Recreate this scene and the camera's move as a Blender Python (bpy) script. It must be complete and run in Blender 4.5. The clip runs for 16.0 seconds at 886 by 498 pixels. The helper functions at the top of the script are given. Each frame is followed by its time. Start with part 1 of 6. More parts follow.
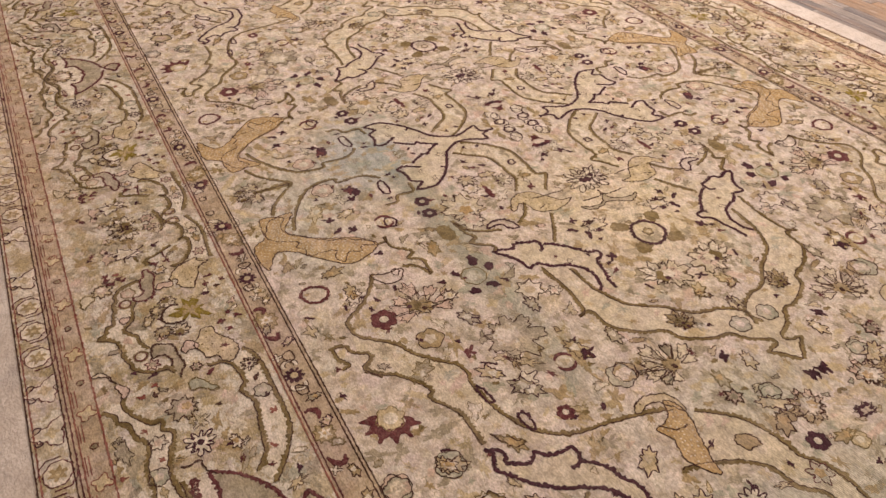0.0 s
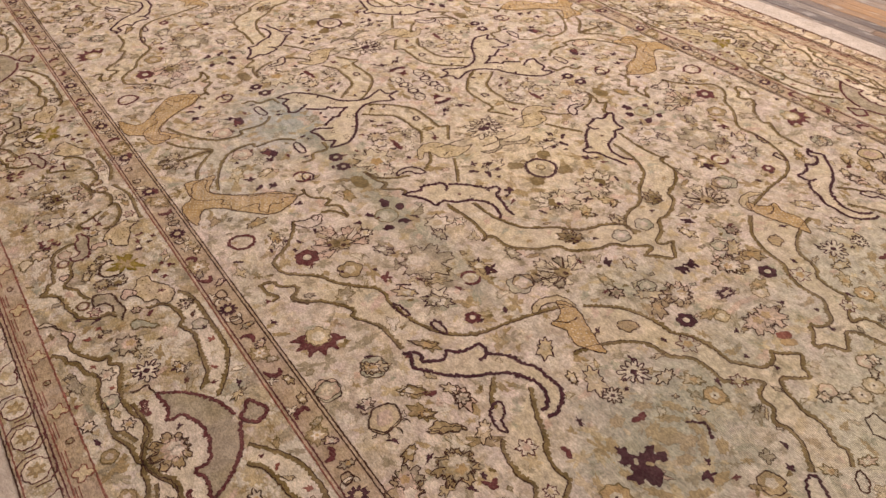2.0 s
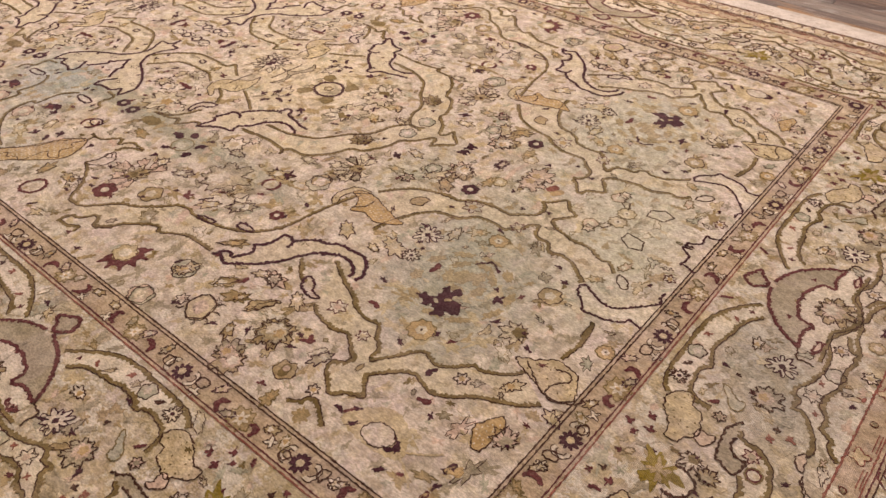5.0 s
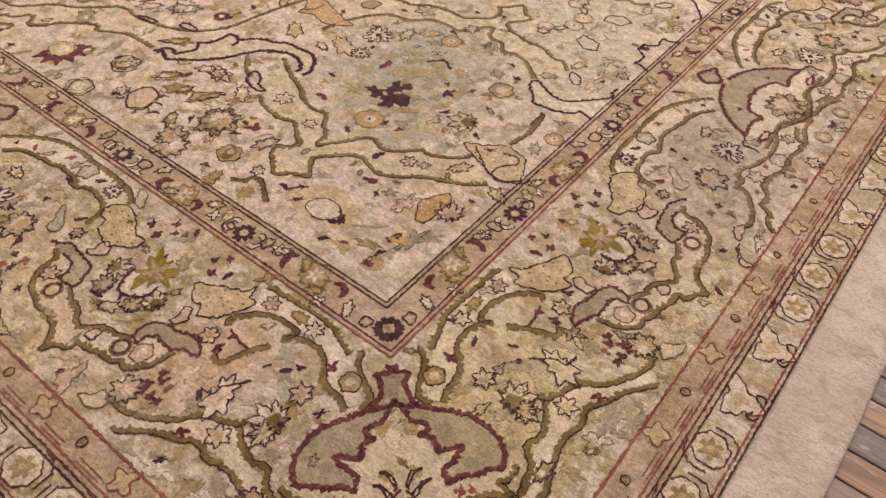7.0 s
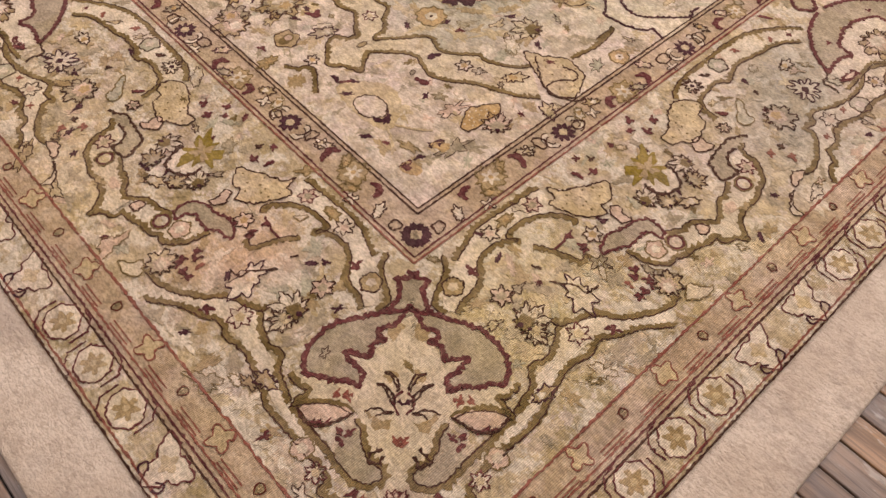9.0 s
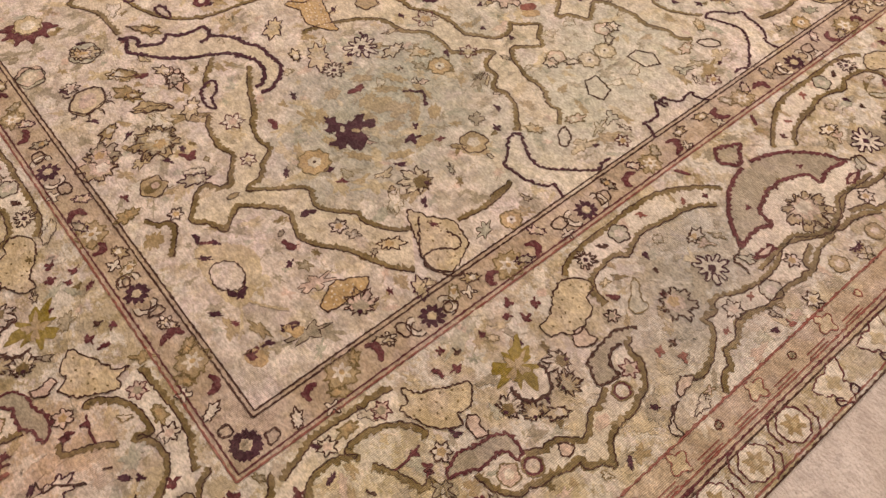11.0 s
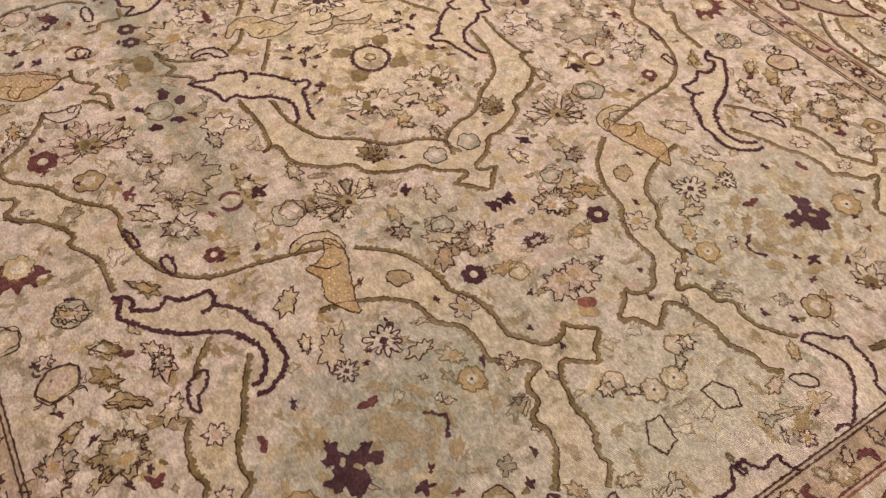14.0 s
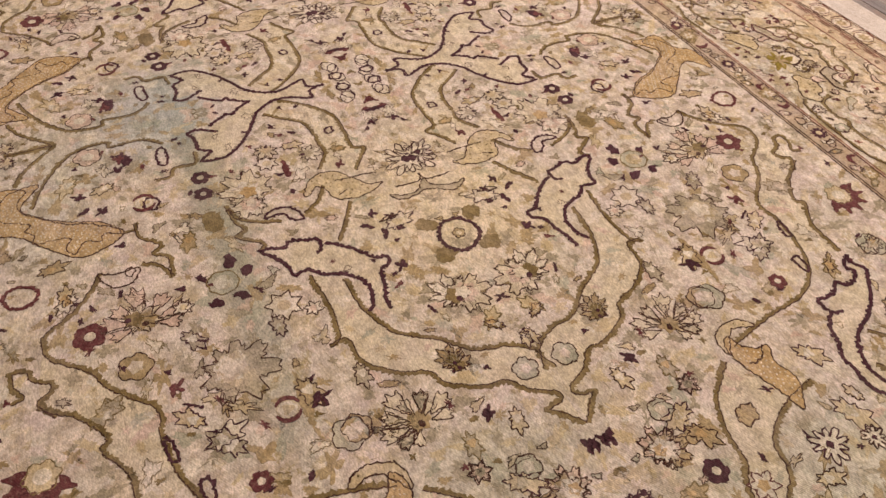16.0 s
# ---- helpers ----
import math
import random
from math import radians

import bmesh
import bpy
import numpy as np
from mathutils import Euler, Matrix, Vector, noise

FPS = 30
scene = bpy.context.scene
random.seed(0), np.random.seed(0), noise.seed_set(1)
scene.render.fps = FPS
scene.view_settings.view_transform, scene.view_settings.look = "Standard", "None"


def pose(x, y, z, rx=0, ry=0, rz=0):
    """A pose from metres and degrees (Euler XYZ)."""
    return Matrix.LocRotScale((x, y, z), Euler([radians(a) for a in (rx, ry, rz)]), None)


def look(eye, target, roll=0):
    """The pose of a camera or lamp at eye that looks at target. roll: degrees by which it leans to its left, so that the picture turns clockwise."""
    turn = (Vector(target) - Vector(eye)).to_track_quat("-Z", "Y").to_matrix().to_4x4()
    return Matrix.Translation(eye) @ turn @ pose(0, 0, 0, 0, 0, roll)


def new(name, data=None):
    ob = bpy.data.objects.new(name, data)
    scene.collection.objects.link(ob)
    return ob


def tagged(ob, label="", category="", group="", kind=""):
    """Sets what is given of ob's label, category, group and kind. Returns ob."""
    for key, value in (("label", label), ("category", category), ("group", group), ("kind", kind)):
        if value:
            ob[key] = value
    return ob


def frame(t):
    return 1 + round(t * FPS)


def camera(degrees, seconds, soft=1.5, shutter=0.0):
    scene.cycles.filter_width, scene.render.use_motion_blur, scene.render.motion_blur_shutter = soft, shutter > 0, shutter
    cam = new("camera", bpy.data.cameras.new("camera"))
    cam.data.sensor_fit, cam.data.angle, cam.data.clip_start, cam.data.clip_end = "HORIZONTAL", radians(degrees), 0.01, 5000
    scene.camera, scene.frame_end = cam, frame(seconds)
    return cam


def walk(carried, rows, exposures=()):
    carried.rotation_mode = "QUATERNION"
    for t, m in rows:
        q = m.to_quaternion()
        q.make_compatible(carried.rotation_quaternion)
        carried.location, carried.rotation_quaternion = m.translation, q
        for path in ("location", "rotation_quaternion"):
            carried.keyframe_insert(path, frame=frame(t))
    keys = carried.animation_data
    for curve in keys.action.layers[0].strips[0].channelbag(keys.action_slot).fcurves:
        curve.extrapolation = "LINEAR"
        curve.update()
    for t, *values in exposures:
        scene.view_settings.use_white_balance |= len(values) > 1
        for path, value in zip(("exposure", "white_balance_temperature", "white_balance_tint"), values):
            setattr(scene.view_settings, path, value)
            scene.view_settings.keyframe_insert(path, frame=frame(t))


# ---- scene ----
cam = camera(60.3, 16.0)
PATH = [
    (0, (-0.324, 0.203, 1.54), (0.426, 1.56, 0.277), 0.8),
    (0.5, (-0.427, 0.116, 1.538), (0.329, 1.469, 0.274), 0.6),
    (1, (-0.486, 0.023, 1.545), (0.297, 1.359, 0.28), 0.3),
    (1.5, (-0.469, -0.05, 1.552), (0.363, 1.256, 0.286), 0.1),
    (2, (-0.431, -0.107, 1.549), (0.464, 1.158, 0.284), 0.1),
    (2.5, (-0.386, -0.192, 1.549), (0.568, 1.028, 0.282), 0.2),
    (3, (-0.358, -0.292, 1.533), (0.649, 0.886, 0.269), 0.4),
    (3.5, (-0.355, -0.382, 1.52), (0.697, 0.757, 0.257), 0.4),
    (3.7, (-0.377, -0.404, 1.52), (0.694, 0.717, 0.257), 0.4),
    (5.8, (-0.636, -0.483, 1.292), (0.6, 0.414, 0.0), 1.5),
    (6, (-0.638, -0.504, 1.272), (0.588, 0.376, -0.04), 1.6),
    (6.5, (-0.647, -0.565, 1.214), (0.535, 0.276, -0.163), 2.2),
    (7, (-0.668, -0.612, 1.183), (0.441, 0.203, -0.269), 2.8),
    (7.5, (-0.691, -0.649, 1.172), (0.332, 0.154, -0.348), 3.3),
    (8, (-0.691, -0.682, 1.165), (0.247, 0.123, -0.407), 3.4),
    (8.2, (-0.681, -0.692, 1.168), (0.224, 0.113, -0.424), 3.4),
    (10.3, (-0.264, -0.589, 1.294), (0.49, 0.248, -0.358), 1.7),
    (10.5, (-0.196, -0.586, 1.303), (0.555, 0.257, -0.348), 1.6),
    (11, (-0.056, -0.579, 1.326), (0.69, 0.273, -0.322), 1.9),
    (11.5, (0.031, -0.527, 1.346), (0.768, 0.343, -0.296), 2.0),
    (12, (0.103, -0.407, 1.359), (0.832, 0.479, -0.279), 2.2),
    (12.5, (0.147, -0.308, 1.377), (0.875, 0.61, -0.244), 2.2),
    (13, (0.218, -0.216, 1.397), (0.942, 0.732, -0.208), 2.3),
    (13.5, (0.317, -0.146, 1.416), (1.036, 0.851, -0.161), 2.4),
    (14, (0.382, -0.094, 1.416), (1.088, 0.963, -0.128), 2.4),
    (14.5, (0.412, -0.008, 1.428), (1.096, 1.104, -0.088), 2.5),
    (15, (0.443, 0.116, 1.448), (1.101, 1.284, -0.037), 2.4),
    (15.5, (0.469, 0.231, 1.464), (1.111, 1.436, 0.003), 2.5),
    (16, (0.539, 0.33, 1.457), (1.163, 1.57, 0.018), 2.4),
]
walk(cam, [(t, look(eye, target, roll)) for t, eye, target, roll in PATH],
     exposures=[(0, -0.48), (1, -0.47), (3.5, -0.43), (6, -0.21), (7, -0.13), (8, 0.04), (10.5, -0.12), (11, -0.15), (12.5, -0.31), (13.5, -0.35), (14.5, -0.49), (16, -0.53)])

# ---------------------------------------------------------------- light
world = bpy.data.worlds.new("world")
scene.world = world
world.use_nodes = True
world.node_tree.nodes["Background"].inputs[0].default_value = (0.9, 0.85, 0.8, 1)
world.node_tree.nodes["Background"].inputs[1].default_value = 0.02
ROOM_X0, ROOM_X1, ROOM_Y0, ROOM_Y1, ROOM_H = -3.2, 5.7, -3.4, 8.2, 3.1
FLOOR_Z = -0.012
LAMPS = [(-0.6, -0.9), (1.7, -0.9), (4.0, -0.9), (-0.6, 1.7), (1.7, 1.7), (4.0, 1.7), (-0.6, 4.4), (1.7, 4.4), (4.0, 4.4)]
for lx, ly in LAMPS:
    lamp = bpy.data.lights.new("ceiling_lamp_light", "AREA")
    lamp.shape, lamp.size, lamp.size_y = "RECTANGLE", 1.15, 0.28
    lamp.energy, lamp.color = {-0.9: 30, 1.7: 30, 4.4: 70}[ly], (1.0, 0.932, 0.94)
    lamp.energy *= {-0.6: 0.74, 1.7: 0.94, 4.0: 2.3}[lx]
    new("ceiling_lamp_light", lamp).matrix_world = pose(lx, ly, ROOM_H - 0.09)

# ---------------------------------------------------------------- materials


def material(name, rough=0.9, sheen=0.0, metal=0.0):
    m = bpy.data.materials.new(name)
    m.use_nodes = True
    b = m.node_tree.nodes["Principled BSDF"]
    b.inputs["Roughness"].default_value = rough
    b.inputs["Metallic"].default_value = metal
    b.inputs["Sheen Weight"].default_value = sheen
    return m, m.node_tree.nodes, m.node_tree.links, b


def node(nodes, kind, **values):
    n = nodes.new(kind)
    for k, v in values.items():
        n.inputs[k].default_value = v
    return n


def mixed(nodes, links, fac, a, b, blend="MIX"):
    """A colour mix; fac, a and b are values or sockets."""
    n = nodes.new("ShaderNodeMix")
    n.data_type, n.blend_type = "RGBA", blend
    for socket, v in ((n.inputs[0], fac), (n.inputs[6], a), (n.inputs[7], b)):
        if isinstance(v, bpy.types.NodeSocket):
            links.new(v, socket)
        elif isinstance(v, tuple):
            socket.default_value = (*v, 1)
        else:
            socket.default_value = v
    return n.outputs[2]


def ramp(nodes, links, value, lo, hi, a=0.0, b=1.0):
    n = nodes.new("ShaderNodeMapRange")
    n.interpolation_type = "SMOOTHSTEP"
    for k, v in (("From Min", lo), ("From Max", hi), ("To Min", a), ("To Max", b)):
        n.inputs[k].default_value = v
    links.new(value, n.inputs["Value"])
    return n.outputs[0]


def noise_at(nodes, links, where, scale, detail=3.0, rough=0.55, stretch=None, shift=0.0):
    if stretch or shift:
        mp = nodes.new("ShaderNodeMapping")
        mp.inputs["Scale"].default_value = stretch or (1, 1, 1)
        mp.inputs["Location"].default_value = (shift, shift * 0.7, 0)
        links.new(where, mp.inputs["Vector"])
        where = mp.outputs[0]
    n = node(nodes, "ShaderNodeTexNoise", Scale=scale, Detail=detail, Roughness=rough)
    links.new(where, n.inputs["Vector"])
    return n.outputs["Fac"]


# tinted patches, most of them washed old dye: x, y, radius along and across, turn in degrees, colour, strength
PATCHES = [
    (0.95, -0.30, 0.60, 0.20, 0, (0.47, 0.37, 0.30), 0.50),
    (1.15, 0.26, 0.50, 0.24, 8, (0.43, 0.395, 0.275), 0.60),
    (0.68, 0.52, 0.40, 0.29, 20, (0.265, 0.255, 0.18), 0.66),
    (0.98, 0.62, 0.36, 0.20, 10, (0.33, 0.305, 0.21), 0.45),
    # greenish streak; its dark colour also paints in the shade along the fold
    (0.655, 1.90, 0.95, 0.080, 90, (0.23, 0.215, 0.14), 0.68),
    (0.60, 2.50, 0.34, 0.24, 60, (0.25, 0.28, 0.25), 0.55),
    (1.25, 1.75, 0.36, 0.45, 0, (0.66, 0.50, 0.25), 0.35),
    (0.25, 2.20, 0.40, 0.18, 80, (0.36, 0.36, 0.28), 0.35),
    (1.02, 0.98, 0.26, 0.16, 0, (0.31, 0.29, 0.20), 0.42),
    (0.90, -0.28, 0.28, 0.14, 30, (0.25, 0.23, 0.18), 0.65),
    (-0.28, 0.20, 0.16, 0.13, 0, (0.62, 0.36, 0.24), 0.45),
    (1.70, 0.55, 0.60, 0.34, 0, (0.36, 0.345, 0.24), 0.50),
    # warmer tint along the right and the left long border
    (2.98, 1.60, 1.60, 0.30, 90, (0.66, 0.46, 0.27), 0.45),
    (-0.52, 3.20, 1.30, 0.16, 90, (0.52, 0.33, 0.20), 0.35),
    (0.05, -0.25, 0.26, 0.20, 40, (0.58, 0.45, 0.19), 0.45),
    (0.45, -0.42, 0.30, 0.10, 0, (0.56, 0.44, 0.22), 0.25),
    (-0.40, 0.65, 0.40, 0.12, 80, (0.56, 0.40, 0.19), 0.45),
]


def pile(name, colour, light, strength=1.0, patchy=0.0):
    """Worn wool pile: a colour, the lighter one that shows where it is worn, and the tinted patches."""
    m, nodes, links, b = material(name, 0.95, 0.0)
    b.inputs["Sheen Roughness"].default_value = 0.6
    b.inputs["Specular IOR Level"].default_value = 0.08
    where = nodes.new("ShaderNodeTexCoord").outputs["Object"]
    wear = noise_at(nodes, links, where, 15, 4, 0.7)
    c = mixed(nodes, links, ramp(nodes, links, wear, 0.40, 0.62, 0.15, 0.9), colour, light)
    blot = noise_at(nodes, links, where, 6.5, 4, 0.65, None, 3.1)
    c = mixed(nodes, links, ramp(nodes, links, blot, 0.47, 0.60, 0.0, 0.50 * strength), c, (0.53, 0.395, 0.345))
    blot = noise_at(nodes, links, where, 5.3, 4, 0.65, None, 7.7)
    c = mixed(nodes, links, ramp(nodes, links, blot, 0.52, 0.64, 0.0, 0.45 * strength), c, (0.36, 0.29, 0.19))
    blot = noise_at(nodes, links, where, 9.0, 4, 0.65, None, 12.9)
    c = mixed(nodes, links, ramp(nodes, links, blot, 0.52, 0.62, 0.0, 0.42 * strength), c, (0.53, 0.40, 0.22))
    if strength > 0.3:
        tuft = noise_at(nodes, links, where, 24, 5, 0.72, (1, 0.75, 1), 1.7)
        c = mixed(nodes, links, ramp(nodes, links, tuft, 0.545, 0.60, 0.0, 0.34 * strength), c, (0.315, 0.225, 0.12))
        tuft = noise_at(nodes, links, where, 21, 5, 0.72, (1, 0.75, 1), 9.4)
        c = mixed(nodes, links, ramp(nodes, links, tuft, 0.53, 0.62, 0.0, 0.36 * strength), c, (0.62, 0.50, 0.385))
        tuft = noise_at(nodes, links, where, 27, 5, 0.72, (1, 0.75, 1), 15.2)
        c = mixed(nodes, links, ramp(nodes, links, tuft, 0.565, 0.60, 0.0, 0.34 * strength), c, (0.29, 0.215, 0.13))
    for scale, shift, lo, tint, amount in ((11, 21.0, 0.500, (0.55, 0.46, 0.355), 0.85), (9, 33.0, 0.535, (0.275, 0.195, 0.082), 0.7), (13, 41.0, 0.555, (0.50, 0.385, 0.32), 0.7)) if patchy else ():
        worn = noise_at(nodes, links, where, scale, 6, 0.78, (1, 0.8, 1), shift)
        c = mixed(nodes, links, ramp(nodes, links, worn, lo, lo + 0.035, 0.0, amount * patchy), c, tint)
    for px, py, ra, rb, turn, tint, amount in PATCHES:
        mp = nodes.new("ShaderNodeMapping")
        mp.vector_type = "TEXTURE"
        mp.inputs["Location"].default_value = (px, py, 0)
        mp.inputs["Rotation"].default_value = (0, 0, radians(turn))
        mp.inputs["Scale"].default_value = (ra, rb, 1)
        links.new(where, mp.inputs["Vector"])
        far = nodes.new("ShaderNodeVectorMath")
        far.operation = "LENGTH"
        links.new(mp.outputs[0], far.inputs[0])
        edge = nodes.new("ShaderNodeMath")
        edge.operation = "MULTIPLY_ADD"
        links.new(wear, edge.inputs[0])
        edge.inputs[1].default_value = 1.1
        links.new(far.outputs["Value"], edge.inputs[2])
        c = mixed(nodes, links, ramp(nodes, links, edge.outputs[0], 1.75, 0.75, 0.0, amount * strength), c, tint)
    if strength < 0.14:
        # single knots lost from the thin dark lines
        lost = noise_at(nodes, links, where, 130, 3, 0.75, (1, 0.8, 1), 4.6)
        c = mixed(nodes, links, ramp(nodes, links, lost, 0.50, 0.60, 0.0, 0.30 if name != "plum_wool" else 0.12), c, tuple(0.55 * a + b * 0.45 for a, b in zip(light, (0.36, 0.26, 0.175))))
    streak = noise_at(nodes, links, where, 44, 4, 0.7, (1, 0.55, 1))
    c = mixed(nodes, links, 1.0, c, ramp(nodes, links, streak, 0.34, 0.66, 0.84, 1.13), "MULTIPLY")
    fibre = noise_at(nodes, links, where, 260, 2, 0.7, (1, 0.45, 1))
    c = mixed(nodes, links, 1.0, c, ramp(nodes, links, fibre, 0.3, 0.7, 0.72, 1.20), "MULTIPLY")
    links.new(c, b.inputs["Base Color"])
    rows = nodes.new("ShaderNodeTexWave")
    rows.bands_direction = "Y"
    rows.inputs["Scale"].default_value = 90
    rows.inputs["Distortion"].default_value = 2.5
    rows.inputs["Detail"].default_value = 1
    links.new(where, rows.inputs["Vector"])
    high = nodes.new("ShaderNodeMath")
    high.operation = "MULTIPLY_ADD"
    links.new(rows.outputs["Fac"], high.inputs[0])
    high.inputs[1].default_value = 0.35
    links.new(noise_at(nodes, links, where, 120, 3, 0.7), high.inputs[2])
    apart = nodes.new("ShaderNodeSeparateXYZ")
    links.new(where, apart.inputs[0])
    fold = nodes.new("ShaderNodeMath")
    fold.operation = "SUBTRACT"
    links.new(apart.outputs[0], fold.inputs[0])
    fold.inputs[1].default_value = 0.655
    gap = nodes.new("ShaderNodeMath")
    gap.operation = "ABSOLUTE"
    links.new(fold.outputs[0], gap.inputs[0])
    total = nodes.new("ShaderNodeMath")
    total.operation = "ADD"
    links.new(high.outputs[0], total.inputs[0])
    links.new(ramp(nodes, links, gap.outputs[0], 0.05, 0.0, 0.0, 2.2), total.inputs[1])
    bump = node(nodes, "ShaderNodeBump", Strength=0.6, Distance=0.004)
    links.new(total.outputs[0], bump.inputs["Height"])
    links.new(bump.outputs[0], b.inputs["Normal"])
    return m


CREAM = pile("cream_wool", (0.40, 0.298, 0.212), (0.60, 0.468, 0.355), 1.0, 0.38)
IVORY = pile("ivory_wool", (0.49, 0.385, 0.265), (0.63, 0.515, 0.385), 0.6)
BEIGE = pile("beige_wool", (0.335, 0.245, 0.135), (0.455, 0.345, 0.215), 0.8, 0.9)
SAND = pile("sand_wool", (0.38, 0.27, 0.135), (0.50, 0.375, 0.22), 0.45)
GOLD = pile("gold_wool", (0.34, 0.205, 0.080), (0.42, 0.275, 0.130), 0.25)
OLIVE = pile("olive_wool", (0.122, 0.076, 0.025), (0.205, 0.136, 0.056), 0.15)
MOSS = pile("moss_wool", (0.155, 0.100, 0.010), (0.23, 0.155, 0.028), 0.1)
TAUPE = pile("taupe_wool", (0.245, 0.185, 0.112), (0.335, 0.262, 0.170), 0.35)
BROWN = pile("brown_wool", (0.038, 0.013, 0.009), (0.070, 0.029, 0.019), 0.05)
MAROON = pile("maroon_wool", (0.080, 0.019, 0.019), (0.130, 0.040, 0.037), 0.03)
PLUM = pile("plum_wool", (0.042, 0.012, 0.016), (0.070, 0.025, 0.030), 0.04)
RUST = pile("rust_wool", (0.17, 0.045, 0.030), (0.25, 0.090, 0.062), 0.12)
PINK = pile("pink_wool", (0.42, 0.275, 0.19), (0.53, 0.37, 0.27), 0.4)
FAWN = pile("fawn_wool", (0.45, 0.345, 0.215), (0.55, 0.435, 0.295), 0.4)
OCHRE = pile("ochre_wool", (0.26, 0.170, 0.075), (0.35, 0.245, 0.125), 0.3)
GUARD = pile("guard_wool", (0.30, 0.203, 0.118), (0.43, 0.305, 0.195), 0.5)
GREY = pile("grey_green_wool", (0.28, 0.245, 0.16), (0.38, 0.33, 0.23), 0.5)


def plain_band():
    """The undyed flat-woven band round the rug, dusty and scuffed."""
    m, nodes, links, b = material("plain_woven_band", 0.95, 0.1)
    where = nodes.new("ShaderNodeTexCoord").outputs["Object"]
    c = mixed(nodes, links, ramp(nodes, links, noise_at(nodes, links, where, 7, 4, 0.6), 0.35, 0.7), (0.50, 0.392, 0.302), (0.63, 0.515, 0.415))
    c = mixed(nodes, links, ramp(nodes, links, noise_at(nodes, links, where, 150, 4, 0.75), 0.47, 0.68, 0, 0.55), c, (0.32, 0.24, 0.175))
    c = mixed(nodes, links, ramp(nodes, links, noise_at(nodes, links, where, 42, 6, 0.8, (1, 0.6, 1), 5.5), 0.50, 0.58, 0, 0.55), c, (0.36, 0.27, 0.20))
    c = mixed(nodes, links, ramp(nodes, links, noise_at(nodes, links, where, 6, 5, 0.7, None, 2.2), 0.48, 0.70, 0, 0.6), c, (0.34, 0.265, 0.215))
    links.new(c, b.inputs["Base Color"])
    bump = node(nodes, "ShaderNodeBump", Strength=1.0, Distance=0.007)
    links.new(noise_at(nodes, links, where, 160, 3, 0.7, (1, 0.5, 1)), bump.inputs["Height"])
    links.new(bump.outputs[0], b.inputs["Normal"])
    return m


BAND = plain_band()


def old_wood():
    """Worn, mixed old floorboards: grey, honey and dark strips with scuffs of old paint."""
    m, nodes, links, b = material("old_floorboards", 0.42)
    geo = nodes.new("ShaderNodeTexCoord").outputs["Object"]
    each = nodes.new("ShaderNodeMath")
    each.operation = "ADD"
    links.new(nodes.new("ShaderNodeObjectInfo").outputs["Random"], each.inputs[0])
    links.new(nodes.new("ShaderNodeNewGeometry").outputs["Random Per Island"], each.inputs[1])
    wrap = nodes.new("ShaderNodeMath")
    wrap.operation = "FRACT"
    links.new(each.outputs[0], wrap.inputs[0])
    rand = wrap.outputs[0]
    shift = nodes.new("ShaderNodeVectorMath")
    shift.operation = "MULTIPLY_ADD"
    links.new(rand, shift.inputs[0])
    shift.inputs[1].default_value = (9, 23, 0)
    links.new(geo, shift.inputs[2])
    where = shift.outputs[0]
    tone = nodes.new("ShaderNodeValToRGB")
    tone.color_ramp.interpolation = "LINEAR"
    stops = tone.color_ramp.elements
    stops[0].position, stops[0].color = 0.40, (0.075, 0.055, 0.046, 1)
    stops[1].position, stops[1].color = 0.64, (0.40, 0.205, 0.080, 1)
    mid = stops.new(0.51)
    mid.color = (0.20, 0.135, 0.105, 1)
    links.new(noise_at(nodes, links, where, 3.4, 4, 0.65, (2.0, 0.55, 1)), tone.inputs[0])
    c = tone.outputs[0]
    own = nodes.new("ShaderNodeValToRGB")
    own.color_ramp.interpolation = "CONSTANT"
    steps = own.color_ramp.elements
    steps[0].position, steps[0].color = 0.0, (0.125, 0.100, 0.092, 1)
    steps[1].position, steps[1].color = 0.28, (0.40, 0.215, 0.095, 1)
    for place, shade in ((0.45, (0.20, 0.145, 0.115)), (0.65, (0.33, 0.255, 0.20)), (0.80, (0.13, 0.085, 0.065))):
        steps.new(place).color = (*shade, 1)
    links.new(rand, own.inputs[0])
    c = mixed(nodes, links, 0.62, c, own.outputs[0])
    grain = noise_at(nodes, links, where, 36, 4, 0.7, (3.2, 0.12, 1))
    c = mixed(nodes, links, ramp(nodes, links, grain, 0.42, 0.62, 0, 0.6), c, (0.07, 0.045, 0.032))
    paint = noise_at(nodes, links, geo, 9, 5, 0.7, (1.5, 0.5, 1), 4.0)
    c = mixed(nodes, links, ramp(nodes, links, paint, 0.57, 0.62, 0, 0.5), c, (0.42, 0.36, 0.31))
    links.new(c, b.inputs["Base Color"])
    links.new(ramp(nodes, links, grain, 0.3, 0.7, 0.28, 0.55), b.inputs["Roughness"])
    bump = node(nodes, "ShaderNodeBump", Strength=0.6, Distance=0.003)
    links.new(grain, bump.inputs["Height"])
    links.new(bump.outputs[0], b.inputs["Normal"])
    return m


WOOD = old_wood()


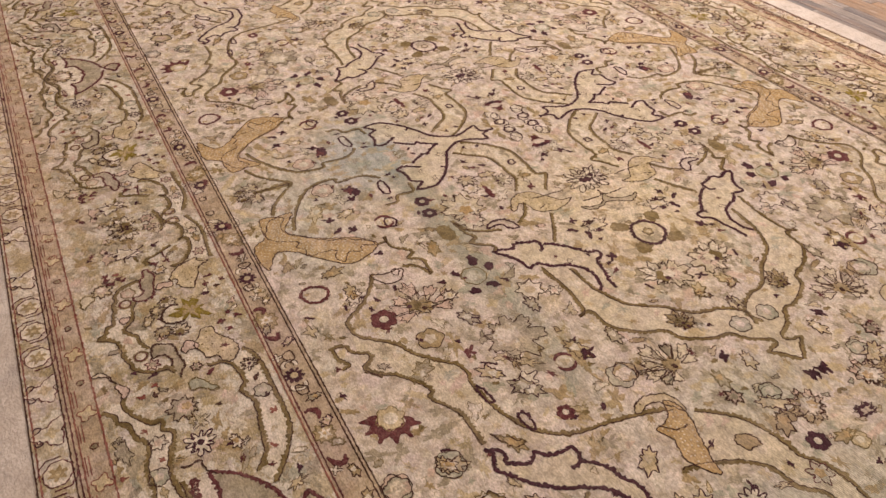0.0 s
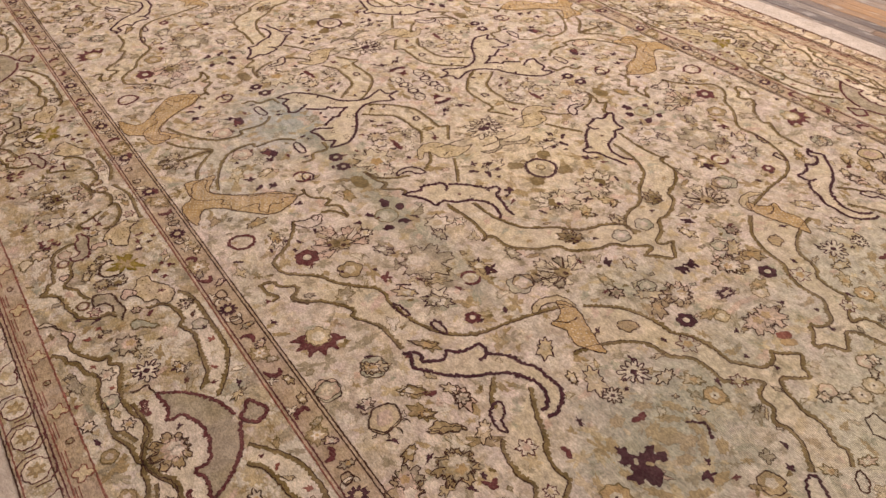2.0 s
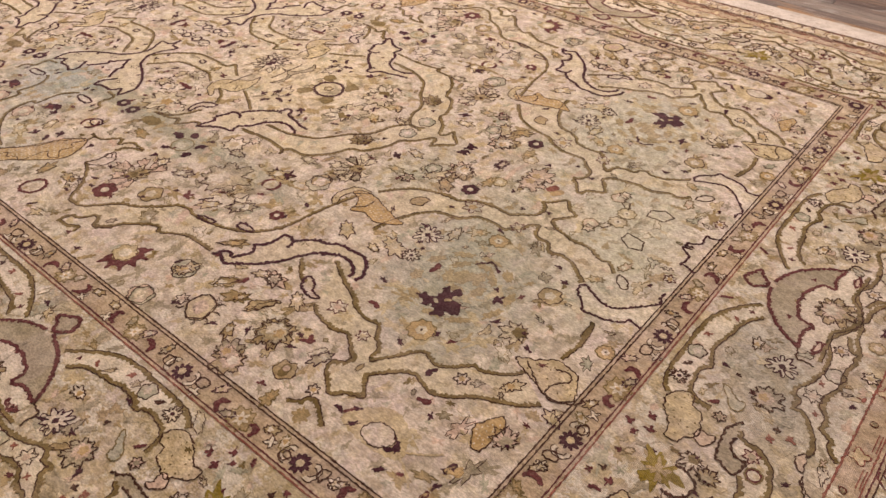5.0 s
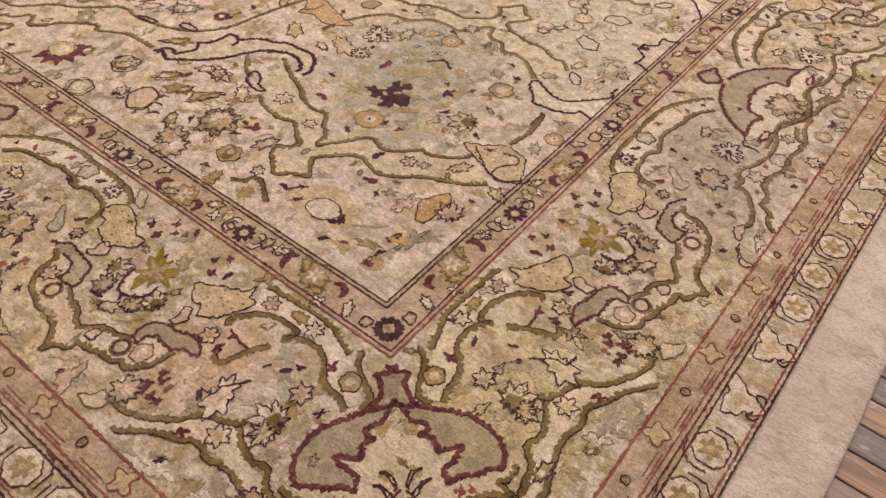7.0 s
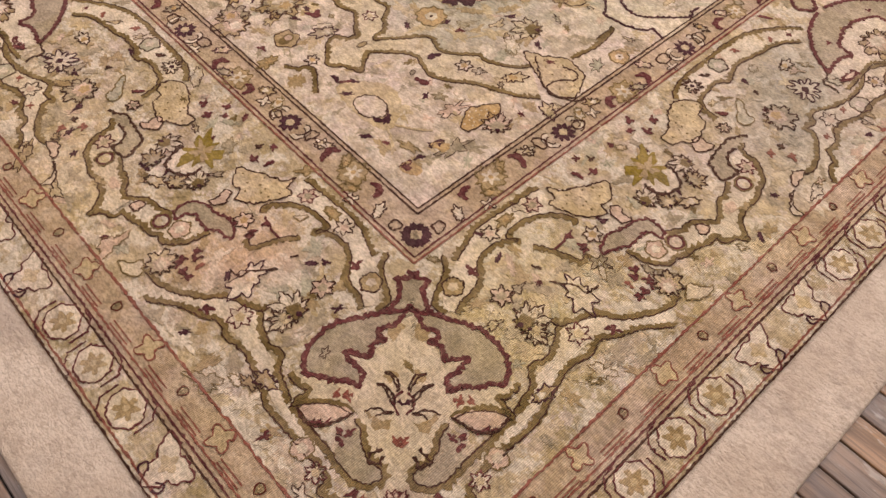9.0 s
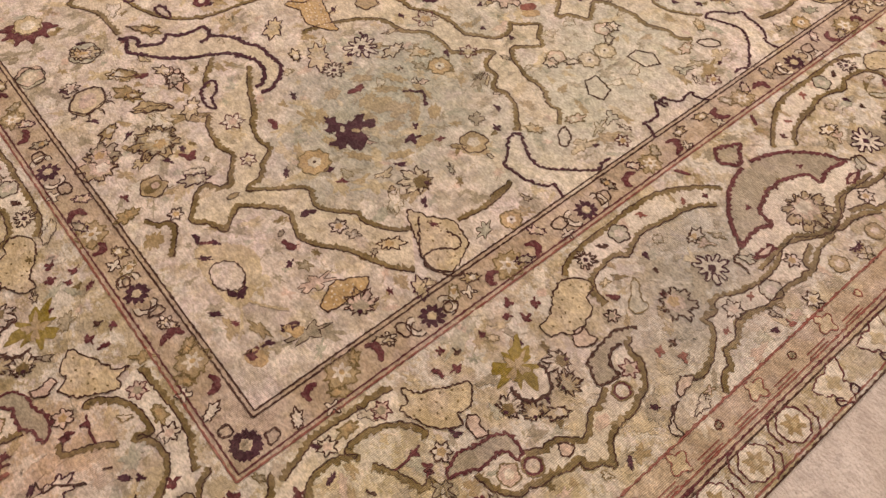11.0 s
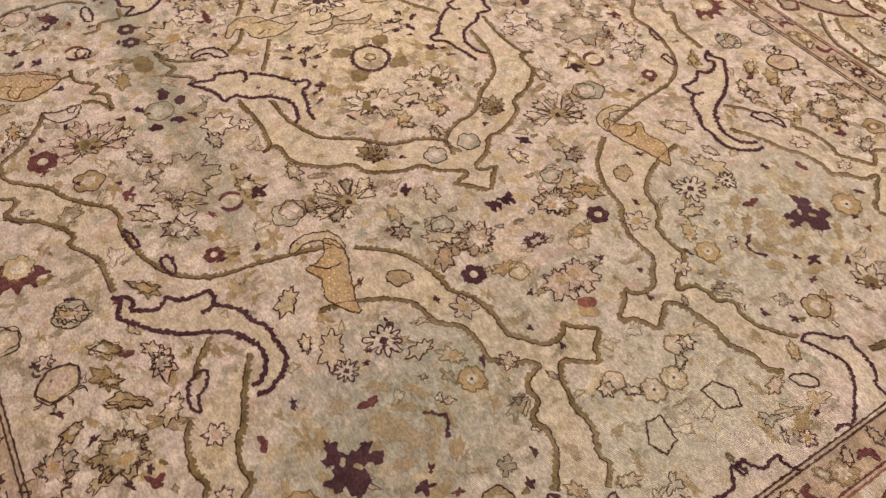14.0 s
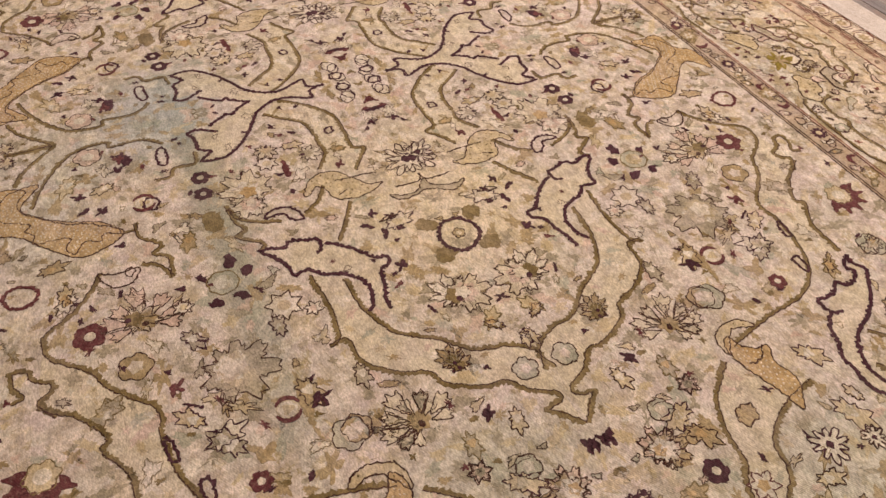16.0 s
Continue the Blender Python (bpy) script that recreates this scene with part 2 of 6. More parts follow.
def painted(name, colour, rough=0.8):
    m, nodes, links, b = material(name, rough)
    where = nodes.new("ShaderNodeTexCoord").outputs["Object"]
    dark = tuple(v * 0.86 for v in colour)
    links.new(mixed(nodes, links, ramp(nodes, links, noise_at(nodes, links, where, 1.7, 4, 0.6), 0.35, 0.7), colour, dark), b.inputs["Base Color"])
    bump = node(nodes, "ShaderNodeBump", Strength=0.12, Distance=0.002)
    links.new(noise_at(nodes, links, where, 140, 2), bump.inputs["Height"])
    links.new(bump.outputs[0], b.inputs["Normal"])
    return m


WALL_PAINT = painted("wall_paint", (0.74, 0.69, 0.62))
CEILING_PAINT = painted("ceiling_paint", (0.78, 0.75, 0.70))
DARK_WOOD = painted("dark_red_wood", (0.045, 0.014, 0.010), 0.4)
LAMP_METAL = painted("lamp_housing", (0.7, 0.7, 0.68), 0.4)
GLOW = bpy.data.materials.new("lamp_diffuser")
GLOW.use_nodes = True
GLOW.node_tree.nodes["Principled BSDF"].inputs["Emission Color"].default_value = (1.0, 0.93, 0.88, 1)
GLOW.node_tree.nodes["Principled BSDF"].inputs["Emission Strength"].default_value = 1.5
# near-black colour puts the shade into the gaps between the floorboards
SHADOW_GAP = painted("gap_shadow_black", (0.012, 0.010, 0.009), 0.9)

# ---------------------------------------------------------------- mesh helpers


def mesh_ob(name, verts, faces, mat, parent=None, label=""):
    me = bpy.data.meshes.new(name)
    me.from_pydata(verts, [], faces)
    me.materials.append(mat)
    ob = new(name, me)
    if parent:
        ob.parent = parent
    if label:
        ob["label"] = label
    return ob


def box_data(x0, y0, z0, x1, y1, z1, bevel=0.0):
    """A box with its upper edges cut off by bevel."""
    b = bevel
    low = [(x0, y0, z0), (x1, y0, z0), (x1, y1, z0), (x0, y1, z0)]
    mid = [(x, y, z1 - b) for x, y, _ in low]
    top = [(x0 + b, y0 + b, z1), (x1 - b, y0 + b, z1), (x1 - b, y1 - b, z1), (x0 + b, y1 - b, z1)]
    faces = [(3, 2, 1, 0), (8, 9, 10, 11)]
    for r in (0, 4):
        faces += [(r + i, r + (i + 1) % 4, r + 4 + (i + 1) % 4, r + 4 + i) for i in range(4)]
    return low + mid + top, faces


def box(name, x0, y0, z0, x1, y1, z1, mat, parent=None, bevel=0.004, label=""):
    return mesh_ob(name, *box_data(x0, y0, z0, x1, y1, z1, bevel), mat, parent, label)


# ---------------------------------------------------------------- room
W = 0.12
# walls added out of view; the east one stands close to brighten floor reflections
for name, args in (
    ("wall_west", (ROOM_X0 - W, ROOM_Y0 - W, FLOOR_Z, ROOM_X0, ROOM_Y1 + W, ROOM_H)),
    ("wall_east", (ROOM_X1, ROOM_Y0 - W, FLOOR_Z, ROOM_X1 + W, ROOM_Y1 + W, ROOM_H)),
    ("wall_south", (ROOM_X0, ROOM_Y0 - W, FLOOR_Z, ROOM_X1, ROOM_Y0, ROOM_H)),
    ("wall_north", (ROOM_X0, ROOM_Y1, FLOOR_Z, ROOM_X1, ROOM_Y1 + W, ROOM_H)),
):
    tagged(box(name, *args, WALL_PAINT, bevel=0.001), "unseen plain warm off-white painted room wall", "wall", kind="structure")
tagged(box("ceiling", ROOM_X0 - W, ROOM_Y0 - W, ROOM_H, ROOM_X1 + W, ROOM_Y1 + W, ROOM_H + 0.1, CEILING_PAINT), "plain white painted ceiling over the room", "ceiling", kind="structure")
floor = tagged(box("floor", ROOM_X0 - W, ROOM_Y0 - W, FLOOR_Z - 0.05, ROOM_X1 + W, ROOM_Y1 + W, FLOOR_Z - 0.008, SHADOW_GAP), "worn old wooden strip floor in mixed grey and honey tones", "floor", kind="structure")
for lx, ly in LAMPS:
    lamp_ob = tagged(new("ceiling_lamp"), "white metal ceiling lamp with warm glow", "lamp", "ceiling lamps")
    lamp_ob.location = (lx, ly, ROOM_H)
    box("housing", -0.62, -0.19, -0.07, 0.62, 0.19, 0.0, LAMP_METAL, lamp_ob, 0.01)
    box("diffuser", -0.575, -0.14, -0.078, 0.575, 0.14, -0.0705, GLOW, lamp_ob, 0.002)

# ---------------------------------------------------------------- rug base
AX, CY = 1.237, 2.432            # the rug's two lines of symmetry
FX1, FY1 = 2 * AX, 2 * CY        # far corner of the inner guard stripe
EDGE, PATTERN = 0.782, 0.650     # from the guard's centre line out to the rug's edge, and to the end of the pattern


# folds in the plain band: middle, turn in radians, height
CREASES = [(0.553, -0.755, 1.30, 0.014), (0.625, -0.765, 1.45, 0.012), (-0.770, 1.700, -0.12, 0.012), (-0.760, 1.765, 0.10, 0.008)]


def swell(x, y):
    """How the rug lies: long low waves, in metres."""
    lie = 0.0016 * math.sin(2.1 * x + 0.8 * y) + 0.0012 * math.sin(3.1 * y - 1.7 * x + 1.0) - 0.0010
    for px, py, turn, high in CREASES:
        dx, dy = x - px, y - py
        along, across = dx * math.cos(turn) + dy * math.sin(turn), dy * math.cos(turn) - dx * math.sin(turn)
        lie += high * math.exp(-((across / 0.016) ** 2)) * math.exp(-((along / 0.075) ** 2))
    return lie


def top(x, y, layer):
    return (x, y, swell(x, y) + 0.0008 * layer)


rug = tagged(new("rug"), "large worn cream wool rug with olive vines and maroon flowers", "rug")


def sheet(name, x0, y0, x1, y1, step, layer, mat, label="", edge=False):
    nx, ny = max(1, round((x1 - x0) / step)), max(1, round((y1 - y0) / step))
    verts = [top(x0 + (x1 - x0) * i / nx, y0 + (y1 - y0) * j / ny, layer) for j in range(ny + 1) for i in range(nx + 1)]
    faces = [(j * (nx + 1) + i, j * (nx + 1) + i + 1, (j + 1) * (nx + 1) + i + 1, (j + 1) * (nx + 1) + i) for j in range(ny) for i in range(nx)]
    if edge:
        ring = [i for i in range(nx + 1)] + [j * (nx + 1) + nx for j in range(1, ny + 1)]
        ring += [ny * (nx + 1) + i for i in range(nx - 1, -1, -1)] + [j * (nx + 1) for j in range(ny - 1, 0, -1)]
        mid = (x0 + x1) / 2, (y0 + y1) / 2
        drops = ((0.004, -0.0015), (0.0055, -0.005), (0.004, None))
        last = ring
        for out, dz in drops:
            row = []
            for k in ring:
                x, y, z = verts[k]
                sx = (x > x1 - 1e-6) - (x < x0 + 1e-6)
                sy = (y > y1 - 1e-6) - (y < y0 + 1e-6)
                w = 0.002 * noise.noise((x * 7, y * 7, 0))
                row.append(len(verts))
                verts.append((x + sx * (out + w), y + sy * (out + w), z + dz if dz is not None else FLOOR_Z))
            for n in range(len(ring)):
                a, c = n, (n + 1) % len(ring)
                faces.append((last[a], row[a], row[c], last[c]))
            last = row
    ob = mesh_ob(name, verts, faces, mat, rug, label)
    for p in ob.data.polygons:
        p.use_smooth = True
    return ob


sheet("woven_band", -EDGE, -EDGE, FX1 + EDGE, FY1 + EDGE, 0.016, -2, BAND, "plain undyed flat-woven beige band", True)
sheet("border_ground", -PATTERN, -PATTERN, FX1 + PATTERN, FY1 + PATTERN, 0.035, 0, BEIGE, "beige wool border ground")
sheet("field_ground", 0.045, 0.045, FX1 - 0.045, FY1 - 0.045, 0.035, 1, CREAM, "cream wool field, washed and faded")


def band_ground(name, inner, outer, mat, layer, label):
    """The ground of a stripe that runs round the rug, between two distances outside the guard's centre line."""
    for x0, y0, x1, y1 in (
        (-outer, -outer, FX1 + outer, -inner), (-outer, FY1 + inner, FX1 + outer, FY1 + outer),
        (-outer, -inner, -inner, FY1 + inner), (FX1 + inner, -inner, FX1 + outer, FY1 + inner),
    ):
        sheet(name, x0, y0, x1, y1, 0.035, layer, mat, label)


band_ground("guard_ground", -0.046, 0.049, GUARD, 1, "fawn wool ground of the inner guard stripe")
band_ground("guard_ground", 0.487, 0.568, GUARD, 0.6, "fawn wool ground of the narrow outer stripe")
band_ground("guard_ground", 0.568, PATTERN, BEIGE, 0.8, "beige wool ground of the outer guard stripe")

# ---------------------------------------------------------------- drawing in wool
SIDES = ((1, 1), (-1, 1), (1, -1), (-1, -1))


def flip(p, sx, sy):
    return (p[0] if sx > 0 else FX1 - p[0], p[1] if sy > 0 else FY1 - p[1])


def smooth(pts, step=0.008, closed=False, soft=True):
    """Points along a curve through pts."""
    out, n = [], len(pts)
    for i in range(n if closed else n - 1):
        b, c = pts[i], pts[(i + 1) % n]
        a = pts[i - 1] if (i or closed) else (2 * b[0] - c[0], 2 * b[1] - c[1])
        d = pts[(i + 2) % n] if (closed or i + 2 < n) else (2 * c[0] - b[0], 2 * c[1] - b[1])
        k = max(1, round(math.dist(b, c) / step))
        for j in range(k):
            t = j / k
            if soft:
                out.append(tuple(0.5 * (2 * b[e] + (c[e] - a[e]) * t + (2 * a[e] - 5 * b[e] + 4 * c[e] - d[e]) * t * t + (3 * b[e] - a[e] - 3 * c[e] + d[e]) * t**3) for e in (0, 1)))
            else:
                out.append((b[0] + (c[0] - b[0]) * t, b[1] + (c[1] - b[1]) * t))
    if not closed:
        out.append(tuple(pts[-1]))
    return out


def knot(x, y, size=0.0028, pull=0.8):
    """Draws a point of an edge towards the grid of knots."""
    return x + pull * (round(x / size) * size - x), y + pull * (round(y / size) * size - y)


def ribbon_data(pts, width, layer, closed=False, teeth=0.0, taper=False, rag=0.18, side=0.0, uneven=False, period=0.027):
    """A raised line of pile with ragged edges along pts. teeth: knots that stand out on its left side; side: shift to the left."""
    n = len(pts)
    verts, faces, run = [], [], 0.0
    for i, (x, y) in enumerate(pts):
        a, c = pts[i - 1 if (i or closed) else 0], pts[(i + 1) % n if (closed or i + 1 < n) else i]
        dx, dy = c[0] - a[0], c[1] - a[1]
        d = math.hypot(dx, dy) or 1
        nx, ny = -dy / d, dx / d
        w = width / 2
        if taper:
            w *= 0.35 + 0.65 * math.sin(math.pi * min(1, max(0, (i + 0.6) / n)))
        if uneven:
            w *= 0.72 + 0.75 * (0.5 + noise.noise((x * 26, y * 26, 2)))
        r1 = w * (1 + rag * noise.noise((x * 190, y * 190, 3)) * 1.6)
        r2 = w * (1 + rag * noise.noise((x * 190, y * 190, 9)) * 1.6)
        if i:
            run += math.dist(pts[i], pts[i - 1])
        if teeth:
            wave = noise.noise((x * 30, y * 30, 5))
            tooth = max(0.0, min(1.0, 3 * math.sin(run * 2 * math.pi / period + 4 * wave) - 0.6))
            r1 += teeth * tooth * (0.7 + 0.9 * wave)
        for off, lz in ((r1 + side, layer - 0.7), (r1 * 0.8 + side, layer), (-r2 * 0.8 + side, layer), (-r2 + side, layer - 0.7)):
            verts.append(top(*knot(x + nx * off, y + ny * off, 0.0028, 0.35), lz))
    for i in range(n if closed else n - 1):
        p, q = 4 * i, 4 * ((i + 1) % n)
        for k in range(3):
            faces.append((p + k, p + k + 1, q + k + 1, q + k))
    return verts, faces


def ribbon(name, pts, width, mat, layer, *args, **more):
    return mesh_ob(name, *ribbon_data(pts, width, layer, *args, **more), mat, rug)


def fused(name, pieces):
    """One mesh out of (verts, faces, material) pieces."""
    verts, faces, slots, mats = [], [], [], []
    for v, f, m in pieces:
        k = len(verts)
        verts += v
        faces += [tuple(i + k for i in q) for q in f]
        if m not in mats:
            mats.append(m)
        slots += [mats.index(m)] * len(f)
    ob = mesh_ob(name, verts, faces, mats[0], rug)
    for m in mats[1:]:
        ob.data.materials.append(m)
    ob.data.polygons.foreach_set("material_index", slots)
    return ob


def pairs(numbers):
    return [(numbers[i] / 100, numbers[i + 1] / 100) for i in range(0, len(numbers), 2)]


# ---------------------------------------------------------------- stripes


def rings(offset, width, mat, layer, name="stripe_line"):
    """A line that runs round the rug at a distance outside the guard's centre line (inside: minus)."""
    c = [(-offset, -offset), (FX1 + offset, -offset), (FX1 + offset, FY1 + offset), (-offset, FY1 + offset)]
    for i in range(4):
        ribbon(name, smooth([c[i], c[(i + 1) % 4]], 0.007, soft=False), width * 1.1, mat, layer, rag=0.8, teeth=0.0018, period=0.012)


for offset, width, mat in (
    (-0.046, 0.0034, BROWN), (-0.036, 0.0032, BROWN), (0.038, 0.0034, MAROON), (0.048, 0.0034, RUST),
    (0.487, 0.004, RUST), (0.545, 0.0032, RUST), (0.556, 0.0032, MAROON), (0.567, 0.0032, BROWN),
    (0.639, 0.0032, RUST), (0.648, 0.0034, BROWN),
):
    rings(offset, width, mat, 2.5)


# ---------------------------------------------------------------- targets: where a figure is repeated
LEFT = 1.19                      # middle of the first shield on the long border
UNIT2 = CY - LEFT


def field_maps():
    return [lambda p, s=s: flip(p, *s) for s in SIDES]


def centre_maps():
    return [lambda p, s=s: flip(p, *s) for s in ((1, 1), (1, -1))]


def corner_maps():
    return [lambda p, s=s: flip(p, *s) for s in SIDES] + [lambda p, s=s: flip((p[1], p[0]), *s) for s in SIDES]


def border_maps():
    short = [lambda p, s=s: flip(p, *s) for s in SIDES]
    near = [lambda p, s=s: flip((p[1], p[0] * LEFT / AX), *s) for s in SIDES]
    far = [lambda p, s=s: flip((p[1], LEFT + (AX - p[0]) * UNIT2 / AX), *s) for s in SIDES]
    return short + near + far


def shield_maps():
    return [lambda p, s=s: flip(p, *s) for s in ((1, 1), (1, -1))] + [lambda p, s=s: flip((p[1], LEFT + p[0] - AX), *s) for s in SIDES]


FIELD, CENTRE, CORNER, BORDER, SHIELD = field_maps(), centre_maps(), corner_maps(), border_maps(), shield_maps()
taken = []                       # middles of the figures, in the near quarter, for the filling in between


def note(to, pts):
    for p in pts:
        taken.append(p)
        if to is CORNER:
            taken.append((p[1], p[0]))
        elif to is BORDER:
            taken.append((p[1], p[0] * LEFT / AX))
            taken.append((p[1], LEFT + (AX - p[0]) * UNIT2 / AX))


def handed(to, k):
    """1 where the copy is not mirrored, else -1."""
    f = to[k]
    o, a, b = f((0, 0)), f((0.1, 0)), f((0, 0.1))
    return 1 if (a[0] - o[0]) * (b[1] - o[1]) - (a[1] - o[1]) * (b[0] - o[0]) > 0 else -1


def islands_data(outlines, layer):
    """Closed patches of pile."""
    from mathutils.geometry import tessellate_polygon
    verts, faces = [], []
    for pts in outlines:
        turn = sum(a[0] * b[1] - b[0] * a[1] for a, b in zip(pts, pts[1:] + pts[:1]))
        if turn < 0:
            pts = pts[::-1]
        k, n = len(verts), len(pts)
        cx, cy = sum(p[0] for p in pts) / n, sum(p[1] for p in pts) / n
        pts = [knot(x, y, 0.0028, 0.7) for x, y in pts]
        verts += [top(x, y, layer) for x, y in pts]
        for x, y in pts:
            d = math.hypot(x - cx, y - cy) or 1
            verts.append(top(x + (x - cx) / d * 0.0008, y + (y - cy) / d * 0.0008, layer - 0.9))
        for a, b, c in tessellate_polygon([[Vector((x, y, 0)) for x, y in pts]]):
            p, q, r = pts[a], pts[b], pts[c]
            up = (q[0] - p[0]) * (r[1] - p[1]) - (q[1] - p[1]) * (r[0] - p[0]) > 0
            faces.append((k + a, k + b, k + c) if up else (k + a, k + c, k + b))
        faces += [(k + i, k + n + i, k + n + (i + 1) % n, k + (i + 1) % n) for i in range(n)]
    return verts, faces


def islands(name, outlines, mat, layer, parent=None):
    return mesh_ob(name, *islands_data(outlines, layer), mat, parent or rug)


def near(f):
    """Whether a copy lies in the half of the rug that is passed close by."""
    return f((0.4, 0.3))[1] < CY


def ragged(pts, amount=0.0011):
    """A hand-knotted outline: fine steps, and slower wavering."""
    out = []
    for x, y in pts:
        dx = noise.noise((x * 210, y * 210, 1)) + 1.3 * noise.noise((x * 70, y * 70, 4))
        dy = noise.noise((x * 210, y * 210, 7)) + 1.3 * noise.noise((x * 70, y * 70, 9))
        out.append(knot(x + amount * dx, y + amount * dy, 0.0040, 0.8))
    return out


def strip_of(name, pts, width, mat, layer, parent, **more):
    ob = ribbon(name, pts, width, mat, layer, **more)
    ob.parent = parent
    return ob


def vine(to, side, *numbers, closed=False):
    """An olive vine edge with knots on one side and a darker line along the other."""
    base = pairs(numbers)
    note(to, smooth(base, 0.03))
    for k, f in enumerate(to):
        pts = ragged(smooth([f(p) for p in base], 0.0042, closed), 0.0020)
        hand = handed(to, k) * side
        pts = pts if hand > 0 else pts[::-1]
        if near(f):
            ob = ribbon("vine", pts, 0.0104, OLIVE, 2.0, closed, teeth=0.0058, rag=0.45, uneven=True, period=0.015)
            strip_of("edge_line", pts, 0.0028, BROWN, 2.6, ob, closed=closed, side=-0.0046, rag=0.75)
        else:
            fused("vine", [(*ribbon_data(pts, 0.0104, 2.0, closed, teeth=0.0058, rag=0.45, uneven=True, period=0.015), OLIVE), (*ribbon_data(pts, 0.0028, 2.6, closed, side=-0.0046, rag=0.75), BROWN)])


def cord(to, mat, width, *numbers, closed=False):
    """A heavy dark outline with small knots."""
    base = pairs(numbers)
    note(to, smooth(base, 0.03))
    for k, f in enumerate(to):
        pts = ragged(smooth([f(p) for p in base], 0.004, closed), 0.0022)
        ribbon("dark_outline", pts if handed(to, k) > 0 else pts[::-1], width / 1000, mat, 3.0, closed, teeth=0.0050, rag=0.5, period=0.016)


def line(to, mat, width, *numbers, closed=False, soft=True):
    base = pairs(numbers)
    note(to, smooth(base, 0.03))
    for f in to:
        ribbon("fine_line", ragged(smooth([f(p) for p in base], 0.005, closed, soft)), width / 1000, mat, 3.0, closed, rag=0.8, teeth=0.0026, period=0.010)


def patch(to, mat, outline, *numbers):
    """A filled figure, with or without a fine outline."""
    base = pairs(numbers)
    big = mat in (SAND, TAUPE, IVORY, GREY, FAWN)
    note(to, [(sum(p[0] for p in base) / len(base), sum(p[1] for p in base) / len(base))])
    if outline:
        note(to, base)
    for f in to:
        pts = ragged(smooth([f(p) for p in base], 0.005, True), 0.0065 if mat in (PLUM, OCHRE, OLIVE, MAROON) else 0.0022 if mat is GOLD else 0.0028)
        ob = islands("motif", [pts], mat, 1.7 if big else 2.3)
        if outline:
            strip_of("outline", pts, 0.0027, outline, 2.9, ob, closed=True, rag=0.9, teeth=0.0026, period=0.010)
        if mat is PLUM and len(base) > 8:
            mx, my = sum(p[0] for p in pts) / len(pts), sum(p[1] for p in pts) / len(pts)
            eyes = [round_shape(mx + 0.020 * a, my + 0.020 * b, 0.009, lambda w: 0.8 + 0.35 * math.cos(2 * w + a), 14, 1.2 * b) for a, b in ((-0.5, 0.7), (0.6, -0.5))]
            islands("eye", eyes[:1], TAUPE, 2.9, ob)
            islands("eye", eyes[1:], OCHRE, 2.9, ob)
        if mat in (GOLD, SAND) and len(base) > 8:
            xs, ys = [p[0] for p in pts], [p[1] for p in pts]
            dots = []
            gap = 0.014 if mat is GOLD else 0.023
            for i in range(int((max(xs) - min(xs)) / gap) + 1):
                for j in range(int((max(ys) - min(ys)) / gap) + 1):
                    x, y = min(xs) + gap * (i + 0.5 * (j % 2) + 0.25 * math.sin(5.1 * j + 2.3 * i)), min(ys) + gap * (j + 0.25 * math.sin(3.7 * i + j))
                    if inside((x, y), pts) and min(math.dist((x, y), p) for p in pts) > 0.006:
                        dots.append([(x + 0.0022 * math.cos(a), y + 0.0022 * math.sin(a)) for a in (0.3, 1.9, 3.4, 5.0)])
            if dots:
                tagged(islands("dots", dots, IVORY if mat is GOLD else OLIVE, 2.9, ob), kind="stuff")


def fill(to, mat, one, two):
    """The pale ground between the two edges of a band, which start at the same end."""
    base = smooth(pairs(one), 0.02) + smooth(pairs(two), 0.02)[::-1]
    for f in to:
        islands("band_ground", [[f(p) for p in base]], mat, 1.2)


def halo(to, mat, r, cx, cy, n=9):
    """A broken ring of ragged leaves round a figure."""
    x, y = at(cx, cy)
    for i in range(n):
        a = 6.283 * (i + 0.25 * math.sin(3.1 * i)) / n
        px, py = x + r / 100 * math.cos(a), y + r / 100 * math.sin(a)
        shape = round_shape(px, py, 0.017, lambda b: 0.62 + 0.30 * point(b, 7) + 0.16 * math.cos(2 * b + i), 56, a + 1.57, 2.1)
        bloom(to, px, py, "leaf", mat, [shape], OLIVE, 0, 1.9)


def inside(p, pts):
    hit = False
    for (ax, ay), (bx, by) in zip(pts, pts[1:] + pts[:1]):
        if (ay > p[1]) != (by > p[1]) and p[0] < (bx - ax) * (p[1] - ay) / (by - ay) + ax:
            hit = not hit
    return hit


def round_shape(x, y, r, wave, n=40, turn=0.0, stretch=1.0):
    """A closed outline whose radius goes by wave(angle)."""
    out = []
    for i in range(n):
        a = 2 * math.pi * i / n
        k = r * wave(a)
        px, py = k * math.cos(a) * stretch, k * math.sin(a)
        out.append((x + px * math.cos(turn) - py * math.sin(turn), y + px * math.sin(turn) + py * math.cos(turn)))
    return out


def spin(x, y):
    return 6.28 * (math.sin(x * 127.1 + y * 311.7) * 437.585 % 1.0)


def pick(x, y, *choices):
    return choices[int((math.sin(x * 269.5 + y * 183.3) * 437.585 % 1.0) * len(choices)) % len(choices)]


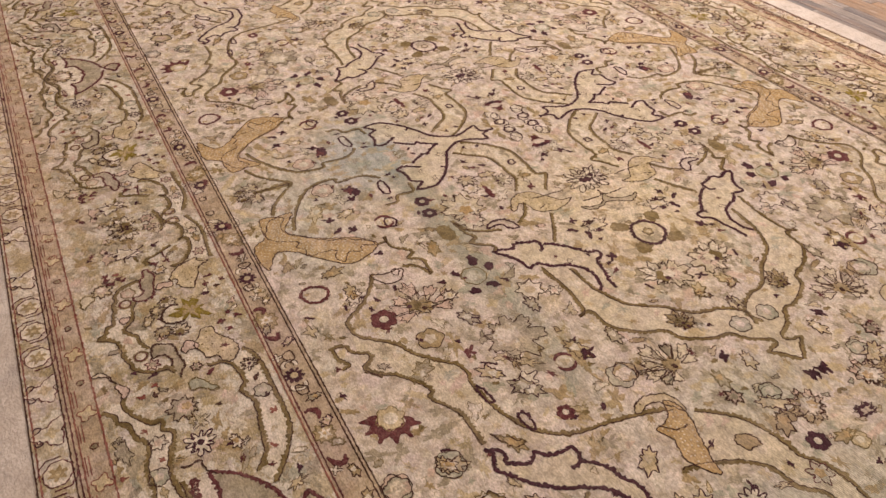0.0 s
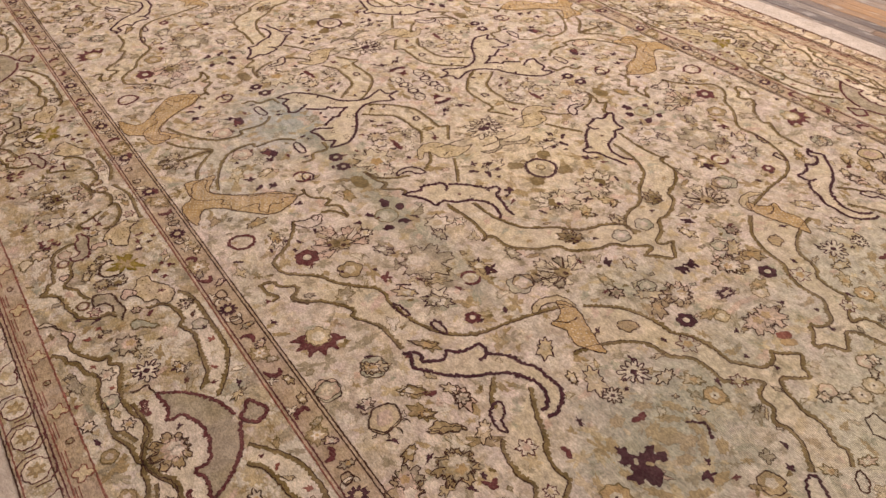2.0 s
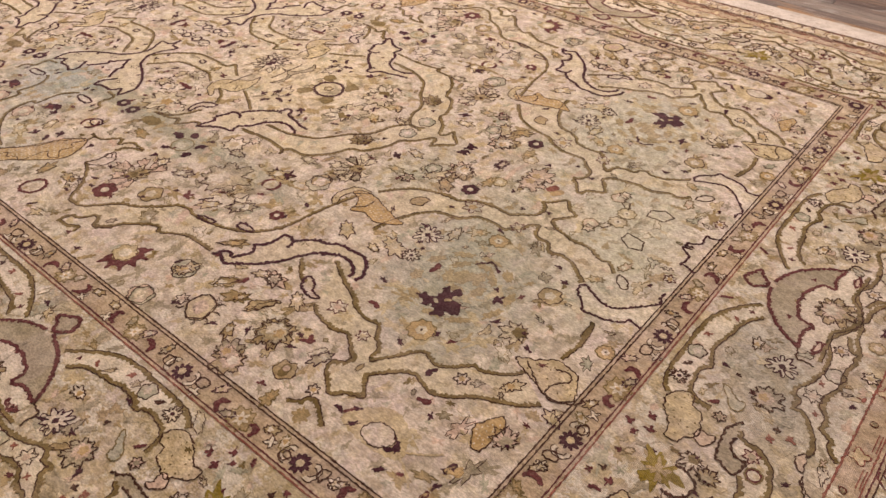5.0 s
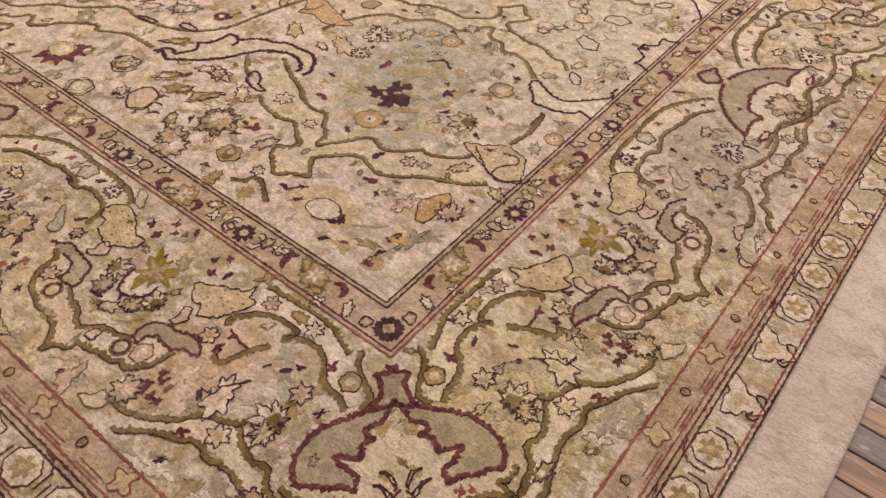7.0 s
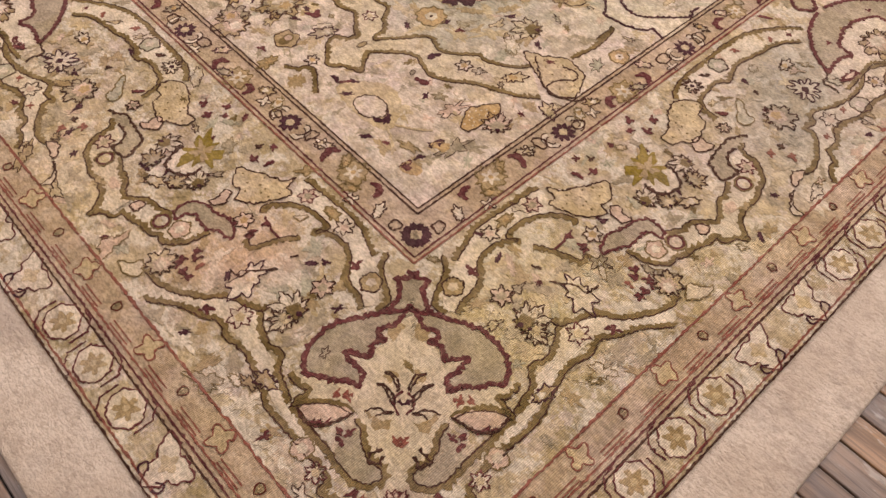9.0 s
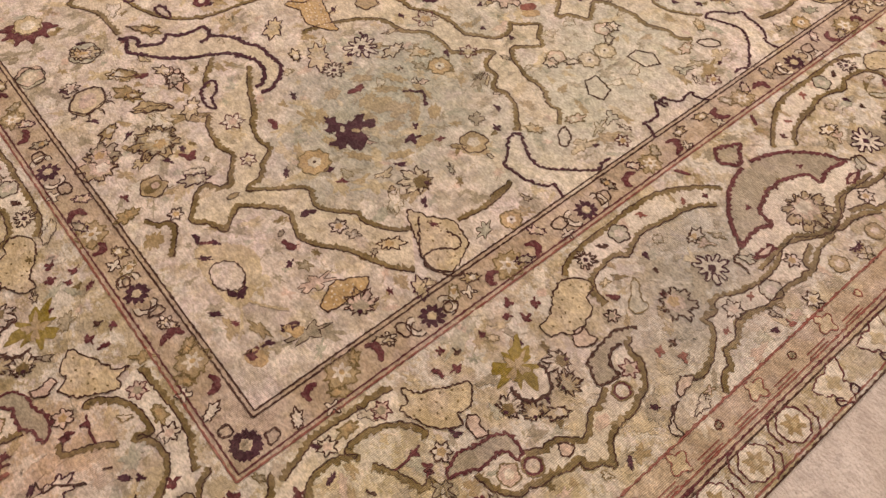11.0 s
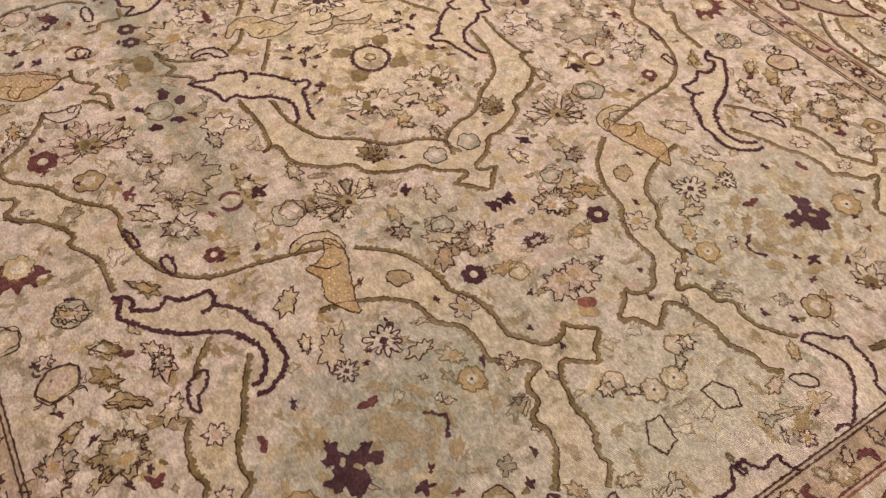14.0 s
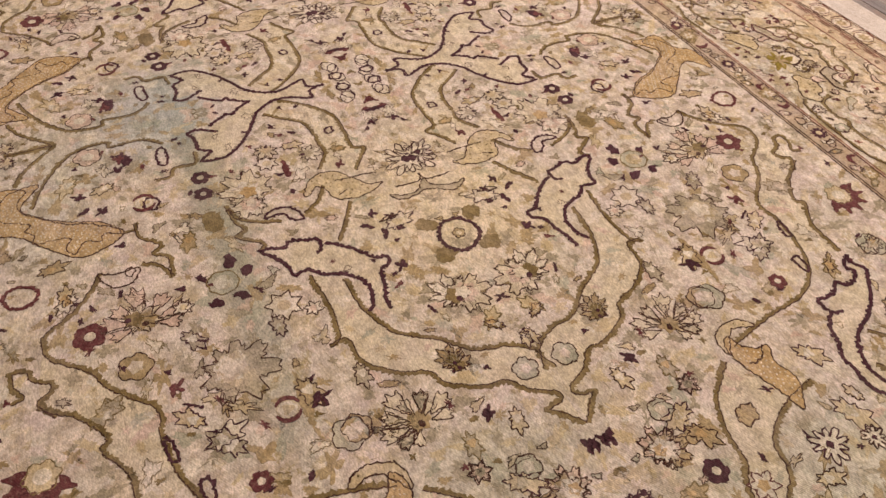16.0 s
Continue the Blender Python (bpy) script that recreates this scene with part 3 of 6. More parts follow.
def bloom(to, x, y, name, fill, outlines, line_mat, width, layer=2.2, extra=None, inner=()):
    """A flower: filled outlines, their fine edges, and what extra() adds: (material, outlines, layer)."""
    note(to, [(x, y)])
    for f in to:
        shapes = [ragged([f(p) for p in o]) for o in outlines]
        if not near(f):
            pieces = [(*islands_data(shapes, layer), fill)]
            pieces += [(*ribbon_data(o, width, layer + 0.9, True, rag=0.5), line_mat) for o in shapes if width]
            pieces += [(*islands_data([[f(p) for p in o] for o in some], up), mat) for mat, some, up in extra or ()]
            pieces += [(*ribbon_data([f(p) for p in o], width * 0.6, layer + 1.0, rag=0.5), TAUPE) for o in inner]
            fused(name, pieces)
            continue
        ob = islands(name, shapes, fill, layer)
        for o in shapes if width else ():
            strip_of("outline", o, width * 0.82, line_mat, layer + 0.9, ob, closed=True, rag=0.9, teeth=0.0024, period=0.009)
        for mat, some, up in extra or ():
            islands("centre", [[f(p) for p in o] for o in some], mat, up, ob)
        for o in inner:
            strip_of("vein", [f(p) for p in o], width * 0.6, TAUPE, layer + 1.0, ob, rag=0.5)


def at(cx, cy):
    return cx / 100, cy / 100


def point(b, n):
    """Rises to a point n times round."""
    return (1 - abs(2 * ((n * b / 6.2832) % 1.0) - 1)) ** 1.25


def bloom_rosette(to, r, cx, cy):
    x, y = at(cx, cy)
    r /= 100
    petals = round_shape(x, y, 0.86 * r, lambda b: 0.60 + 0.45 * point(b, 10) ** 0.45, 80, 0.3)
    core = round_shape(x, y, 0.30 * r, lambda b: 1 + 0.15 * math.cos(8 * b), 24)
    bloom(to, x, y, "rosette", PLUM, [petals], BROWN, 0, 2.3, [(SAND, [core], 3.1)])
    bend = [-2.0 + 0.5 * i for i in range(9)]
    for s in (-1, 1) if to is not CORNER else ():
        for f in to:
            arcs = [[f((x + s * r * (1.25 + 0.62 * k * math.cos(b)), y + r * 0.80 * k * math.sin(b))) for b in bend] for k in (1.0, 0.75, 0.5)]
            ob = ribbon("crescent", smooth(arcs[1], 0.005), 0.009, IVORY, 2.0, rag=0.4)
            for arc in (arcs[0], arcs[2]):
                strip_of("outline", ragged(smooth(arc, 0.005)), 0.0026, BROWN, 2.9, ob, rag=0.4)


def bloom_flower(to, r, cx, cy, mat=None):
    x, y = at(cx, cy)
    r /= 100
    t = spin(x, y)
    petals = [round_shape(x, y, 0.86 * r, lambda b: 0.78 + 0.26 * abs(math.cos(3 * b)) ** 0.7, 54, t)]
    bloom(to, x, y, "flower", mat or MAROON, petals, BROWN, 0, 2.3, [(IVORY, [round_shape(x, y, 0.28 * r, lambda b: 1, 12)], 3.1)])


def bloom_six(to, r, cx, cy):
    x, y = at(cx, cy)
    r /= 100
    t = spin(x, y)
    shape = round_shape(x, y, 0.70 * r, lambda b: 0.92 + 0.24 * math.cos(6 * b) + 0.08 * math.cos(18 * b), 60, t)
    inner = round_shape(x, y, 0.3 * r, lambda b: 1 + 0.2 * math.cos(5 * b), 15, t)
    bloom(to, x, y, "flower", pick(x, y, IVORY, PINK, CREAM, IVORY), [shape], pick(y, x, BROWN, BROWN, MAROON), 0.0027, 2.0, [(pick(x, y, SAND, TAUPE, GOLD, PINK), [inner], 2.8)])


def bloom_five(to, r, cx, cy):
    x, y = at(cx, cy)
    r /= 100
    t = spin(x, y)
    shape = round_shape(x, y, 0.85 * r, lambda b: 1 + 0.2 * abs(math.sin(2.5 * b)), 40, t)
    inner = round_shape(x, y, 0.42 * r, lambda b: 1 + 0.2 * math.cos(5 * b), 15, t)
    bloom(to, x, y, "flower", pick(x, y, PINK, SAND, OCHRE, GREY), [shape], pick(y, x, BROWN, OLIVE), 0.0028, 2.0, [(pick(x, y, IVORY, CREAM), [inner], 2.8)])


def bloom_star(to, r, cx, cy):
    x, y = at(cx, cy)
    r /= 100
    t = spin(x, y)
    shape = round_shape(x, y, 0.8 * r, lambda b: 1.15 - 0.42 * abs(math.sin(3.5 * b)), 56, t)
    bloom(to, x, y, "star_flower", IVORY, [shape], BROWN, 0.0037, 2.0, [(SAND, [round_shape(x, y, 0.3 * r, lambda b: 1, 12)], 2.8)])


def bloom_gold(to, r, cx, cy):
    x, y = at(cx, cy)
    r /= 100
    shape = round_shape(x, y, 0.92 * r, lambda b: 1 + 0.08 * math.cos(9 * b), 45)
    bloom(to, x, y, "round_flower", pick(x, y, SAND, GOLD), [shape], OLIVE, 0.0034, 2.0, [(IVORY, [round_shape(x, y, 0.36 * r, lambda b: 1 + 0.15 * math.cos(6 * b), 18)], 2.8), (BROWN, [round_shape(x, y, 0.1 * r, lambda b: 1, 8)], 3.4)])


def bloom_disc(to, r, cx, cy):
    x, y = at(cx, cy)
    r /= 100
    t = spin(x, y)
    shape = round_shape(x, y, 0.9 * r, lambda b: 1 + 0.1 * math.cos(5 * b), 30, t)
    bloom(to, x, y, "round_flower", OCHRE, [shape], BROWN, 0.0025, 2.0, [(OLIVE, [round_shape(x, y, 0.55 * r, lambda b: 0.9 + 0.25 * math.cos(2 * b), 24, t)], 2.8), (PINK, [round_shape(x + 0.15 * r, y, 0.26 * r, lambda b: 1, 14)], 3.4)])


def bloom_ring(to, r, cx, cy, mat=None):
    x, y = at(cx, cy)
    r /= 100
    bloom(to, x, y, "round_flower", mat or GREY, [round_shape(x, y, 0.9 * r, lambda b: 1 + 0.03 * math.cos(7 * b), 30)], OLIVE, 0.0037, 2.0, [(BEIGE, [round_shape(x, y, 0.55 * r, lambda b: 1, 20)], 2.8)])


def bloom_oct(to, r, cx, cy):
    x, y = at(cx, cy)
    r /= 100
    shape = round_shape(x, y, 0.95 * r, lambda b: 0.78 + 0.36 * point(b + 0.1 * math.sin(5 * b), 9), 72, 0.4, 1.15)
    star = round_shape(x, y, 0.62 * r, lambda b: 0.45 + 0.6 * point(b, 6), 48, 0.4)
    bloom(to, x, y, "guard_flower", pick(x, y, OCHRE, SAND), [shape], OLIVE, 0.0026, 2.0, [(IVORY, [star], 2.8), (GOLD, [round_shape(x, y, 0.16 * r, lambda b: 1, 10)], 3.4)])


def bloom_leaf(to, r, cx, cy):
    """A small serrated leaf."""
    x, y = at(cx, cy)
    r /= 100
    t = spin(x, y)
    shape = round_shape(x, y, 0.95 * r, lambda b: (0.50 + 0.34 * abs(math.cos(b)) ** 1.5 + 0.16 * math.cos(b)) * (0.74 + 0.52 * point(b + 0.4, 8)), 64, t, 1.3)
    bloom(to, x, y, "leaf", pick(x, y, SAND, OCHRE, PINK, OCHRE, IVORY, TAUPE, SAND), [shape], pick(y, x, BROWN, BROWN, OLIVE, PLUM), 0.0028, 2.0, [(pick(y, x, IVORY, GOLD, BEIGE), [round_shape(x, y, 0.32 * r, lambda b: 1 + 0.3 * math.cos(3 * b), 15, t)], 2.8)])


def bloom_spike(to, r, cx, cy, mat=None):
    """A lotus flower of narrow pointed petals, longer on one side."""
    x, y = at(cx, cy)
    r /= 100
    t = spin(x, y)
    petals = [round_shape(x, y, 0.95 * r, lambda b: (0.44 + 0.48 * point(b + 0.05 * math.sin(8 * b), 9) ** 0.8 + 0.16 * point(b, 27)) * (0.78 + 0.34 * math.cos(b)), 130, t)]
    veins = []
    for i in range(7):
        a = t + (i - 3) * 0.42
        veins.append(smooth([(x + r * k * math.cos(a + w), y + r * k * math.sin(a + w)) for k, w in ((0.30, 0.1), (0.52, 0.0), (0.72, 0.05))], 0.006))
    bloom(to, x, y, "lotus", mat or pick(x, y, PINK, FAWN, IVORY), petals, BROWN, 0.0029, 2.0, [(pick(x, y, TAUPE, SAND, OLIVE), [round_shape(x, y, 0.34 * r, lambda b: 1 + 0.15 * math.cos(5 * b), 20, t)], 2.9), (PLUM, [round_shape(x - 0.2 * r * math.cos(t), y - 0.2 * r * math.sin(t), 0.11 * r, lambda b: 1, 9)], 3.5)], inner=veins)


def bloom_lily(to, r, cx, cy):
    """Slim outlined petals round a dark middle."""
    x, y = at(cx, cy)
    r /= 100
    t = spin(x, y)
    petals = [round_shape(x, y, r, lambda b: (0.30 + 0.66 * abs(math.cos(5 * b)) ** 0.8) * (0.88 + 0.12 * math.cos(3 * b)), 90, t)]
    bloom(to, x, y, "lily", IVORY, petals, pick(x, y, PLUM, BROWN), 0.0036, 2.0, [(PLUM, [round_shape(x, y, 0.17 * r, lambda b: 1 + 0.2 * math.cos(4 * b), 12)], 2.9)])


def bloom_palm(to, r, cx, cy, mat=None):
    """A broad palmette with a ragged rim, layered from the middle."""
    x, y = at(cx, cy)
    r /= 100
    t = spin(x, y)
    rim = round_shape(x, y, 0.9 * r, lambda b: (0.98 + 0.26 * math.cos(b)) * (0.56 + 0.46 * point(b + 0.06 * math.sin(9 * b), 8) ** 0.75 + 0.20 * point(b + 0.1, 24)), 140, t)
    mid = round_shape(x, y, 0.48 * r, lambda b: (1 + 0.2 * math.cos(b)) * (1 + 0.12 * math.cos(7 * b)), 42, t)
    core = round_shape(x, y, 0.28 * r, lambda b: 1 + 0.2 * math.cos(5 * b), 20, t)
    veins = []
    for i in range(9):
        a = t + (i - 4) * 0.5
        veins.append(smooth([(x + r * k * math.cos(a + w), y + r * k * math.sin(a + w)) for k, w in ((0.40, 0.0), (0.60, 0.06), (0.84, 0.0))], 0.006))
    bloom(to, x, y, "palmette", mat or pick(x, y, OCHRE, SAND, TAUPE), [rim], BROWN, 0.0031, 1.9, [(pick(y, x, BEIGE, PINK), [mid], 2.6), (pick(x, y, IVORY, GOLD), [core], 3.2)], inner=veins)


def fan_lotus(to, mat, bx, by, tx, ty):
    """A lotus of long split petals, fanned out from a dark base towards its tip."""
    x, y = at(bx, by)
    r, turn = math.dist((bx, by), (tx, ty)) / 100 * 0.82, math.atan2(ty - by, tx - bx)
    petals = []
    for i in range(7):
        a = turn + (i - 3) * 0.62 + 0.12 * math.sin(5 * i)
        long = r * (1.0 - 0.07 * abs(i - 3) + 0.16 * (i % 2))
        side = ((0.30, 0.02), (0.48, 0.07), (0.72, 0.17), (0.90, 0.20), (0.84, 0.08), (1.0, 0.0), (0.84, -0.08), (0.90, -0.20), (0.72, -0.17), (0.48, -0.07), (0.30, -0.02))
        petals.append(smooth([(x + long * (u * math.cos(a) - w * math.sin(a)), y + long * (u * math.sin(a) + w * math.cos(a))) for u, w in side], 0.005, True, False))
    bloom(to, x + 0.5 * r * math.cos(turn), y + 0.5 * r * math.sin(turn), "lotus", mat, petals, BROWN, 0.0026, 1.9, [(OCHRE, [round_shape(x + 0.12 * r * math.cos(turn), y + 0.12 * r * math.sin(turn), 0.26 * r, lambda b: 1 + 0.2 * math.cos(6 * b), 24)], 2.2), (BROWN, [round_shape(x, y, 0.07 * r, lambda b: 1, 10)], 3.4)])


def bloom_pom(to, r, cx, cy):
    """A pomegranate with whiskers."""
    x, y = at(cx, cy)
    r /= 100
    shape = round_shape(x, y, 0.72 * r, lambda b: 1 + 0.05 * math.cos(5 * b), 36, 0.5, 1.25)
    bloom(to, x, y, "pomegranate", SAND, [shape], BROWN, 0.0037, 2.0, [(PINK, [round_shape(x, y, 0.36 * r, lambda b: 1 + 0.1 * math.cos(4 * b), 20, 0.5, 1.25)], 2.8)])
    for a in (-2.6, -2.0, -1.4, -0.8, 2.2, 1.6):
        for f in to:
            ends = [f((x + r * k * math.cos(a + w), y + r * k * math.sin(a + w))) for k, w in ((0.85, 0.0), (1.05, 0.12), (1.25, 0.0))]
            ribbon("whisker", smooth(ends, 0.005), 0.0024, BROWN, 2.8, rag=0.4)


def bloom_cee(to, r, cx, cy):
    """Two thick dark crescents face to face."""
    x, y = at(cx, cy)
    r /= 100
    bloom(to, x, y, "round_flower", IVORY, [round_shape(x, y, 0.7 * r, lambda b: 1, 24)], SAND, 0.0025, 2.0, [(SAND, [round_shape(x, y, 0.35 * r, lambda b: 1 + 0.3 * math.cos(3 * b), 18)], 2.8)])
    for lo, hi in ((0.3, 2.6), (3.4, 5.9)):
        for f in to:
            arc = [f((x + 0.85 * r * math.cos(lo + (hi - lo) * k / 6), y + 0.85 * r * math.sin(lo + (hi - lo) * k / 6))) for k in range(7)]
            ribbon("crescent", smooth(arc, 0.004), 0.013, MAROON, 3.2, taper=True)


def leaflet(to, mat, r, cx, cy):
    """A small dark leaf of a few points."""
    x, y = at(cx, cy)
    r /= 100
    t, n = spin(x, y), pick(x, y, 3, 4, 2, 4)
    shape = round_shape(x, y, 0.68 * r, lambda b: 0.70 + 0.26 * math.cos(n * b) + 0.16 * math.cos((n + 1) * b + 1) + 0.08 * math.cos(7 * b), 30, t, 1.35)
    bloom(to, x, y, "leaflet", mat, [shape], BROWN, 0, 2.4)


def cross(to, cx, cy):
    """A small four-armed blossom in outline."""
    x, y = at(cx, cy)
    shape = round_shape(x, y, 0.015, lambda b: 0.75 + 0.4 * math.cos(4 * b), 32, spin(x, y))
    bloom(to, x, y, "small_blossom", IVORY, [shape], BROWN, 0.0022, 2.0)


def bloom_fringe(to, r, cx, cy):
    """A yellow flower with heavy maroon petals round its near side."""
    x, y = at(cx, cy)
    r /= 100
    bloom(to, x, y, "round_flower", SAND, [round_shape(x, y, 0.6 * r, lambda b: 1 + 0.12 * math.cos(6 * b), 36)], OLIVE, 0.0025, 2.0, [(IVORY, [round_shape(x, y, 0.3 * r, lambda b: 1, 16)], 2.8)])
    for i in range(6):
        a = -3.45 + 0.55 * i
        px, py = x + 0.85 * r * math.cos(a), y + 0.85 * r * math.sin(a)
        shape = round_shape(px, py, 0.31 * r, lambda b: 0.8 + 0.25 * math.cos(3 * b) + 0.1 * math.cos(5 * b), 20, a, 1.4)
        bloom(to, px, py, "petal", MAROON, [shape], BROWN, 0, 2.6)


def bloom_moss(to, r, cx, cy):
    """A ragged moss-coloured leaf with torn points."""
    x, y = at(cx, cy)
    r /= 100
    shape = round_shape(x, y, r, lambda b: 0.66 + 0.2 * math.cos(3 * b + 0.6) + 0.16 * math.cos(8 * b) + 0.12 * math.cos(13 * b + 1), 72, 0.9, 1.15)
    vein = round_shape(x, y, 0.5 * r, lambda b: 0.6 + 0.3 * math.cos(4 * b) + 0.2 * math.cos(9 * b), 40, 0.4, 1.3)
    bloom(to, x, y, "leaf", MOSS, [shape], OLIVE, 0, 2.2, [(OCHRE, [vein], 2.9)])


def crescent(to, mat, width, *numbers):
    """A short thick curl, thinner towards its ends."""
    base = pairs(numbers)[1:] if to is BORDER else pairs(numbers)
    note(to, base)
    for f in to:
        ribbon("crescent", ragged(smooth([f(p) for p in base], 0.004)), width / 1000, mat, 3.0, taper=True, rag=0.4)


# ---------------------------------------------------------------- the drawing, in centimetres from the corner of the guard stripe


# field, near part
vine(FIELD, 1, 35.8, 75.0, 33.6, 72.1, 32.5, 64.6, 33.6, 60.9, 30.1, 56.1, 28.2, 53.5, 25.6, 55.2, 24.7, 56.7, 22.0, 56.4, 20.0, 54.0, 17.1, 50.0, 19.7, 47.3, 21.3, 43.5, 24.2, 45.6, 26.8, 47.1, 29.5, 45.1, 33.0, 41.5, 34.5, 38.3, 33.4, 35.4, 32.7, 31.1, 35.1, 27.3, 38.9, 22.4, 41.4, 16.8, 43.7, 13.1, 46.6, 10.2)
vine(FIELD, 1, 52.1, 83.8, 47.6, 76.6, 44.5, 69.3, 42.3, 66.8, 40.7, 60.7, 41.1, 57.0, 37.6, 54.4, 35.0, 51.1, 30.9, 50.2, 34.1, 47.7, 37.0, 45.4, 41.4, 41.9, 40.1, 36.8, 42.1, 33.2, 45.7, 29.7, 46.0, 26.1, 49.6, 20.8, 52.5, 19.0)
vine(FIELD, 1, 9.2, 44.0, 13.5, 51.3, 11.0, 53.7, 9.1, 56.4)
vine(FIELD, 1, 61.7, 14.5, 67.4, 13.5, 73.6, 13.9, 78.1, 15.1)
vine(FIELD, 1, 33.7, 185.3, 31.1, 180.0, 25.7, 174.0, 21.0, 171.0, 18.7, 168.2, 19.8, 162.6, 23.1, 159.3, 27.7, 155.2, 30.3, 149.9, 34.5, 145.0, 39.7, 139.3, 39.2, 131.7, 39.9, 125.8, 41.7, 119.4, 44.5, 113.9, 48.5, 109.9, 54.4, 107.1, 62.6, 106.0, 72.1, 104.1, 80.2, 101.8)
vine(FIELD, 1, 15.9, 150.0, 18.6, 147.8, 24.2, 143.5, 28.9, 136.2, 27.1, 134.0, 30.5, 128.7, 31.9, 124.6, 31.9, 118.6, 32.0, 115.1)
vine(FIELD, 1, 84.9, 98.8, 89.2, 95.4, 92.4, 92.7, 95.0, 88.9, 96.8, 84.1, 97.7, 79.3, 98.0, 76.1, 100.6, 72.8, 102.3, 68.3, 102.6, 64.2, 102.4, 59.6, 105.0, 56.6, 107.4, 53.5, 110.1, 52.7, 113.2, 53.5, 114.8, 55.4, 116.5, 53.3, 120.8, 50.2, 118.4, 48.3, 116.7, 46.6, 115.3, 43.8, 111.2, 46.0, 109.3, 47.7, 107.7, 47.3, 105.9, 44.6, 104.7, 40.2, 104.0, 37.3, 104.3, 32.2, 101.8, 27.5, 102.1, 24.2, 99.0, 21.1)
vine(FIELD, -1, 69.6, 86.4, 74.2, 85.4, 80.5, 83.3, 85.1, 80.7, 89.0, 76.9, 89.9, 72.3, 91.2, 69.6, 94.6, 66.5, 95.4, 63.1, 95.3, 58.6, 95.3, 56.4, 99.0, 52.9, 101.9, 51.6, 103.4, 49.4, 100.2, 48.3, 98.4, 46.0, 98.2, 42.7, 94.9, 39.9, 95.9, 36.9, 94.8, 32.1, 89.8, 25.6)
vine(FIELD, 1, 46.2, 92.2, 42.1, 87.7, 39.7, 84.1)
vine(FIELD, 1, 89.8, 159.3, 90.5, 149.1, 93.3, 141.2, 96.1, 137.1, 104.0, 131.8, 110.1, 125.9, 118.1, 123.8, 123.9, 119.1, 122.5, 113.9)
vine(FIELD, -1, 81.9, 163.5, 82.8, 154.5, 83.0, 148.6, 81.7, 141.6, 79.4, 140.4, 83.6, 140.4, 84.5, 133.3, 90.5, 127.2, 97.6, 124.0, 99.8, 119.7, 107.7, 115.4, 112.5, 114.9, 116.6, 110.3, 121.6, 107.5, 121.4, 105.5, 117.6, 104.5, 120.3, 101.7, 123.2, 98.1)
vine(FIELD, 1, 68.8, 197.5, 70.5, 191.8, 74.3, 188.5, 80.9, 185.6)
vine(FIELD, 1, 68.7, 195.8, 69.7, 189.7, 71.4, 186.2, 68.6, 184.3, 74.3, 179.6, 72.6, 176.7)
vine(FIELD, 1, 96.3, 195.3, 92.7, 189.7, 87.9, 186.0)
vine(FIELD, 1, 101.2, 186.1, 97.3, 179.1, 93.0, 172.6)
vine(FIELD, 1, 89.7, 234.7, 94.8, 230.3, 99.2, 226.9, 101.1, 221.4, 101.3, 213.7, 101.5, 209.2, 97.5, 202.4)
vine(FIELD, -1, 96.0, 240.4, 100.6, 237.1, 105.7, 232.3, 110.0, 225.6, 110.3, 216.0, 110.0, 209.1, 113.4, 207.1, 110.9, 203.8, 107.3, 198.2)
vine(FIELD, 1, 14.9, 243.6, 16.8, 243.6, 20.5, 243.6, 28.5, 243.3, 22.5, 237.0, 19.1, 233.0, 16.5, 227.5)
vine(FIELD, 1, 20.3, 216.5, 22.4, 222.4, 26.4, 229.9, 32.5, 236.9, 38.3, 238.8, 43.1, 238.5, 43.6, 236.0, 51.0, 236.4, 55.6, 234.5, 58.1, 231.6)
vine(FIELD, 1, 40.9, 197.9, 44.2, 197.6, 44.9, 199.9, 45.0, 194.5, 49.7, 189.5, 47.3, 186.8, 50.8, 184.1, 50.3, 176.8)
vine(FIELD, -1, 43.7, 184.4, 47.6, 182.3, 49.3, 179.4, 50.3, 176.8)
vine(FIELD, 1, 66.1, 224.2, 65.0, 219.0, 59.3, 219.1, 57.0, 215.5, 53.0, 215.8)

# pale ground inside the paired vines
fill(FIELD, FAWN, (35.8, 75.0, 33.6, 72.1, 32.5, 64.6, 33.6, 60.9, 30.1, 56.1, 28.2, 53.5, 25.6, 55.2, 24.7, 56.7, 22.0, 56.4, 20.0, 54.0, 17.1, 50.0, 19.7, 47.3, 21.3, 43.5, 24.2, 45.6, 26.8, 47.1, 29.5, 45.1, 33.0, 41.5, 34.5, 38.3, 33.4, 35.4, 32.7, 31.1, 35.1, 27.3, 38.9, 22.4, 41.4, 16.8, 43.7, 13.1, 46.6, 10.2), (52.1, 83.8, 47.6, 76.6, 44.5, 69.3, 42.3, 66.8, 40.7, 60.7, 41.1, 57.0, 37.6, 54.4, 35.0, 51.1, 30.9, 50.2, 34.1, 47.7, 37.0, 45.4, 41.4, 41.9, 40.1, 36.8, 42.1, 33.2, 45.7, 29.7, 46.0, 26.1, 49.6, 20.8, 52.5, 19.0))
fill(FIELD, FAWN, (18.7, 168.2, 19.8, 162.6, 23.1, 159.3, 27.7, 155.2, 30.3, 149.9, 34.5, 145.0, 39.7, 139.3, 39.2, 131.7, 39.9, 125.8, 41.7, 119.4), (15.9, 150.0, 18.6, 147.8, 24.2, 143.5, 28.9, 136.2, 27.1, 134.0, 30.5, 128.7, 31.9, 124.6, 31.9, 118.6, 32.0, 115.1))
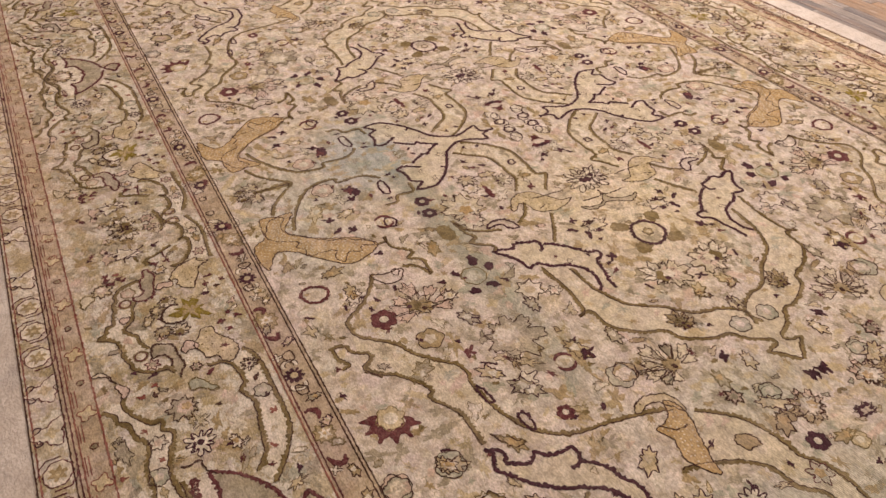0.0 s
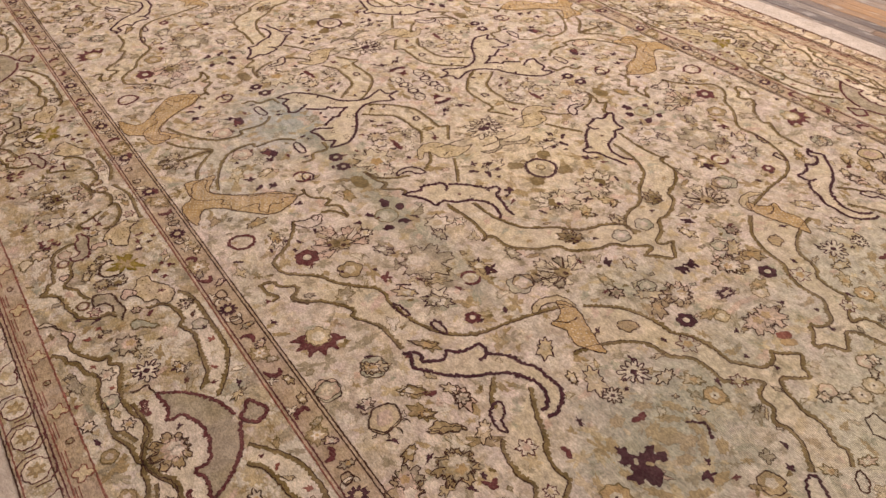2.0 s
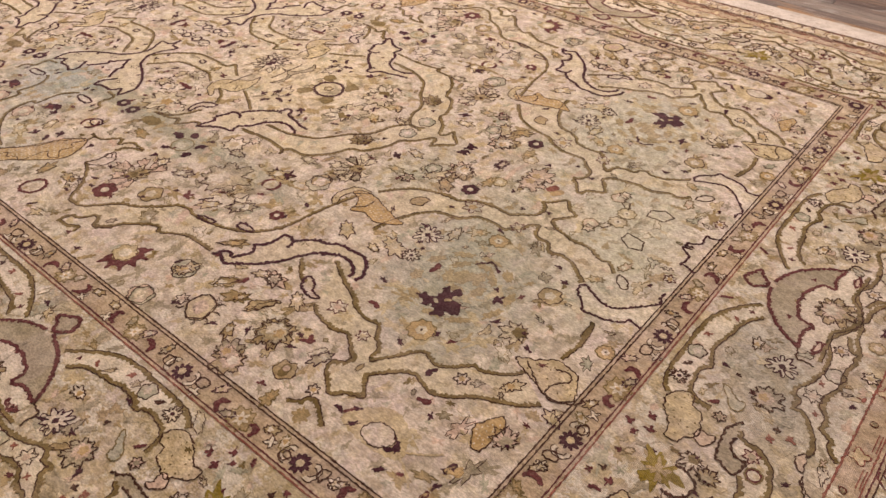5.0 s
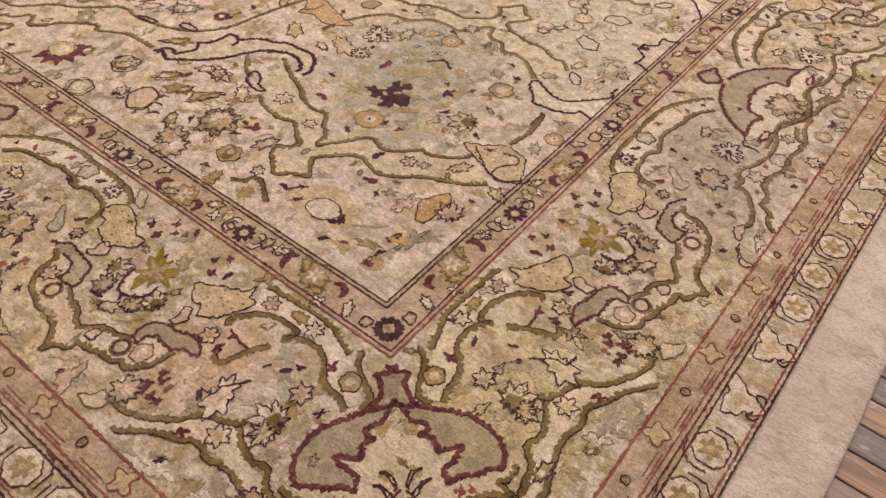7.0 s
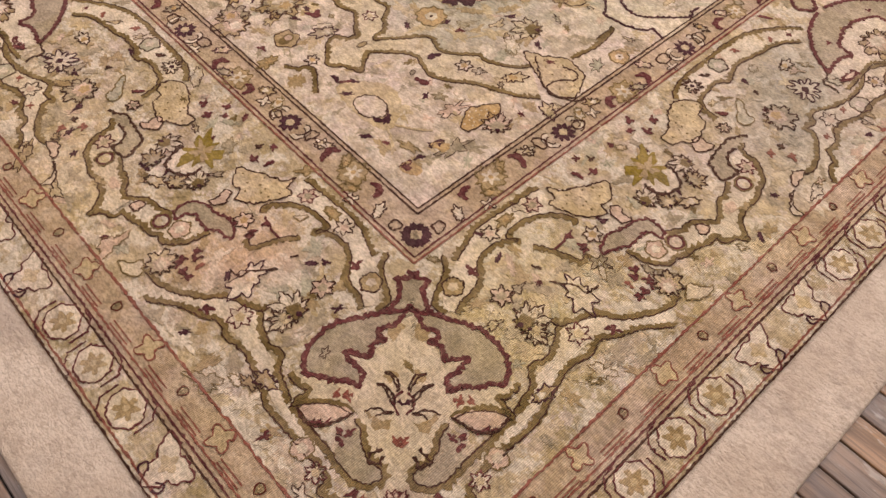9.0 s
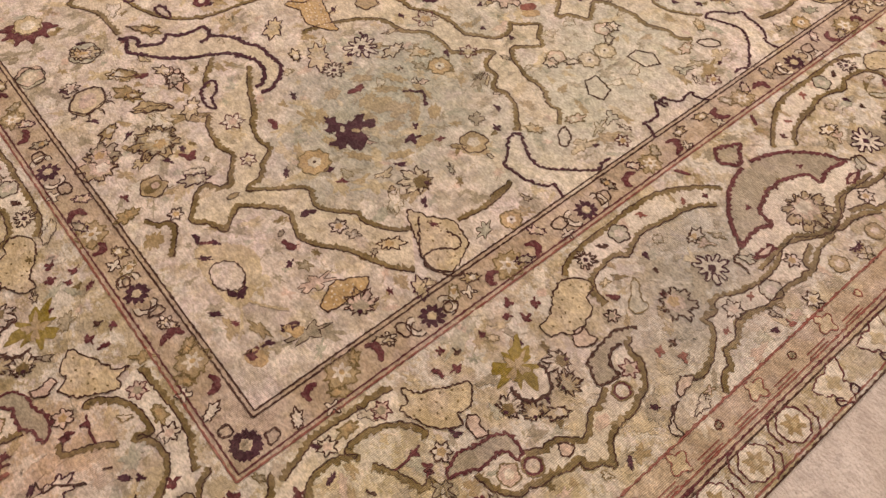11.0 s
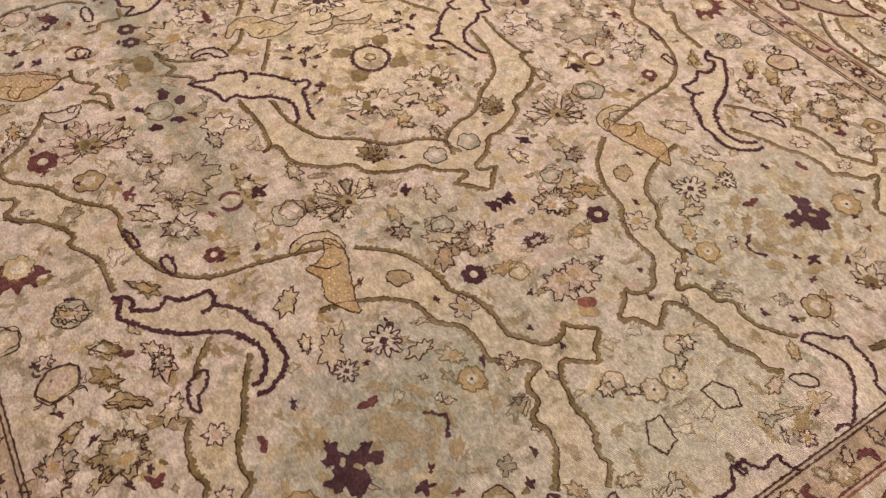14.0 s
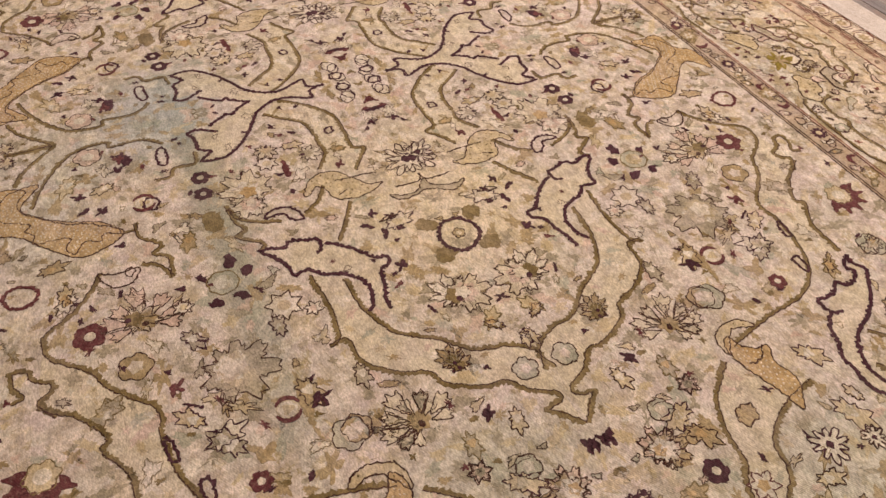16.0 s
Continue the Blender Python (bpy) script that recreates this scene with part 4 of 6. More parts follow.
fill(FIELD, FAWN, (84.9, 98.8, 89.2, 95.4, 92.4, 92.7, 95.0, 88.9, 96.8, 84.1, 97.7, 79.3, 98.0, 76.1, 100.6, 72.8, 102.3, 68.3, 102.6, 64.2, 102.4, 59.6, 105.0, 56.6, 107.4, 53.5, 110.1, 52.7, 113.2, 53.5, 114.8, 55.4, 116.5, 53.3, 120.8, 50.2, 118.4, 48.3, 116.7, 46.6, 115.3, 43.8, 111.2, 46.0, 109.3, 47.7, 107.7, 47.3, 105.9, 44.6, 104.7, 40.2, 104.0, 37.3, 104.3, 32.2, 101.8, 27.5, 102.1, 24.2, 99.0, 21.1), (69.6, 86.4, 74.2, 85.4, 80.5, 83.3, 85.1, 80.7, 89.0, 76.9, 89.9, 72.3, 91.2, 69.6, 94.6, 66.5, 95.4, 63.1, 95.3, 58.6, 95.3, 56.4, 99.0, 52.9, 101.9, 51.6, 103.4, 49.4, 100.2, 48.3, 98.4, 46.0, 98.2, 42.7, 94.9, 39.9, 95.9, 36.9, 94.8, 32.1, 89.8, 25.6))
fill(FIELD, FAWN, (89.8, 159.3, 90.5, 149.1, 93.3, 141.2, 96.1, 137.1, 104.0, 131.8, 110.1, 125.9, 118.1, 123.8, 123.9, 119.1, 122.5, 113.9), (81.9, 163.5, 82.8, 154.5, 83.0, 148.6, 81.7, 141.6, 79.4, 140.4, 83.6, 140.4, 84.5, 133.3, 90.5, 127.2, 97.6, 124.0, 99.8, 119.7, 107.7, 115.4, 112.5, 114.9, 116.6, 110.3, 121.6, 107.5, 121.4, 105.5, 117.6, 104.5, 120.3, 101.7, 123.2, 98.1))
fill(FIELD, FAWN, (89.7, 234.7, 94.8, 230.3, 99.2, 226.9, 101.1, 221.4, 101.3, 213.7, 101.5, 209.2, 97.5, 202.4), (96.0, 240.4, 100.6, 237.1, 105.7, 232.3, 110.0, 225.6, 110.3, 216.0, 110.0, 209.1, 113.4, 207.1, 110.9, 203.8, 107.3, 198.2))

# fish
cord(FIELD, PLUM, 10, 31.4, 113.4, 35.0, 110.6, 34.0, 107.8, 39.0, 105.0, 41.8, 107.2, 43.9, 104.9, 48.1, 104.1, 50.3, 104.3, 50.7, 101.5, 49.0, 99.3, 46.7, 99.2)
cord(FIELD, PLUM, 10, 50.4, 99.8, 52.9, 97.6, 54.6, 95.1, 55.7, 91.6, 58.0, 88.2, 57.9, 84.6, 58.3, 79.8, 56.5, 76.6, 52.7, 74.0, 49.3, 73.7)
cord(FIELD, PLUM, 10, 31.4, 113.4, 32.6, 111.2, 30.7, 107.7, 32.8, 104.5, 35.5, 101.3, 39.3, 97.5, 43.5, 94.8, 49.1, 92.1, 52.7, 88.0, 54.5, 83.2, 53.7, 79.3, 51.3, 76.6, 49.2, 76.3)
patch(FIELD, FAWN, None, 32.7, 110.6, 39.5, 104.7, 44.7, 104.0, 49.2, 101.9, 53.7, 96.3, 55.7, 91.6, 58.0, 87.6, 57.8, 80.1, 55.6, 76.3, 51.3, 74.4, 49.7, 75.4, 53.2, 78.8, 54.4, 82.9, 52.5, 87.7, 49.0, 92.0, 43.5, 94.8, 35.5, 101.3, 31.7, 106.7)
cord(FIELD, PLUM, 6, 42.6, 84.8, 40.0, 84.8, 37.8, 82.8, 36.7, 78.6, 38.0, 76.2, 39.0, 79.6, 41.4, 81.3, closed=True)
cord(FIELD, PLUM, 10, 72.5, 176.5, 75.0, 177.0, 79.1, 175.6, 81.2, 177.3, 85.4, 175.9, 88.2, 174.9, 87.6, 171.5, 86.0, 170.6)
cord(FIELD, PLUM, 10, 89.2, 173.1, 92.4, 171.0, 95.9, 167.5, 99.7, 162.9, 102.5, 162.4, 102.0, 159.7, 99.3, 158.1, 98.4, 153.8, 96.8, 148.4, 96.8, 145.4)
cord(FIELD, PLUM, 10, 72.5, 176.5, 75.9, 172.6, 77.8, 168.7, 78.2, 165.3, 82.1, 165.6, 84.9, 162.8, 90.2, 160.5, 93.5, 157.0, 94.4, 153.5, 93.5, 148.8, 91.8, 146.6)
patch(FIELD, FAWN, None, 73.2, 176.2, 79.0, 175.2, 83.2, 176.4, 87.8, 173.7, 92.3, 170.6, 99.5, 162.6, 101.2, 160.7, 99.3, 157.7, 97.7, 152.1, 96.1, 146.7, 93.5, 147.9, 94.6, 153.8, 92.4, 158.1, 85.1, 163.4, 79.8, 165.7, 76.6, 172.3)
cord(FIELD, PLUM, 10, 65.6, 233.8, 69.2, 234.5, 74.6, 231.3)
cord(FIELD, PLUM, 10, 72.8, 234.8, 79.1, 239.2, 81.1, 238.3, 82.6, 240.3, 87.9, 243.6)
cord(FIELD, PLUM, 10, 65.6, 233.8, 67.3, 229.5, 67.2, 225.2, 70.4, 222.9, 67.3, 219.7)
cord(FIELD, PLUM, 10, 66.6, 219.1, 73.1, 218.3, 78.1, 221.4, 83.2, 227.4, 87.7, 235.6, 93.0, 239.9, 98.9, 240.9, 106.8, 237.6, 107.4, 241.8, 112.7, 243.5)
patch(FIELD, FAWN, None, 67.1, 232.6, 74.6, 231.3, 73.0, 234.4, 81.1, 238.3, 87.8, 243.6, 95.2, 243.6, 108.3, 243.2, 106.9, 237.9, 99.0, 241.2, 92.1, 240.0, 87.1, 235.2, 80.9, 225.3, 73.2, 218.8, 67.7, 220.1, 70.4, 222.9, 67.3, 226.0)
cord(FIELD, PLUM, 6, 89.6, 24.7, 87.6, 25.5, 85.1, 24.1, 82.1, 21.0, 80.0, 20.0, 80.5, 16.8, 81.1, 12.7, 83.2, 9.4, 84.7, 8.2, 83.9, 4.2)
cord(FIELD, PLUM, 6, 89.6, 24.7, 87.6, 21.0, 85.9, 16.9, 86.4, 13.6, 89.9, 9.9, 96.0, 5.1, 98.0, 6.1, 100.5, 5.8)
patch(FIELD, IVORY, None, 88.4, 23.8, 85.8, 23.6, 82.3, 19.7, 82.0, 14.6, 85.4, 8.0, 85.9, 4.1, 95.1, 5.1, 88.6, 10.4, 85.3, 16.2)
cord(FIELD, PLUM, 6, 113.7, 3.6, 115.4, 6.9, 115.0, 8.4, 119.8, 8.1, 122.2, 11.1, 124.0, 10.9, 124.1, 8.6)
cord(FIELD, PLUM, 6, 77.5, 188.6, 79.7, 190.8, 83.7, 190.6, 86.2, 188.3, 87.0, 184.2, 83.8, 185.8, 82.2, 188.5, closed=True)
cord(FIELD, PLUM, 6, 57.3, 230.2, 55.2, 227.4, 55.4, 222.5, 57.7, 222.0, 58.3, 227.5, closed=True)
cord(FIELD, PLUM, 6, 39.6, 131.5, 40.6, 129.7, 41.3, 125.4, 40.1, 125.1, 39.3, 128.4, closed=True)
cord(FIELD, PLUM, 6, 44.2, 118.5, 46.1, 118.0, 45.9, 113.2, 44.5, 114.1, closed=True)
cord(FIELD, PLUM, 6, 48.7, 135.9, 45.1, 138.2)

# gold leaves
patch(FIELD, GOLD, BROWN, 6.4, 200.9, 11.2, 207.7, 16.3, 206.1, 22.1, 199.7, 30.8, 192.4, 41.6, 197.4, 35.4, 203.6, 28.0, 206.9, 22.8, 211.3, 17.6, 217.6, 22.9, 226.1, 14.6, 224.9, 10.4, 217.2, 5.5, 212.5)
patch(FIELD, GOLD, BROWN, 12.1, 226.8, 19.2, 224.8, 16.7, 219.8, 19.1, 213.9, 28.5, 207.5, 36.7, 203.9, 40.9, 197.9, 36.8, 199.2, 35.7, 196.7, 31.6, 198.0, 28.9, 194.5, 27.1, 197.3, 28.7, 200.6, 25.7, 201.7, 19.5, 202.1, 20.1, 205.3, 18.0, 208.0, 19.1, 210.3, 11.5, 215.5)
patch(FIELD, SAND, BROWN, 54.8, 23.0, 57.4, 18.9, 60.6, 15.0, 59.8, 9.3, 57.1, 6.8, 52.4, 5.2, 49.8, 7.6, 49.6, 12.0, 51.8, 16.7)
line(FIELD, BROWN, 3.4, 55.5, 20.4, 50.0, 12.5, 49.6, 7.4, 51.9, 3.8, 53.9, 3.1)
line(FIELD, BROWN, 3.4, 51.8, 5.2, 48.9, 8.8, 50.2, 11.6, 53.7, 11.1, 57.0, 8.6, 58.9, 10.5, 57.8, 13.6)
line(FIELD, BROWN, 3.4, 33.4, 184.8, 37.3, 183.2, 43.1, 183.2, 40.7, 178.9, 36.6, 178.7, 33.9, 181.9, closed=True)
line(FIELD, BROWN, 3.4, 111.4, 175.6, 108.3, 176.4, 105.5, 174.7, closed=True)
line(FIELD, BROWN, 3.4, 115.1, 186.7, 122.1, 186.4, 124.1, 189.7)

# plum blob and its neighbours
patch(FIELD, PLUM, None, 56.6, 57.3, 58.4, 55.8, 58.1, 53.9, 61.1, 52.5, 62.9, 53.2, 64.4, 52.1, 62.8, 50.7, 65.7, 49.7, 63.8, 48.1, 61.0, 48.9, 61.1, 46.6, 59.5, 44.7, 57.2, 43.5, 56.1, 44.9, 56.0, 47.0, 54.4, 46.5, 53.2, 47.7, 53.2, 50.0, 55.0, 49.8, 55.5, 51.7, 54.0, 53.8, 55.8, 54.8)
patch(FIELD, OCHRE, None, 66.1, 54.5, 69.2, 54.7, 72.5, 53.8, 72.7, 50.7, 75.7, 48.3, 73.4, 46.8, 69.7, 46.9, 70.0, 49.5, 67.1, 50.8)
cord(FIELD, PLUM, 6, 76.3, 52.8, 80.1, 49.5, 77.7, 45.8)
halo(FIELD, OCHRE, 13.5, 67.0, 50.0, 10)
halo(FIELD, OCHRE, 6.2, 71.0, 50.5, 6)
leaflet(FIELD, MAROON, 2.6, 68.1, 60.3)
leaflet(FIELD, PLUM, 2.6, 68.7, 39.1)
leaflet(FIELD, PLUM, 2.0, 37.6, 36.3)
leaflet(FIELD, MAROON, 2.2, 46.1, 63.3)
leaflet(FIELD, MAROON, 2.6, 25.7, 66.7)
patch(FIELD, MAROON, None, 29.2, 33.4, 30.7, 31.4, 30.1, 30.0, 28.7, 31.5)
leaflet(FIELD, PLUM, 1.6, 15.5, 45.2)
leaflet(FIELD, PLUM, 1.5, 86.4, 29.5)
leaflet(FIELD, PLUM, 1.0, 100.8, 10.9)
patch(FIELD, SAND, None, 13.7, 42.7, 17.8, 41.8, 22.8, 36.3, 22.5, 31.1, 19.0, 26.9, 13.9, 25.1, 12.1, 30.7, 12.2, 37.7)
patch(FIELD, CREAM, BROWN, 13.7, 36.4, 15.8, 37.2, 18.2, 35.6, 19.0, 32.5, 17.9, 29.9, 15.5, 28.8, 13.1, 31.3, 12.7, 33.7)
patch(FIELD, PLUM, None, 14.2, 31.1, 15.3, 28.5, 18.3, 29.5, 16.6, 27.1, 14.9, 26.8, 13.7, 29.1)
line(FIELD, SAND, 5, 14.9, 26.8, 12.5, 22.1, 10.2, 18.8)
line(FIELD, SAND, 5, 15.9, 25.1, 18.7, 21.2, 21.0, 18.5)
patch(FIELD, GOLD, None, 8.8, 15.2, 11.2, 15.4, 12.3, 13.5, 11.9, 11.5, 10.2, 11.4, 9.1, 13.0)
patch(FIELD, MAROON, None, 8.8, 15.2, 11.4, 15.8, 11.5, 14.2, 9.7, 13.3)
patch(FIELD, GOLD, None, 18.0, 16.0, 20.1, 15.1, 21.3, 13.0, 19.2, 12.3, 18.3, 14.1)
patch(FIELD, PLUM, None, 18.0, 16.3, 20.0, 16.0, 20.8, 14.6, 19.1, 14.6)
patch(FIELD, GOLD, BROWN, 26.6, 15.3, 31.7, 18.3, 33.3, 17.6, 35.5, 16.7, 37.9, 14.6, 35.5, 12.7, 32.2, 13.1, 29.2, 12.7, 26.9, 13.4)
bloom_spike(FIELD, 4.6, 32.5, 10.0)
bloom_palm(FIELD, 6, 22.3, 76.5)
bloom_palm(FIELD, 5, 8.9, 75.7)
bloom_disc(FIELD, 3.4, 15.1, 63.6)
bloom_pom(FIELD, 5.2, 15.5, 97.7)
bloom_leaf(FIELD, 3, 23.8, 59.5)
bloom_leaf(FIELD, 2.6, 15.2, 85.2)
bloom_leaf(FIELD, 3, 21.0, 114.5)
bloom_five(FIELD, 3.6, 8.1, 114.2)
bloom_gold(FIELD, 3.2, 89.4, 54.2)
bloom_six(FIELD, 3.4, 38.9, 69.8)
bloom_six(FIELD, 3, 35.4, 91.3)
bloom_six(FIELD, 2.6, 40.7, 29.1)
bloom_leaf(FIELD, 2.6, 46.3, 18.8)
bloom_leaf(FIELD, 3.2, 33.9, 80.2)
bloom_six(FIELD, 2.4, 35.6, 57.3)
bloom_leaf(FIELD, 2, 24.6, 92.4)
bloom_five(FIELD, 3.4, 79.2, 29.3)
bloom_leaf(FIELD, 2.6, 44.4, 5.5)
bloom_five(FIELD, 2.6, 114.9, 38.3)
bloom_six(FIELD, 2.4, 107.0, 7.8)
line(FIELD, BROWN, 3, 114.3, 27.4, 118.0, 27.1, 117.1, 21.4, 113.2, 20.0, 111.7, 23.6, closed=True, soft=False)
line(FIELD, BROWN, 3.4, 99.3, 19.7, 96.3, 18.6, 94.5, 16.0, 95.8, 14.9, 98.6, 16.8, closed=True)
bloom_six(FIELD, 2.2, 15.3, 53.7)
bloom_leaf(FIELD, 2.6, 7.6, 59.9)
bloom_gold(FIELD, 2.6, 70.8, 7.2)
bloom_leaf(FIELD, 2.2, 63.0, 79.5)
bloom_flower(FIELD, 3.4, 105.0, 77.2, PLUM)
bloom_six(FIELD, 3, 98.5, 53.8)
bloom_leaf(FIELD, 3, 84.3, 66.1)
bloom_lily(FIELD, 3.4, 67.7, 69.4)
bloom_leaf(FIELD, 3, 89.1, 60.8)
bloom_six(FIELD, 3.4, 96.9, 97.2)
bloom_five(FIELD, 3, 106.8, 94.2)
bloom_leaf(FIELD, 2.6, 123.2, 78.1)
leaflet(FIELD, PLUM, 2.4, 122.6, 78.5)
leaflet(FIELD, PLUM, 2, 125.1, 92.6)
bloom_five(FIELD, 2.6, 114.7, 72.6)
bloom_leaf(FIELD, 3, 113.1, 75.1)
patch(CENTRE, RUST, None, 122.1, 59.1, 125.1, 57.2, 123.9, 55.4, 120.9, 57.3)
patch(CENTRE, GOLD, None, 120.7, 57.0, 123.6, 55.1, 123.0, 52.8, 119.6, 55.0)
bloom_leaf(FIELD, 3.4, 21.7, 113.5)
bloom_five(FIELD, 4, 22.1, 113.6)
bloom_leaf(FIELD, 3.2, 38.4, 112.4)
bloom_pom(FIELD, 5.4, 15.4, 97.3)
bloom_six(FIELD, 2.6, 14.4, 103.9)
bloom_leaf(FIELD, 3.6, 25.3, 101.2)
leaflet(FIELD, MAROON, 2.2, 29.3, 97.4)
bloom_six(FIELD, 3.2, 35.1, 91.4)
bloom_leaf(FIELD, 2.6, 35.0, 94.9)
bloom_leaf(FIELD, 3.6, 24.3, 92.9)
bloom_five(FIELD, 3.6, 8.1, 113.2)
bloom_leaf(FIELD, 3, 25.4, 178.2)

# middle part
bloom_fringe(FIELD, 6, 15.3, 132.6)
bloom_flower(FIELD, 4.6, 28.8, 165.4, MAROON)
bloom_ring(FIELD, 4.4, 61.3, 170.0, GREY)
patch(FIELD, PLUM, None, 62.7, 175.7, 64.6, 179.3, 65.9, 176.1, 64.2, 174.0)
patch(FIELD, PLUM, None, 66.3, 172.4, 68.7, 173.5, 68.7, 170.5, 66.6, 169.8)
patch(FIELD, PLUM, None, 55.6, 174.5, 57.9, 173.9, 58.1, 171.4, 56.3, 172.2)
patch(FIELD, PLUM, None, 62.4, 164.6, 65.1, 165.4, 66.7, 162.6, 64.4, 162.6)
patch(FIELD, PLUM, None, 56.8, 164.9, 59.4, 165.1, 59.9, 162.5, 57.5, 162.8)
leaflet(FIELD, PLUM, 1.6, 51.4, 171.8)
bloom_cee(FIELD, 3.4, 65.3, 127.8)
leaflet(FIELD, MAROON, 2.8, 44.2, 143.0)
bloom_leaf(FIELD, 4, 70.8, 130.9)
bloom_leaf(FIELD, 3.2, 83.4, 130.3)
bloom_six(FIELD, 3, 79.4, 153.0)
leaflet(FIELD, PLUM, 1.2, 110.4, 120.1)
bloom_leaf(FIELD, 3, 110.2, 105.4)
bloom_leaf(FIELD, 3.2, 117.7, 132.0)
bloom_leaf(FIELD, 2.2, 118.4, 130.2)
bloom_leaf(FIELD, 2.4, 123.0, 124.4)
cord(CENTRE, PLUM, 10, 119.0, 164.9, 121.0, 167.7, 124.2, 168.0, 126.6, 167.4, 129.0, 164.2, 128.9, 160.6, 126.1, 157.2, 122.0, 156.2, 119.3, 158.3, 118.2, 161.7, closed=True)
bloom_five(CENTRE, 1.8, 123.7, 162.6)
patch(FIELD, OLIVE, None, 114.3, 170.5, 117.3, 171.7, 119.6, 169.0, 119.1, 166.1, 116.0, 166.7, 114.1, 168.2)
patch(FIELD, OLIVE, None, 114.8, 158.6, 117.5, 159.1, 120.6, 156.1, 118.5, 154.1, 115.8, 153.7, 114.4, 155.9)
bloom_lily(CENTRE, 6.4, 127.2, 198.9)
patch(CENTRE, TAUPE, BROWN, 112.3, 184.0, 116.0, 182.4, 120.6, 183.0, 123.8, 187.0, 125.4, 183.6, 130.6, 181.4, 135.0, 182.2, 130.3, 178.9, 123.9, 182.4, 118.9, 181.1, 114.6, 181.2)
leaflet(FIELD, PLUM, 2, 104.8, 178.8)
leaflet(FIELD, PLUM, 2, 109.3, 175.9)
leaflet(FIELD, PLUM, 2.2, 101.8, 174.7)
leaflet(FIELD, PLUM, 2.2, 105.4, 170.3)
leaflet(FIELD, PLUM, 1.8, 109.9, 170.8)
leaflet(FIELD, PLUM, 2.6, 105.0, 157.8)
cord(FIELD, PLUM, 6, 48.4, 207.0, 49.8, 208.9, 52.5, 207.0, 51.0, 203.9, 48.9, 204.2, closed=True)
patch(FIELD, PLUM, None, 44.2, 229.2, 46.2, 232.0, 47.5, 229.8, 48.0, 226.2, 45.7, 225.7)
leaflet(FIELD, PLUM, 1.2, 32.8, 229.3)
patch(FIELD, OLIVE, None, 62.1, 195.4, 64.3, 196.9, 66.5, 194.3, 66.3, 190.0, 64.3, 188.5, 61.6, 190.1)
bloom_leaf(FIELD, 3.4, 56.7, 188.3)
leaflet(FIELD, PLUM, 1.8, 40.2, 193.0)
bloom_leaf(FIELD, 3, 24.8, 179.9)
leaflet(FIELD, MAROON, 2.2, 103.7, 202.5)
bloom_leaf(FIELD, 2.2, 106.2, 209.6)
patch(FIELD, MAROON, None, 88.8, 211.7, 89.8, 207.0, 89.2, 203.1, 87.7, 203.8)
leaflet(FIELD, PLUM, 1.8, 90.3, 227.5)
leaflet(FIELD, PLUM, 1.6, 95.1, 222.4)
cord(FIELD, PLUM, 6, 105.3, 220.2, 107.2, 220.4, 106.9, 218.0, 105.0, 218.2, closed=True)
cord(FIELD, PLUM, 6, 116.2, 240.6, 118.5, 241.5, 120.3, 239.3, 118.3, 238.0, 116.4, 238.4, closed=True)
bloom_leaf(FIELD, 3, 92.6, 216.4)
bloom_spike(FIELD, 4, 16.0, 239.9)
bloom_spike(FIELD, 3, 10.6, 240.7)
leaflet(FIELD, MAROON, 1.4, 58.5, 170.2)

# larger flowers between the vines
fan_lotus(FIELD, PINK, 41.3, 164.2, 41.2, 177.7)
fan_lotus(FIELD, FAWN, 90.5, 113.0, 82.6, 118.5)
fan_lotus(FIELD, FAWN, 90.7, 112.4, 86.8, 123.6)
bloom_palm(FIELD, 9.5, 56.8, 143.7, TAUPE)
bloom_five(FIELD, 4.0, 37.0, 152.5)
bloom_star(FIELD, 5.4, 73.1, 156.7)
patch(FIELD, OCHRE, None, 69.2, 137.2, 70.7, 132.6, 71.8, 128.0, 69.8, 123.4, 70.0, 117.9, 68.5, 122.7, 68.1, 128.5)
leaflet(FIELD, PLUM, 3.4, 72.6, 127.5)
bloom_five(FIELD, 4.2, 75.6, 116.6)
bloom_leaf(FIELD, 4.2, 50.7, 126.6)
bloom_leaf(FIELD, 3.4, 45.9, 133.4)
leaflet(FIELD, OCHRE, 4.0, 57.7, 119.6)
bloom_flower(FIELD, 2.8, 55.4, 113.6, MAROON)
bloom_spike(FIELD, 7.5, 113.2, 142.8, IVORY)
bloom_palm(FIELD, 6.5, 115.3, 143.0, FAWN)
bloom_spike(FIELD, 4.6, 103.9, 125.0, OCHRE)
bloom_five(FIELD, 3.6, 77.5, 117.3)
bloom_leaf(FIELD, 4.4, 51.8, 124.4)
bloom_leaf(FIELD, 3.8, 64.8, 92.7)
patch(FIELD, OCHRE, BROWN, 90.9, 87.2, 88.3, 87.9, 86.9, 86.3, 87.9, 83.8, 91.5, 82.8, 92.3, 84.7)
bloom_lily(FIELD, 5.2, 78.1, 72.0)
bloom_leaf(FIELD, 4.6, 67.7, 76.5)
bloom_six(FIELD, 4.2, 98.0, 70.5)
bloom_spike(FIELD, 4.4, 104.7, 123.3, OCHRE)
bloom_five(FIELD, 3.2, 118.4, 116.2)
bloom_palm(FIELD, 5.0, 111.9, 85.1, OCHRE)
bloom_leaf(FIELD, 3.6, 102.4, 85.7)
leaflet(FIELD, PLUM, 2.2, 105.2, 109.2)
leaflet(FIELD, PLUM, 2.2, 120.8, 93.2)
leaflet(FIELD, PLUM, 2.4, 122.0, 93.2)
leaflet(FIELD, PLUM, 2.0, 104.8, 108.7)
